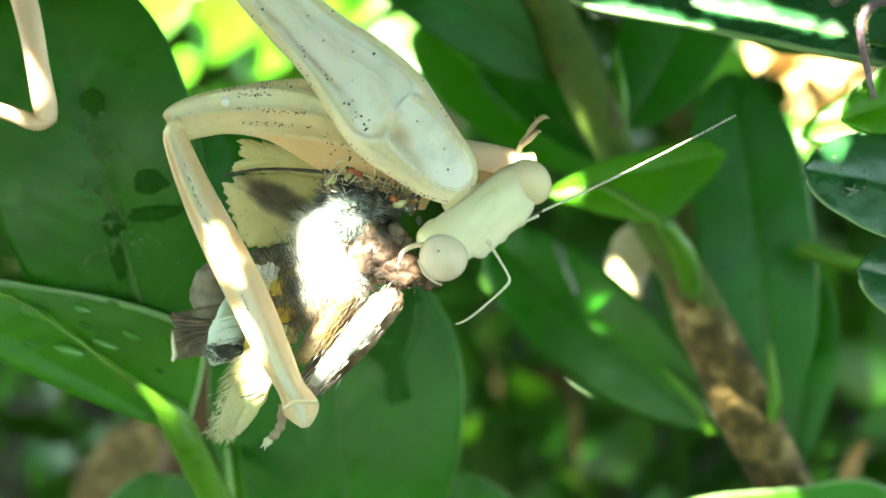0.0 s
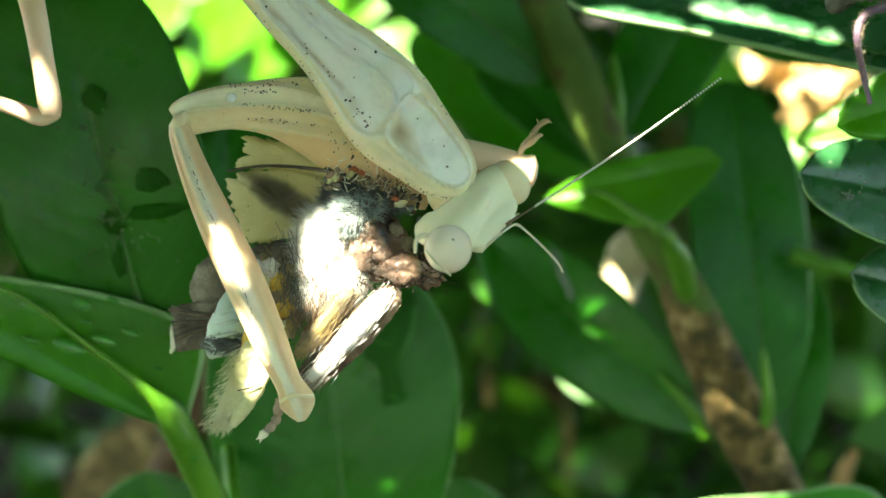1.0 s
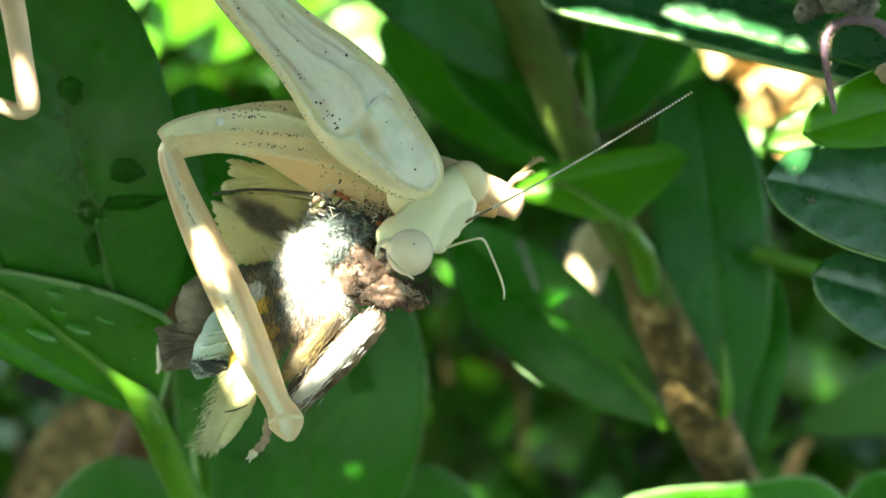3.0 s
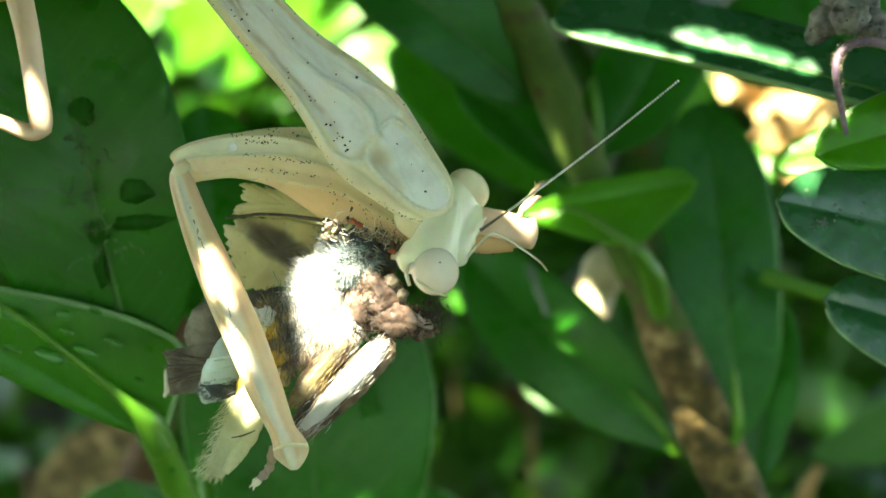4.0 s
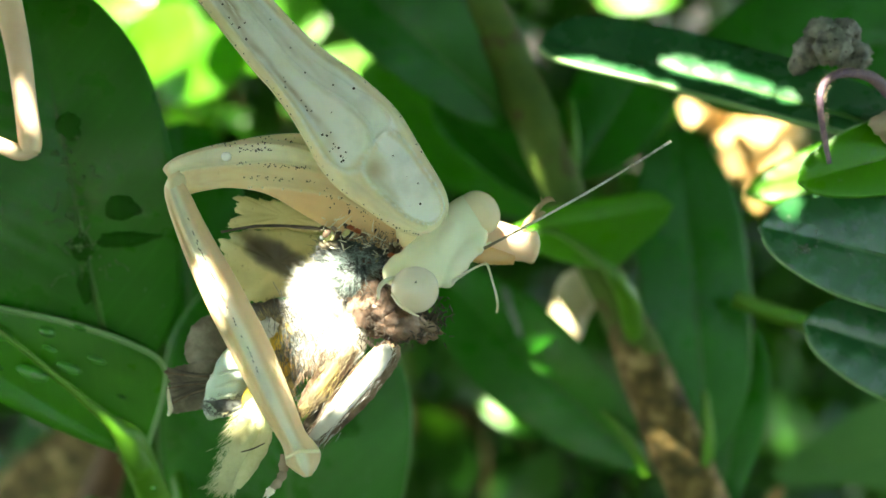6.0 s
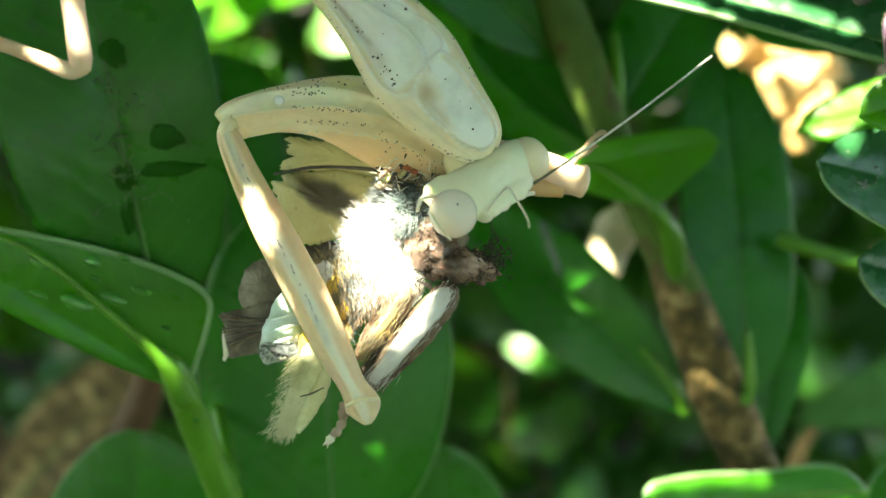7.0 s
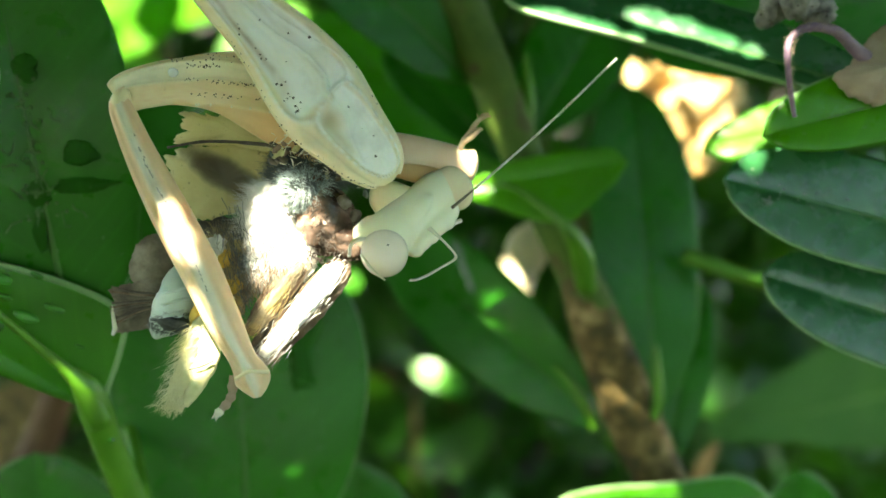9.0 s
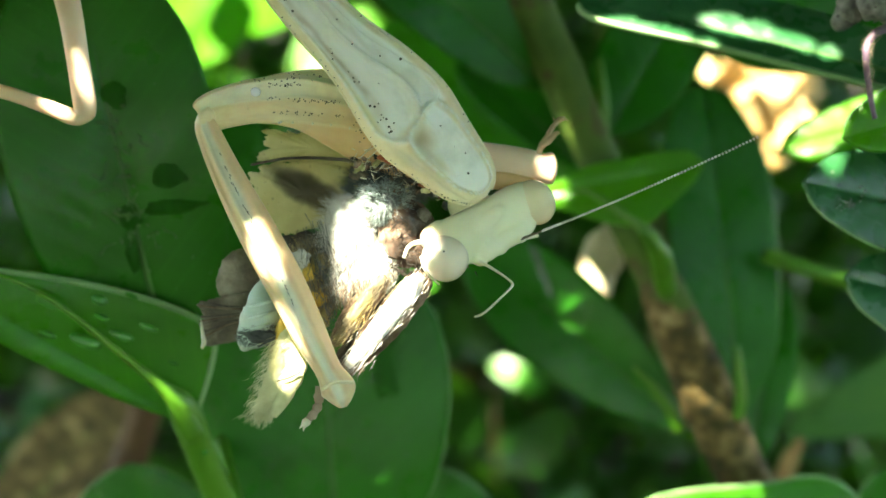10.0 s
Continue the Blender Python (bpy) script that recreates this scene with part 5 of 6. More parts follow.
    part("coxa", pigment(loft([((-0.16, 0.60, -1.22), 1.05), ((-0.02, 0.60, -1.14), 1.70), ((0.35, 0.60, -1.04), 1.98), ((1.30, 0.60, -0.76), 2.14), ((2.92, 0.80, -0.50), 2.36), ((5.20, 1.00, -0.70), 2.92), ((7.76, 1.40, -1.79), 3.63), ((10.37, 1.60, -3.35), 3.63), ((13.00, 1.60, -4.75), 2.27)], 120, 84, 0.40, relief=coxa_relief), 120, 84, coxa_pigment), LEG_TAN, g, "cream spotted leg segment")
    part("upper_ridge", loft([((0.90, 2.00, -0.15), 0.40), ((2.12, 2.00, 0.22), 0.85), ((4.47, 2.00, 0.58), 1.05), ((6.79, 2.30, 0.52), 1.25), ((8.55, 2.50, -0.42), 1.14)], 28, 14, 0.6), LEG_TAN, g)
    def femur_relief(f, u):
        return step(f, 0.05, 0.2) * (1 - step(f, 0.88, 0.94)) * (0.22 * math.exp(-((u + 0.30) / 0.10) ** 2) - 0.16 * math.exp(-((u + 0.58) / 0.13) ** 2) + 0.10 * math.exp(-((u - 0.55) / 0.12) ** 2) - 0.08 * math.exp(-((u - 0.15) / 0.2) ** 2))

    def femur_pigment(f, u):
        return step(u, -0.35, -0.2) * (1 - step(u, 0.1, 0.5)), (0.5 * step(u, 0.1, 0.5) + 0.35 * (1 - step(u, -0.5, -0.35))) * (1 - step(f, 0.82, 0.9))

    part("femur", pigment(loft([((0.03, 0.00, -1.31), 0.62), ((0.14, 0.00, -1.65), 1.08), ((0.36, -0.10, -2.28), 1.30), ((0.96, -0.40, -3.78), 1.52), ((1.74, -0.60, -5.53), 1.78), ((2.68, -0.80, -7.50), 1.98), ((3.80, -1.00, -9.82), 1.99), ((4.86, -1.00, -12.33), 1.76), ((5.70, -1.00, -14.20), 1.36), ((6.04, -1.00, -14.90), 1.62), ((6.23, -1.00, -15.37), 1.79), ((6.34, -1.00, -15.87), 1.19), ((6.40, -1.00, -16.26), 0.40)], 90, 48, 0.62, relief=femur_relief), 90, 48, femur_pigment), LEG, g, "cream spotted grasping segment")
    part("collar", loft([((5.39, -1.20, -15.29), 0.20), ((6.02, -1.90, -14.87), 0.20), ((6.43, -1.90, -14.87), 0.20), ((7.01, -1.20, -15.01), 0.20)], 14, 10, 0.8), SKIN, g)
    part("pale_spot", ball((2.75, 0.16, -0.12), (0.26, 0.16, 0.24), (0, 10, 0), 0.05, 2.0, 3), SPOT_WHITE, g, "small glossy white spot")
    part("elbow", ball((0.14, 0.25, -1.55), (0.50, 0.62, 0.78), (0, 20, 0), 0.10, 2.0), LEG_TAN, g)
    tarsus = [((5.25, -0.40, -15.20), 0.42), ((5.20, -0.50, -15.80), 0.52), ((5.16, -0.50, -16.05), 0.38), ((5.10, -0.60, -16.25), 0.50), ((4.98, -0.60, -16.45), 0.36), ((4.84, -0.70, -16.62), 0.48), ((4.70, -0.70, -16.75), 0.36), ((4.56, -0.80, -16.90), 0.42)]
    part("tarsus", loft(tarsus, 40, 10, 0.9, 0.10), PETAL, g, "small brownish foot with a white tip")
    part("foot_tip", loft([((4.62, -0.85, -16.80), 0.36), ((4.48, -0.90, -16.98), 0.44), ((4.34, -0.90, -17.14), 0.20)], 10, 8, 0.9, 0.15), PALE, g)
    part("claw", spikes([((4.40, -0.9, -17.05), (4.14, -1.0, -17.22), 0.09), ((4.44, -0.9, -17.08), (4.36, -1.0, -17.38), 0.09)]), PALE, g)
    rng = random.Random(9)
    dots = []
    for line, k in ((((3.40, -0.40, 0.15), (5.00, -0.40, 0.10)), 30), (((1.60, -0.40, 0.45), (7.20, -0.20, 0.50)), 26), (((3.25, -0.70, -0.57), (6.92, -0.50, -0.85)), 34), (((3.60, -0.30, -1.20), (7.20, -0.10, -1.50)), 24), (((0.94, -0.90, -3.28), (2.88, -1.40, -7.73)), 16), (((3.49, -1.70, -8.54), (5.60, -1.40, -13.77)), 9), (((2.31, 1.00, 0.80), (6.36, 1.00, 0.88)), 14)):
        p, q = Vector(line[0]), Vector(line[1])
        dots += [p.lerp(q, rng.random()) + Vector((rng.gauss(0, .07), 0.30, rng.gauss(0, .07))) for _ in range(k)]
    for _ in range(46):
        dots.append(Vector((7.5, 0.25, -1.60)).lerp(Vector((12.2, 0.30, -4.40)), rng.random()) + Vector((rng.gauss(0, 0.10), 0, rng.gauss(-0.35, 0.35))))
    tagged(part("specks", specks(dots, 0.038), BLACK, g), kind="stuff")
    dashes = []
    for k, p in enumerate(spline([(0.98, -1.60, -3.31), (1.56, -2.00, -4.71), (2.28, -2.30, -6.36), (2.91, -2.50, -7.73), (3.66, -2.70, -9.35), (4.38, -2.80, -10.97)], 60)):
        if rng.random() < 0.45:
            q = Vector(p) + Vector((rng.gauss(0, .03), 0, rng.gauss(0, .03)))
            dashes.append((q, q + Vector((0.07, 0, -0.17)), 0.026))
    tagged(part("specks", spikes(dashes), BLACK, g, "row of dark dashes"), kind="stuff")
    for k, p in enumerate(spline([(3.83, -0.02, -1.72), (4.15, -0.05, -1.71), (5.55, -0.10, -1.84), (6.96, -0.10, -2.03), (8.37, -0.05, -2.35)], 7)):
        q = Vector(p) + Vector((rng.uniform(-0.06, 0.03), -0.18, -rng.uniform(0.10, 0.18)))
        part("spine", spikes([(p, q, 0.075)]), PALE, g)
    for p in ((8.9, -0.05, -3.05), (10.2, 0.0, -4.05), (11.3, 0.1, -4.60)):
        part("spine", spikes([(p, Vector(p) + Vector((-0.10, -0.25, -0.26)), 0.07)]), BLACK, g)

    # the other foreleg, behind the head
    r = joint("foreleg", m, (4.43, 58.00, 4.00), MANTIS)
    part("femur", loft([((-5.76, 3.50, 1.14), 1.79), ((-3.95, 3.20, 0.82), 2.21), ((-2.46, 3.00, 0.57), 2.15), ((-0.97, 3.00, 0.30), 1.91), ((-0.19, 3.00, 0.15), 1.67), ((0.32, 3.00, 0.09), 1.73), ((0.56, 3.00, 0.06), 0.72)], 32, 20, 0.7), PINK, r, "pinkish cream foreleg end")
    part("inner_face", loft([((-4.25, 2.60, -0.06), 0.66), ((-2.48, 2.40, -0.37), 1.02), ((-0.84, 2.60, -0.59), 0.54)], 16, 12, 0.6), INNER, r, "orange-brown inner face")
    part("tarsus", loft([((-0.45, 2.80, 0.85), 0.34), ((-0.20, 2.60, 1.40), 0.34), ((0.05, 2.60, 1.72), 0.28), ((0.38, 2.55, 2.18), 0.30), ((0.56, 2.50, 2.42), 0.24), ((0.86, 2.50, 2.66), 0.30), ((1.16, 2.50, 2.72), 0.20)], 30, 10, 0.9, 0.14), FOOT, r, "slender brownish foot with small claws")
    part("tibial_claw", loft([((-0.20, 2.50, 1.30), 0.22), ((0.22, 2.40, 1.62), 0.34), ((0.58, 2.40, 1.94), 0.24), ((0.80, 2.40, 1.94), 0.10)], 14, 8, 0.9, 0.10), FOOT, r)
    part("claw", spikes([((0.62, 2.45, 2.52), (0.48, 2.40, 2.86), 0.07), ((1.10, 2.45, 2.70), (1.32, 2.40, 2.56), 0.07)]), FOOT, r)
    rng = random.Random(21)
    part("spine", spikes([((-2.63, 2.40, -0.43), (-2.72, 2.20, -1.03), 0.06)]), BLACK, r)
    part("spine", spikes([((-1.89, 2.40, -0.60), (-2.01, 2.20, -1.20), 0.06)]), BLACK, r)

    # middle leg at its knee
    k = joint("middle_leg", m, (-19.09, 55.00, 6.17), MANTIS)
    part("femur", loft([((-2.42, 0.00, 13.79), 1.62), ((-1.21, 0.00, 8.40), 1.40), ((-0.40, 0.00, 5.17), 1.18), ((0.03, 0.00, 2.75), 1.08), ((0.35, 0.00, 0.86), 1.13), ((0.40, 0.00, 0.11), 0.92)], 30, 16, 0.9), PINK, k, "slim pinkish cream leg segment")
    part("tibia", loft([((0.62, 0.00, 0.32), 0.70), ((-0.13, 0.00, 0.11), 0.81), ((-1.48, 0.00, 0.59), 0.70), ((-3.64, 0.00, 1.27), 0.65), ((-8.93, 2.00, 2.51), 0.59)], 30, 14, 0.9), PINK, k)
    return m, h, a, a2, g, r, k


mantis, mantis_head, mantis_antenna, mantis_bent_antenna, mantis_leg, mantis_far_leg, mantis_mid_leg = build_mantis()


# ---- moth ----
def build_moth():
    """The half-eaten moth, its origin at the mantis' elbow."""
    o = thing("moth", (-13.40, 58.00, 7.75), "half-eaten moth with cream wings and white fur", "moth")
    part("hindwing", sheet([(1.93, 3.00, -4.08), (3.13, 3.00, -3.54), (5.54, 2.80, -3.61), (8.25, 2.50, -4.11), (8.70, 2.40, -5.36), (6.76, 2.60, -6.54), (4.95, 2.80, -7.28), (3.13, 3.00, -7.36), (2.26, 3.20, -5.92)], (4.92, 3.00, -5.33), 0.5, 0.12, 0.10, 2), WING, o, "cream wing with a smoky dark patch")
    part("hindwing", sheet([(2.62, 3.20, -1.61), (4.32, 3.00, -1.93), (6.74, 2.80, -2.42), (9.13, 2.60, -3.57), (7.93, 2.80, -4.09), (4.92, 3.00, -3.66), (2.50, 3.20, -3.47), (2.86, 3.20, -2.63)], (5.52, 3.00, -2.94), 0.35, 0.12, 0.16, 3), WING, o, "torn cream wing edge")
    part("wing_vein", loft([((2.13, 2.30, -3.68), 0.12), ((4.18, 2.00, -3.43), 0.15), ((6.83, 1.90, -3.62), 0.18), ((8.60, 1.80, -3.98), 0.21)], 24, 6, 0.8, 0.2), WING_DARK, o)
    part("dark_wing", sheet([(2.93, 3.30, -7.36), (4.92, 3.00, -7.27), (6.76, 2.60, -7.43), (6.76, 2.60, -8.61), (4.92, 3.00, -9.07), (3.38, 3.30, -8.62)], (4.92, 3.00, -8.08), 0.4, 0.12, 0.25, 4), WING_DARK, o)
    part("forewing", sheet([(-1.30, 3.50, -10.95), (-0.60, 3.45, -10.72), (-0.06, 3.50, -10.60), (0.96, 3.50, -10.45), (2.20, 3.60, -10.60), (2.20, 3.60, -12.90), (0.92, 3.50, -13.05), (-0.10, 3.50, -13.18), (-0.91, 3.50, -13.22), (-0.98, 3.45, -12.60), (-1.06, 3.45, -12.05), (-0.95, 3.45, -11.50)], (0.40, 3.50, -11.85), 0.22, 0.10, 0.05, 5), WING_GREY, o, "grey-brown veined wing remnant")
    part("forewing", sheet([(0.20, 4.00, -8.60), (0.75, 4.00, -8.20), (1.40, 4.00, -8.05), (2.40, 4.00, -8.60), (2.40, 4.00, -10.40), (1.19, 4.00, -10.60), (0.03, 4.00, -10.65), (-0.25, 4.00, -9.90), (-0.05, 4.00, -9.20)], (1.05, 4.00, -9.50), 0.25, 0.08, 0.05, 15), WING_GREY, o, "thin torn brown wing film")
    rng = random.Random(70)
    for k in range(9):
        z = -10.80 - 0.26 * k + rng.uniform(-0.05, 0.05)
        a, b, c = Vector((2.0, 3.15, -11.2 - 0.10 * k)), Vector((0.5, 3.10, 0.5 * z - 5.75)), Vector((-1.05 + rng.uniform(-0.1, 0.25), 3.30, z))
        part("wing_vein", loft([(a, 0.05), (b, rng.uniform(0.05, 0.11)), (c, rng.uniform(0.06, 0.14))], 14, 6, 0.7, 0.4), (WING_DARK, LEG_BROWN, WING_GREY)[k % 3], o)
    part("wing_edge", loft([((-1.02, 3.30, -11.75), 0.08), ((-0.98, 3.25, -12.40), 0.22), ((-0.92, 3.25, -12.95), 0.26), ((-1.05, 3.25, -13.30), 0.18)], 16, 8, 0.6, 0.15), PALE, o, "pale torn wing edge")
    part("abdomen", loft([((2.54, 2.60, -9.80), 0.47), ((2.34, 2.40, -10.53), 1.29), ((2.32, 2.20, -11.41), 1.94), ((2.01, 2.30, -12.27), 2.06), ((1.44, 2.50, -13.00), 1.29), ((1.18, 2.60, -13.48), 0.29)], 30, 22, 0.75, 0.03), BELLY, o, "pale blue-green belly")
    for pa, pb, pc in (((1.38, 2.20, -11.20), (2.53, 1.05, -10.90), (3.42, 2.00, -10.72)), ((1.18, 2.20, -11.85), (2.34, 1.05, -11.54), (3.22, 2.00, -11.37)), ((0.99, 2.20, -12.50), (2.15, 1.05, -12.18), (3.03, 2.00, -12.01))):
        part("abdomen_ring", loft([(pa, 0.15), (pb, 0.21), (pc, 0.15)], 16, 8, 0.8, 0.1), BELLY, o)
    part("abdomen_band", ball((3.56, 1.50, -12.44), (0.55, 0.8, 0.9), (0, 20, 0), 0.15, 2.0, 3), YELLOW, o, "yellow band")
    part("abdomen_end", ball((2.47, 1.70, -12.75), (1.05, 0.75, 0.42), (0, 14, 0), 0.3, 2.5, 4), FUZZ_GREY, o)
    tagged(part("abdomen_fur", fur((2.34, 1.60, -12.68), (1.3, 0.8, 0.5), 500, 0.3, 0.014, (-0.2, -0.1, -0.2), 44), FUZZ_GREY, o, "grey down"), kind="stuff")
    part("waist", ball((5.18, 2.20, -10.08), (1.5, 1.3, 2.0), (0, 15, 0), 0.25, 2.2, 5), FUZZ_GOLD, o)
    for k, (q, r, mat) in enumerate((((4.58, 0.90, -8.76), 0.42, FUZZ), ((4.93, 0.90, -9.45), 0.38, YELLOW), ((4.35, 0.90, -9.40), 0.36, FUZZ_CREAM), ((5.21, 0.90, -10.84), 0.46, YELLOW), ((4.98, 0.90, -11.65), 0.36, FUZZ_CREAM), ((3.92, 0.90, -8.59), 0.30, FUZZ), ((5.79, 0.90, -8.88), 0.36, FUZZ_GOLD), ((5.56, 0.90, -11.91), 0.34, FUZZ_GOLD))):
        part("tuft", ball(q, (r, r * 0.7, r * 1.2), (0, 25 * k, 0), 0.45, 2.6, k + 60, 16), mat, o)
    tagged(part("waist_fur", fur((5.06, 2.00, -9.93), (1.5, 1.4, 2.1), 1100, 0.7, 0.017, (0.2, -0.2, -0.3), 6), FUZZ_GOLD, o, "golden brown fur"), kind="stuff")
    rng = random.Random(91)
    strands = []
    for _ in range(420):
        a = Vector((5.93, 0.90, -9.17)) + Vector((rng.gauss(0, 0.55), rng.gauss(0, 0.3), rng.gauss(0, 1.1)))
        strands.append((a, a + Vector((rng.gauss(0.25, 0.3), rng.uniform(-0.4, 0.1), rng.uniform(-1.3, -0.5))), 0.022))
    tagged(part("side_fur", spikes(strands), FUZZ_GREY, o, "grey streaming fur"), kind="stuff")
    bm = ball((7.20, 1.45, -7.80), (1.20, 1.25, 2.15), (0, -6, 0), 0.22, 2.4, 7, 32)
    ball((8.05, 1.40, -9.45), (1.35, 1.15, 1.45), (0, 10, 0), 0.22, 2.4, 8, 32, bm=bm)
    ball((7.00, 1.55, -9.90), (1.05, 1.0, 1.1), (0, 0, 0), 0.25, 2.4, 9, 24, bm=bm)
    part("thorax", bm, FUZZ, o, "white furry back")
    for c, r, n, ln, lean, seed in (((7.20, 1.35, -7.80), (1.22, 1.3, 2.2), 5200, 0.42, (-0.55, -0.15, -0.35), 8), ((8.05, 1.30, -9.45), (1.38, 1.2, 1.5), 3600, 0.40, (0.0, -0.2, -0.7), 9), ((7.00, 1.45, -9.90), (1.1, 1.05, 1.15), 2200, 0.55, (-0.3, -0.1, -0.8), 10), ((6.75, 1.45, -7.60), (0.95, 1.0, 1.9), 900, 0.85, (-1.0, -0.1, -0.15), 12)):
        tagged(part("thorax_fur", fur(c, r, n, ln, 0.012, lean, seed), FUZZ, o, "dense white fur"), kind="stuff")
    rng = random.Random(57)
    dusk = []
    for _ in range(180):
        a = Vector((7.10, 0.00, -10.39)) + Vector((rng.gauss(0, 0.9), rng.uniform(-0.3, 0.3), rng.gauss(0, 0.8)))
        dusk.append((a, a + Vector((rng.gauss(-0.1, 0.25), -0.2, rng.uniform(-0.9, -0.4))), 0.02))
    tagged(part("lower_fur", spikes(dusk), LEG_BROWN, o, "brownish streaks of fur"), kind="stuff")
    part("collar", ball((9.60, 2.20, -4.92), (2.1, 1.1, 0.95), (0, 14, 0), 0.35, 2.8, 9), FUZZ_GREY, o)
    tagged(part("collar_fur", fur((9.48, 1.80, -5.09), (2.3, 1.2, 1.0), 1900, 0.8, 0.018, (-0.3, -0.2, 0.2), 10), FUZZ_GREY, o, "dark blue-grey fur"), kind="stuff")
    tagged(part("collar_down", fur((8.96, 1.00, -5.99), (1.25, 0.9, 0.95), 1000, 0.7, 0.017, (-0.3, -0.4, -0.2), 15), DOWN, o, "pale blue-grey down"), kind="stuff")
    # chewed scraps along the mantis' leg and jaws
    rng = random.Random(52)
    for k in range(46):
        x = rng.uniform(575, 745)
        y = 300 + (x - 575) * 0.36 + rng.gauss(10, 14)
        r = rng.uniform(0.10, 0.26)
        mat = (FUZZ_GREY, FLESH, WING_DARK, WING_GREY, FUZZ_CREAM)[k % 5]
        q = Vector((9.84, 0.70, -4.56)) + Vector(((x - 660) * 0.0288, rng.uniform(-0.5, 0.5), -(y - 330) * 0.0288))
        part("scrap", ball(q, (r * 1.4, r, r * 0.8), (0, rng.uniform(0, 180), 0), 0.5, 2.8, k, 10), mat, o)
    for q in ((8.96, 0.20, -3.73), (9.30, 0.20, -3.91), (11.01, 0.20, -5.22)):
        part("scrap", ball(q, (0.22, 0.16, 0.14), (0, 30, 0), 0.4, 2.5, 5, 10), RED, o, "rusty red scrap")
    straws = []
    for _ in range(60):
        x = rng.uniform(-2.6, 2.6)
        a = Vector((9.85, 0.60, -4.71)) + Vector((x, rng.uniform(-0.4, 0.3), -0.36 * x + rng.gauss(0, 0.35)))
        straws.append((a, a + Vector((rng.uniform(-0.8, 0.8), -0.3, rng.uniform(-0.2, 0.7))), rng.uniform(0.025, 0.05)))
    tagged(part("bristles", spikes(straws), PALE, o, "loose pale bristles"), kind="stuff")
    part("flesh", ball((10.23, 1.40, -7.72), (1.5, 1.4, 1.8), (0, -20, 0), 0.24, 2.0, 11, 48), FLESH, o, "chewed wet orange-brown flesh")
    part("flesh", ball((11.25, 1.00, -8.75), (1.35, 1.15, 0.95), (0, 10, 0), 0.22, 2.0, 12, 48), FLESH, o)
    part("flesh", ball((9.20, 1.60, -6.56), (1.3, 1.1, 1.1), (0, 0, 0), 0.35, 2.6, 13, 28), FUZZ_GREY, o)
    for k, (q, r) in enumerate((((10.09, 0.30, -6.58), 0.34), ((11.01, 0.30, -6.73), 0.40), ((10.61, 0.30, -7.38), 0.30), ((11.58, 0.30, -7.44), 0.34), ((9.52, 0.30, -7.50), 0.28), ((9.92, 0.30, -6.35), 0.22))):
        part("flesh", ball(q, (r, r * 0.6, r * 0.8), (0, 40 * k, 0), 0.4, 2.5, k + 80, 16), (FLESH, WING_GREY)[k % 2], o)
    part("flesh", ball((12.45, 1.30, -8.90), (1.0, 0.9, 0.75), (0, 30, 0), 0.45, 3.0, 14, 32), FLESH, o)
    grit = []
    for _ in range(110):
        f = rng.random()
        a = Vector((8.98, -0.10, -9.09)).lerp(Vector((12.15, 0.40, -9.15)), f) + Vector((rng.gauss(0, 0.1), rng.uniform(-0.2, 0.3), -0.75 * math.sin(f * math.pi) + rng.gauss(0, 0.12)))
        grit.append((a, a + Vector((rng.uniform(-0.2, 0.2), -0.05, rng.uniform(-0.3, 0.1))), 0.04))
    for _ in range(120):
        a = Vector((12.20, 0.60, -8.64)) + Vector((rng.gauss(0, 0.32), rng.uniform(-0.3, 0.3), rng.gauss(0, 0.42)))
        grit.append((a, a + Vector((rng.gauss(0, 0.2), -0.1, rng.gauss(0, 0.2))), 0.05))
    for _ in range(150):
        a = Vector((13.05, 0.70, -8.35)) + Vector((rng.gauss(0, 0.38), rng.uniform(-0.3, 0.3), rng.gauss(0, 0.45)))
        grit.append((a, a + Vector((rng.gauss(0, 0.25), -0.1, rng.gauss(0, 0.25))), 0.05))
    for _ in range(200):
        a = Vector((9.60, 0.05, -6.60)).lerp(Vector((10.60, -0.05, -9.60)), rng.random()) + Vector((rng.gauss(0, 0.40), rng.uniform(-0.2, 0.2), rng.gauss(0, 0.30)))
        grit.append((a, a + Vector((rng.gauss(0, 0.2), -0.08, rng.gauss(-0.1, 0.2))), 0.03))
    tagged(part("dark_edge", spikes(grit), BLACK, o, "black gnawed edge"), kind="stuff")
    # bundle of furry legs
    part("leg", loft([((6.40, 0.60, -14.84), 0.74), ((7.70, 0.50, -13.45), 1.48), ((9.29, 0.40, -11.73), 1.76), ((10.65, 0.50, -10.24), 1.42), ((11.10, 0.70, -9.79), 0.57)], 26, 14, 0.45, 0.06), LEG_BROWN, o, "brown furry leg")
    part("leg", loft([((6.70, 0.00, -14.31), 0.45), ((7.70, -0.30, -13.21), 0.85), ((9.06, -0.40, -11.67), 1.08), ((10.23, -0.20, -10.38), 1.02), ((10.73, 0.20, -9.89), 0.51)], 26, 14, 0.6, 0.06), FUZZ, o, "pale furry leg")
    part("leg", loft([((6.00, 0.60, -13.23), 0.51), ((6.87, 0.50, -12.08), 1.14), ((8.13, 0.50, -10.65), 1.25), ((8.93, 0.60, -9.79), 0.68)], 22, 12, 0.45, 0.08), LEG_BROWN, o, "brown furry leg")
    part("leg", loft([((6.18, 0.10, -12.90), 0.34), ((7.00, -0.10, -11.86), 0.57), ((8.07, -0.10, -10.62), 0.62), ((8.79, 0.20, -9.83), 0.40)], 22, 12, 0.6, 0.1), FUZZ_GOLD, o, "golden furry leg")
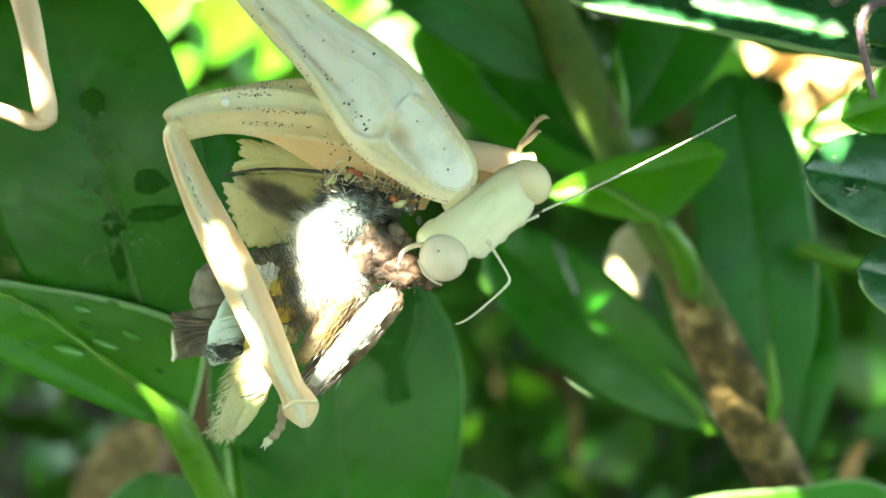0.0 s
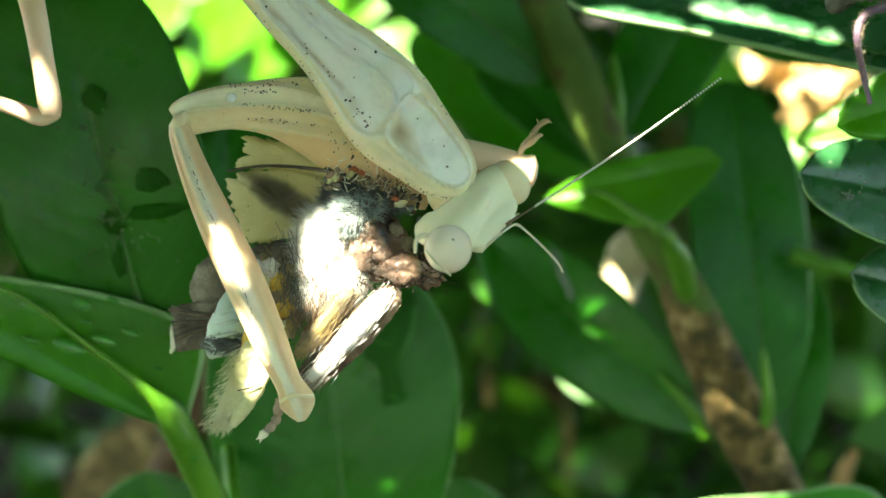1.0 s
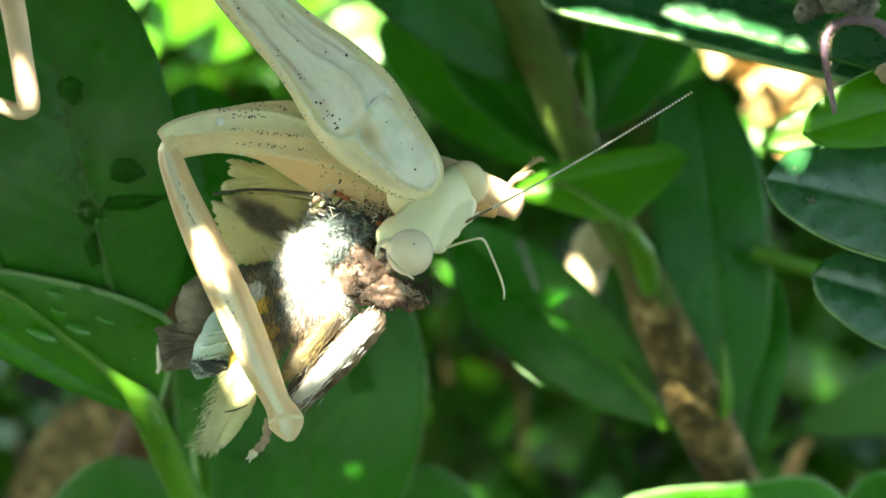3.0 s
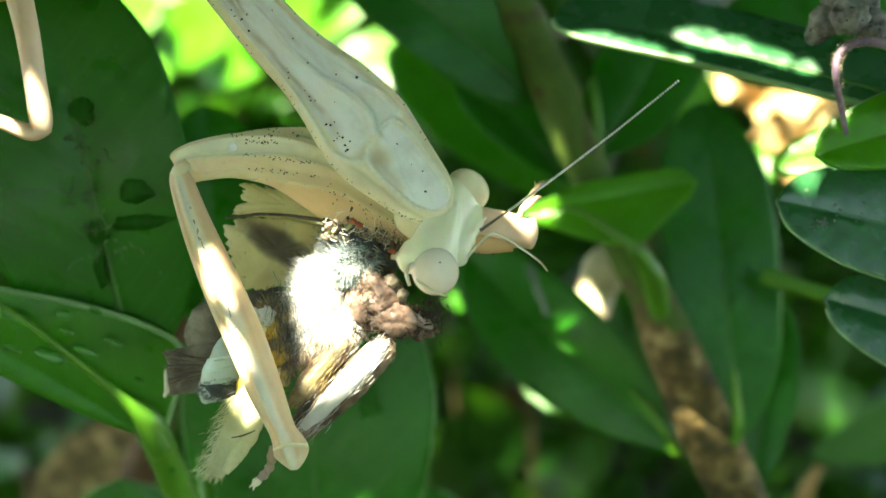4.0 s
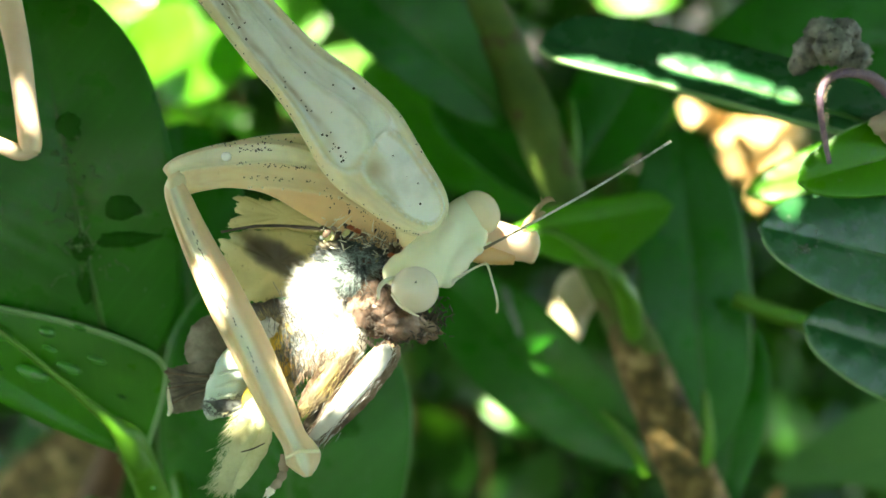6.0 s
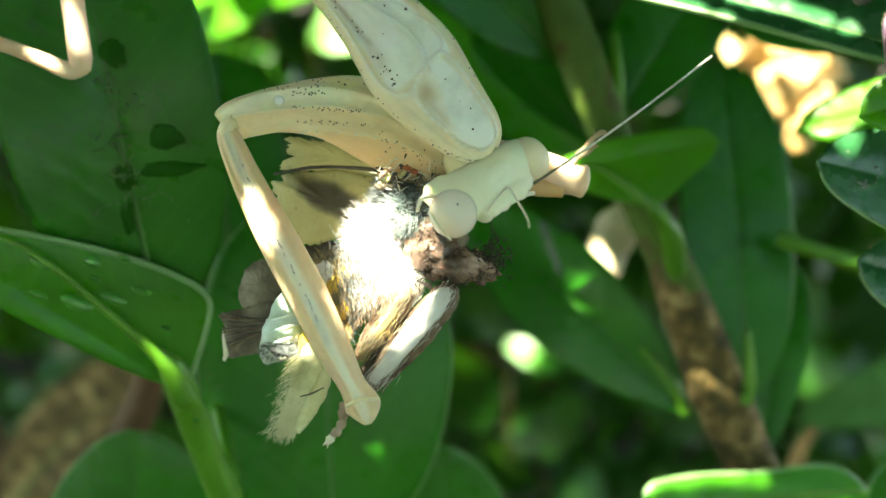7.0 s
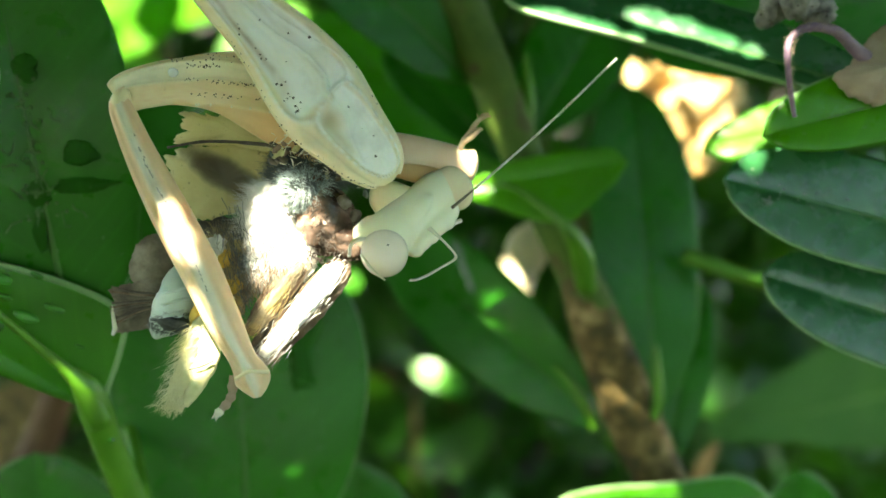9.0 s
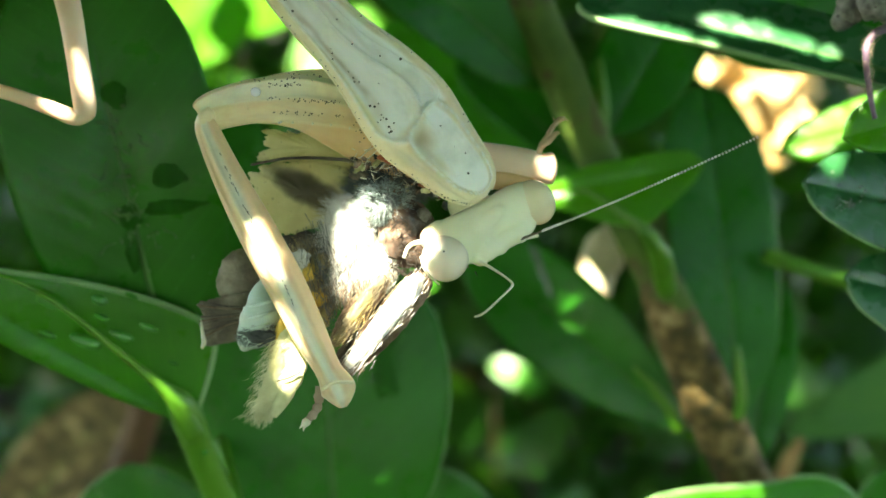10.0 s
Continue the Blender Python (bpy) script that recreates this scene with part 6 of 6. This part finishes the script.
    part("leg", loft([((6.08, 0.90, -14.18), 0.40), ((7.30, 0.80, -12.76), 0.85), ((9.03, 0.80, -10.89), 0.68)], 18, 10, 0.6, 0.1), WING_DARK, o)
    for (pa, pb, mat, n, w, lab) in (((6.68, -0.50, -14.37), (10.87, -0.60, -9.80), FUZZ, 420, 0.30, "white leg hair"), ((6.82, 0.00, -14.77), (11.14, -0.10, -10.11), LEG_BROWN, 360, 0.17, "brown leg hair"), ((6.23, -0.30, -12.95), (8.94, -0.30, -9.76), FUZZ_GOLD, 320, 0.26, "golden leg hair")):
        p, q = Vector(pa), Vector(pb)
        hairs = []
        for _ in range(n):
            a = p.lerp(q, rng.random()) + Vector((rng.gauss(0, w), rng.uniform(-0.1, 0.3), rng.gauss(0, w)))
            hairs.append((a, a + (p - q).normalized() * rng.uniform(0.4, 0.9) + Vector((rng.gauss(0, .12), -0.1, rng.gauss(0, .12))), 0.012))
        tagged(part("leg_fur", spikes(hairs), mat, o, lab), kind="stuff")
    part("hind_leg", loft([((4.10, 0.80, -12.20), 0.70), ((3.85, 0.70, -13.00), 1.50), ((3.65, 0.50, -13.90), 1.75), ((3.25, 0.40, -14.90), 1.60), ((2.75, 0.40, -15.80), 1.45), ((2.38, 0.40, -16.50), 1.10), ((2.20, 0.40, -16.85), 0.70)], 36, 18, 0.35, 0.07), FUZZ_CREAM, o, "flat tufted cream hind leg")
    part("hind_leg", loft([((4.60, 0.40, -13.20), 0.45), ((4.15, 0.10, -14.50), 0.74), ((3.40, 0.00, -15.70), 0.78), ((2.80, 0.00, -16.65), 0.40)], 22, 10, 0.5, 0.12), FUZZ_CREAM, o)
    part("crack", loft([((4.30, -0.25, -14.45), 0.05), ((3.70, -0.35, -14.70), 0.08), ((3.10, -0.20, -14.85), 0.05)], 12, 6, 1.0, 0.3), BLACK, o)
    rng = random.Random(33)
    p, q = Vector((3.70, 0.20, -12.80)), Vector((2.28, 0.00, -16.65))
    hairs = []
    for _ in range(900):
        f = rng.random()
        a = p.lerp(q, f) + Vector((rng.gauss(-0.30, .3), rng.uniform(-0.3, 0.4), rng.gauss(0, .15)))
        hairs.append((a, a + Vector((rng.uniform(-0.6, -0.05), rng.uniform(-0.3, 0.1), rng.uniform(-0.5, -0.1))), 0.014))
    for _ in range(160):
        a = Vector((2.32, 0.00, -16.60)) + Vector((rng.uniform(-0.4, 0.5), rng.uniform(-0.2, 0.2), rng.gauss(0.1, .15)))
        hairs.append((a, a + Vector((rng.uniform(-0.35, 0.05), -0.05, rng.uniform(-0.55, -0.2))), 0.02))
    tagged(part("hind_leg_fur", spikes(hairs), FUZZ_CREAM, o, "stiff cream hair"), kind="stuff")
    return o


moth = build_moth()


# ---- movement ----
def motions():
    walk(mantis, [
    (0, pose(0.00088, 0.05648, 0.28777, -14.79, -0.01, -0.05)),
    (0.5, pose(0.00077, 0.05671, 0.28791, -14.83, 0.19, -0.12)),
    (1, pose(0.00082, 0.05679, 0.28784, -15.00, -0.00, 0.00)),
    (1.5, pose(0.00044, 0.05676, 0.28771, -14.64, 0.14, -0.28)),
    (2, pose(0.00055, 0.05679, 0.28782, -14.89, 0.13, 0.03)),
    (2.5, pose(0.00038, 0.05692, 0.28779, -15.08, -0.03, -0.10)),
    (4, pose(0.00040, 0.05681, 0.28764, -15.10, -0.44, 0.02)),
    (4.5, pose(0.00052, 0.05673, 0.28782, -15.00, -0.13, -0.08)),
    (5, pose(0.00017, 0.05680, 0.28773, -15.16, -0.48, -0.17)),
    (6.5, pose(0.00044, 0.05647, 0.28835, -14.79, -0.10, -0.33)),
    (7, pose(0.00027, 0.05655, 0.28838, -14.78, -0.16, -0.26)),
    (7.5, pose(0.00035, 0.05650, 0.28819, -14.76, -0.13, -0.31)),
    (8, pose(-0.00004, 0.05648, 0.28808, -14.71, -0.23, -0.26)),
    (8.5, pose(-0.00074, 0.05636, 0.28751, -14.35, -0.10, -1.08)),
    (9, pose(-0.00057, 0.05650, 0.28779, -14.52, 0.02, -0.66)),
    (9.5, pose(-0.00035, 0.05636, 0.28769, -14.68, 0.09, -0.42)),
    (10, pose(0.00004, 0.05645, 0.28781, -14.82, 0.06, -0.36)),
    ])
    walk(mantis_head, [
    (0, pose(0.00158, 0.00000, -0.00102, -7.9, -37.5, 15.6)),
    (0.5, pose(0.00130, 0.00000, -0.00109, -14.2, -37.6, 40.0)),
    (1, pose(0.00111, 0.00000, -0.00101, -14.6, -34.2, 44.8)),
    (1.5, pose(0.00119, 0.00000, -0.00112, -12.3, -33.7, 30.7)),
    (2, pose(0.00107, 0.00000, -0.00101, -12.8, -36.6, 31.1)),
    (2.5, pose(0.00083, 0.00000, -0.00115, -11.9, -34.3, 35.9)),
    (4, pose(0.00074, 0.00000, -0.00048, -29.0, -46.2, 60.1)),
    (4.5, pose(0.00122, 0.00000, -0.00109, -15.8, -43.6, 40.2)),
    (5, pose(0.00110, 0.00000, -0.00077, -15.7, -43.1, 29.4)),
    (6.5, pose(0.00101, 0.00000, -0.00105, -16.2, -41.9, 38.0)),
    (7, pose(0.00072, 0.00000, -0.00140, -11.7, -28.4, 35.5)),
    (7.5, pose(0.00090, 0.00000, -0.00138, -11.2, -30.7, 28.9)),
    (8, pose(0.00099, 0.00000, -0.00133, -12.0, -35.4, 28.1)),
    (8.5, pose(0.00149, 0.00000, -0.00143, 0.0, -35.3, 30.8)),
    (9, pose(0.00198, 0.00000, -0.00168, -13.5, -35.0, 35.6)),
    (9.5, pose(0.00156, 0.00000, -0.00137, -4.7, -24.4, 8.1)),
    (10, pose(0.00100, 0.00000, -0.00149, -5.9, -28.8, 16.5)),
    ])
    walk(mantis_antenna, [
    (0, pose(0.00028, -0.00040, -0.00101, 0.1, 47.9, -0.7)),
    (0.5, pose(0.00038, -0.00087, -0.00117, -13.9, 42.0, -25.5)),
    (1, pose(0.00012, -0.00079, -0.00120, -15.4, 35.5, -42.4)),
    (1.5, pose(0.00019, -0.00053, -0.00107, -9.9, 37.2, -46.9)),
    (2, pose(0.00019, -0.00059, -0.00107, -13.7, 44.3, -50.4)),
    (2.5, pose(0.00011, -0.00066, -0.00105, -14.0, 38.2, -54.6)),
    (4, pose(0.00008, -0.00100, -0.00117, -25.7, 46.8, -51.4)),
    (4.5, pose(0.00176, -0.00163, -0.00108, -18.7, 40.2, -41.9)),
    (5, pose(0.00103, -0.00103, -0.00172, -6.3, 50.1, -17.8)),
    (6.5, pose(0.00073, -0.00104, -0.00098, -10.0, 49.9, -11.1)),
    (7, pose(0.00115, -0.00128, -0.00090, -13.5, 30.0, -17.4)),
    (7.5, pose(0.00178, -0.00139, -0.00070, -13.4, 30.3, -4.0)),
    (8, pose(0.00166, -0.00142, -0.00129, -10.5, 34.2, -26.1)),
    (8.5, pose(0.00199, -0.00167, 0.00009, -29.1, 23.4, -18.4)),
    (9, pose(0.00098, -0.00117, -0.00044, -16.3, 29.6, -20.4)),
    (9.5, pose(0.00184, -0.00075, -0.00052, -5.1, 26.9, 4.4)),
    (10, pose(0.00012, -0.00045, -0.00113, -9.0, 37.6, -39.6)),
    ])
    walk(mantis_bent_antenna, [
    (0, pose(-0.00131, -0.00099, -0.00080, -173.6, 71.4, 174.4)),
    (0.5, pose(-0.00184, -0.00060, -0.00124, -73.4, 26.0, -78.0)),
    (1, pose(-0.00191, -0.00046, -0.00135, -29.2, 3.0, -54.2)),
    (1.5, pose(-0.00186, -0.00046, -0.00118, -4.7, 29.9, -30.6)),
    (2, pose(-0.00184, -0.00058, -0.00124, -10.6, 36.9, -34.3)),
    (2.5, pose(-0.00184, -0.00053, -0.00116, -56.5, 28.7, -69.8)),
    (4, pose(-0.00204, -0.00047, -0.00120, -19.3, 12.4, -44.7)),
    (4.5, pose(-0.00191, -0.00067, -0.00115, -81.1, 9.6, -75.6)),
    (5, pose(-0.00204, -0.00057, -0.00124, -63.7, 14.1, -65.1)),
    (6.5, pose(-0.00173, -0.00076, -0.00118, -68.1, 7.9, -71.2)),
    (7, pose(-0.00197, -0.00040, -0.00116, -48.0, -19.2, -72.6)),
    (7.5, pose(-0.00174, -0.00061, -0.00098, -52.9, -12.8, -68.1)),
    (8, pose(-0.00174, -0.00077, -0.00130, -78.9, 12.1, -72.4)),
    (8.5, pose(-0.00196, -0.00036, -0.00026, -81.5, -0.1, -78.3)),
    (9, pose(-0.00081, -0.00108, -0.00052, -130.5, 41.5, -123.6)),
    (9.5, pose(-0.00214, -0.00077, -0.00119, -95.6, 35.6, -69.0)),
    (10, pose(-0.00195, -0.00074, -0.00112, -106.6, 45.9, -87.3)),
    ])
    walk(mantis_leg, [
    (0, pose(-0.01439, 0.00000, 0.00475, 0.0, -1.0, 0.0)),
    (0.5, pose(-0.01432, 0.00000, 0.00481, 0.0, -0.5, 0.0)),
    (1, pose(-0.01423, 0.00000, 0.00480, 0.0, -0.0, 0.0)),
    (1.5, pose(-0.01400, 0.00000, 0.00449, 0.0, -2.3, 0.0)),
    (2, pose(-0.01393, 0.00000, 0.00435, 0.0, -0.4, 0.0)),
    (2.5, pose(-0.01360, 0.00000, 0.00367, 0.0, -1.2, 0.0)),
    (4, pose(-0.01320, 0.00000, 0.00344, 0.0, 0.6, 0.0)),
    (4.5, pose(-0.01352, 0.00000, 0.00370, 0.0, -1.1, 0.0)),
    (5, pose(-0.01303, 0.00000, 0.00344, 0.0, 0.0, 0.0)),
    (6.5, pose(-0.01328, 0.00000, 0.00276, 0.0, -5.0, 0.0)),
    (7, pose(-0.01293, 0.00000, 0.00207, 0.0, -4.9, 0.0)),
    (7.5, pose(-0.01334, 0.00000, 0.00271, 0.0, -3.4, 0.0)),
    (8, pose(-0.01311, 0.00000, 0.00364, 0.0, -2.9, 0.0)),
    (8.5, pose(-0.01357, 0.00000, 0.00481, 0.0, -3.9, 0.0)),
    (9, pose(-0.01347, 0.00000, 0.00471, 0.0, -4.2, 0.0)),
    (9.5, pose(-0.01386, 0.00000, 0.00514, 0.0, -3.4, 0.0)),
    (10, pose(-0.01415, 0.00000, 0.00502, 0.0, -3.7, 0.0)),
    ])
    walk(mantis_far_leg, [
    (0, pose(0.00349, 0.00000, 0.00124, 0.0, -2.4, 0.0)),
    (0.5, pose(0.00356, 0.00000, 0.00117, 0.0, -1.5, 0.0)),
    (1, pose(0.00361, 0.00000, 0.00105, 0.0, -0.0, 0.0)),
    (1.5, pose(0.00401, 0.00000, 0.00093, 0.0, 1.2, 0.0)),
    (2, pose(0.00383, 0.00000, 0.00018, 0.0, 10.2, 0.0)),
    (2.5, pose(0.00430, 0.00000, -0.00026, 0.0, 13.7, 0.0)),
    (4, pose(0.00494, 0.00000, -0.00092, 0.0, -4.0, 0.0)),
    (4.5, pose(0.00495, 0.00000, -0.00082, 0.0, -4.9, 0.0)),
    (5, pose(0.00517, 0.00000, -0.00142, 0.0, 0.9, 0.0)),
    (6.5, pose(0.00557, 0.00000, -0.00072, 0.0, -1.0, 0.0)),
    (7, pose(0.00542, 0.00000, -0.00117, 0.0, 2.0, 0.0)),
    (7.5, pose(0.00531, 0.00000, -0.00120, 0.0, -6.0, 0.0)),
    (8, pose(0.00552, 0.00000, -0.00050, 0.0, -5.6, 0.0)),
    (8.5, pose(0.00469, 0.00000, 0.00093, 0.0, -4.1, 0.0)),
    (9, pose(0.00463, 0.00000, 0.00106, 0.0, -4.0, 0.0)),
    (9.5, pose(0.00425, 0.00000, 0.00160, 0.0, -3.9, 0.0)),
    (10, pose(0.00407, 0.00000, 0.00154, 0.0, -6.0, 0.0)),
    ])
    walk(mantis_mid_leg, [
    (0, pose(-0.01988, -0.00300, 0.00333, 0.0, 0.0, 0.0)),
    (0.5, pose(-0.01979, -0.00300, 0.00314, 0.0, 0.0, 0.0)),
    (1, pose(-0.01992, -0.00300, 0.00321, 0.0, 0.0, 0.0)),
    (1.5, pose(-0.01985, -0.00300, 0.00325, 0.0, 0.0, 0.0)),
    (2, pose(-0.01978, -0.00300, 0.00329, 0.0, 0.0, 0.0)),
    (2.5, pose(-0.01971, -0.00300, 0.00333, 0.0, 0.0, 0.0)),
    (4, pose(-0.01951, -0.00300, 0.00344, 0.0, 0.0, 0.0)),
    (4.5, pose(-0.01958, -0.00300, 0.00327, 0.0, 0.0, 0.0)),
    (5, pose(-0.01961, -0.00300, 0.00309, 0.0, 0.0, 0.0)),
    (6.5, pose(-0.01969, -0.00300, 0.00256, 0.0, 0.0, 0.0)),
    (7, pose(-0.01947, -0.00300, 0.00272, 0.0, 0.0, 0.0)),
    (7.5, pose(-0.01953, -0.00300, 0.00271, 0.0, 0.0, 0.0)),
    (8, pose(-0.01912, -0.00300, 0.00276, 0.0, 0.0, 0.0)),
    (8.5, pose(-0.01910, -0.00300, 0.00288, 0.0, 0.0, 0.0)),
    (9, pose(-0.01908, -0.00300, 0.00300, 0.0, 0.0, 0.0)),
    (9.5, pose(-0.01906, -0.00300, 0.00311, 0.0, 0.0, 0.0)),
    (10, pose(-0.01954, -0.00300, 0.00319, 0.0, 0.0, 0.0)),
    ])
    walk(moth, [
    (0, pose(-0.01351, 0.05771, 0.29238, -14.79, -0.97, 0.21)),
    (0.5, pose(-0.01354, 0.05798, 0.29261, -14.82, -0.34, 0.02)),
    (1, pose(-0.01340, 0.05803, 0.29248, -15.00, -0.00, 0.00)),
    (1.5, pose(-0.01355, 0.05796, 0.29209, -14.65, -2.12, 0.30)),
    (2, pose(-0.01337, 0.05790, 0.29205, -14.89, -0.21, 0.12)),
    (2.5, pose(-0.01321, 0.05789, 0.29134, -15.08, -1.23, 0.22)),
    (4, pose(-0.01282, 0.05770, 0.29085, -15.10, 0.15, -0.15)),
    (4.5, pose(-0.01301, 0.05770, 0.29137, -15.00, -1.16, 0.20)),
    (5, pose(-0.01288, 0.05774, 0.29094, -15.16, -0.47, -0.17)),
    (6.5, pose(-0.01284, 0.05725, 0.29099, -14.85, -4.92, 0.95)),
    (7, pose(-0.01267, 0.05714, 0.29034, -14.83, -4.92, 0.99)),
    (7.5, pose(-0.01298, 0.05727, 0.29079, -14.80, -3.42, 0.55)),
    (8, pose(-0.01316, 0.05748, 0.29154, -14.74, -3.09, 0.48)),
    (8.5, pose(-0.01429, 0.05780, 0.29214, -14.38, -3.85, -0.13)),
    (9, pose(-0.01403, 0.05783, 0.29236, -14.56, -4.04, 0.39)),
    (9.5, pose(-0.01419, 0.05777, 0.29268, -14.69, -3.18, 0.43)),
    (10, pose(-0.01409, 0.05783, 0.29267, -14.85, -3.54, 0.59)),
    ])


motions()
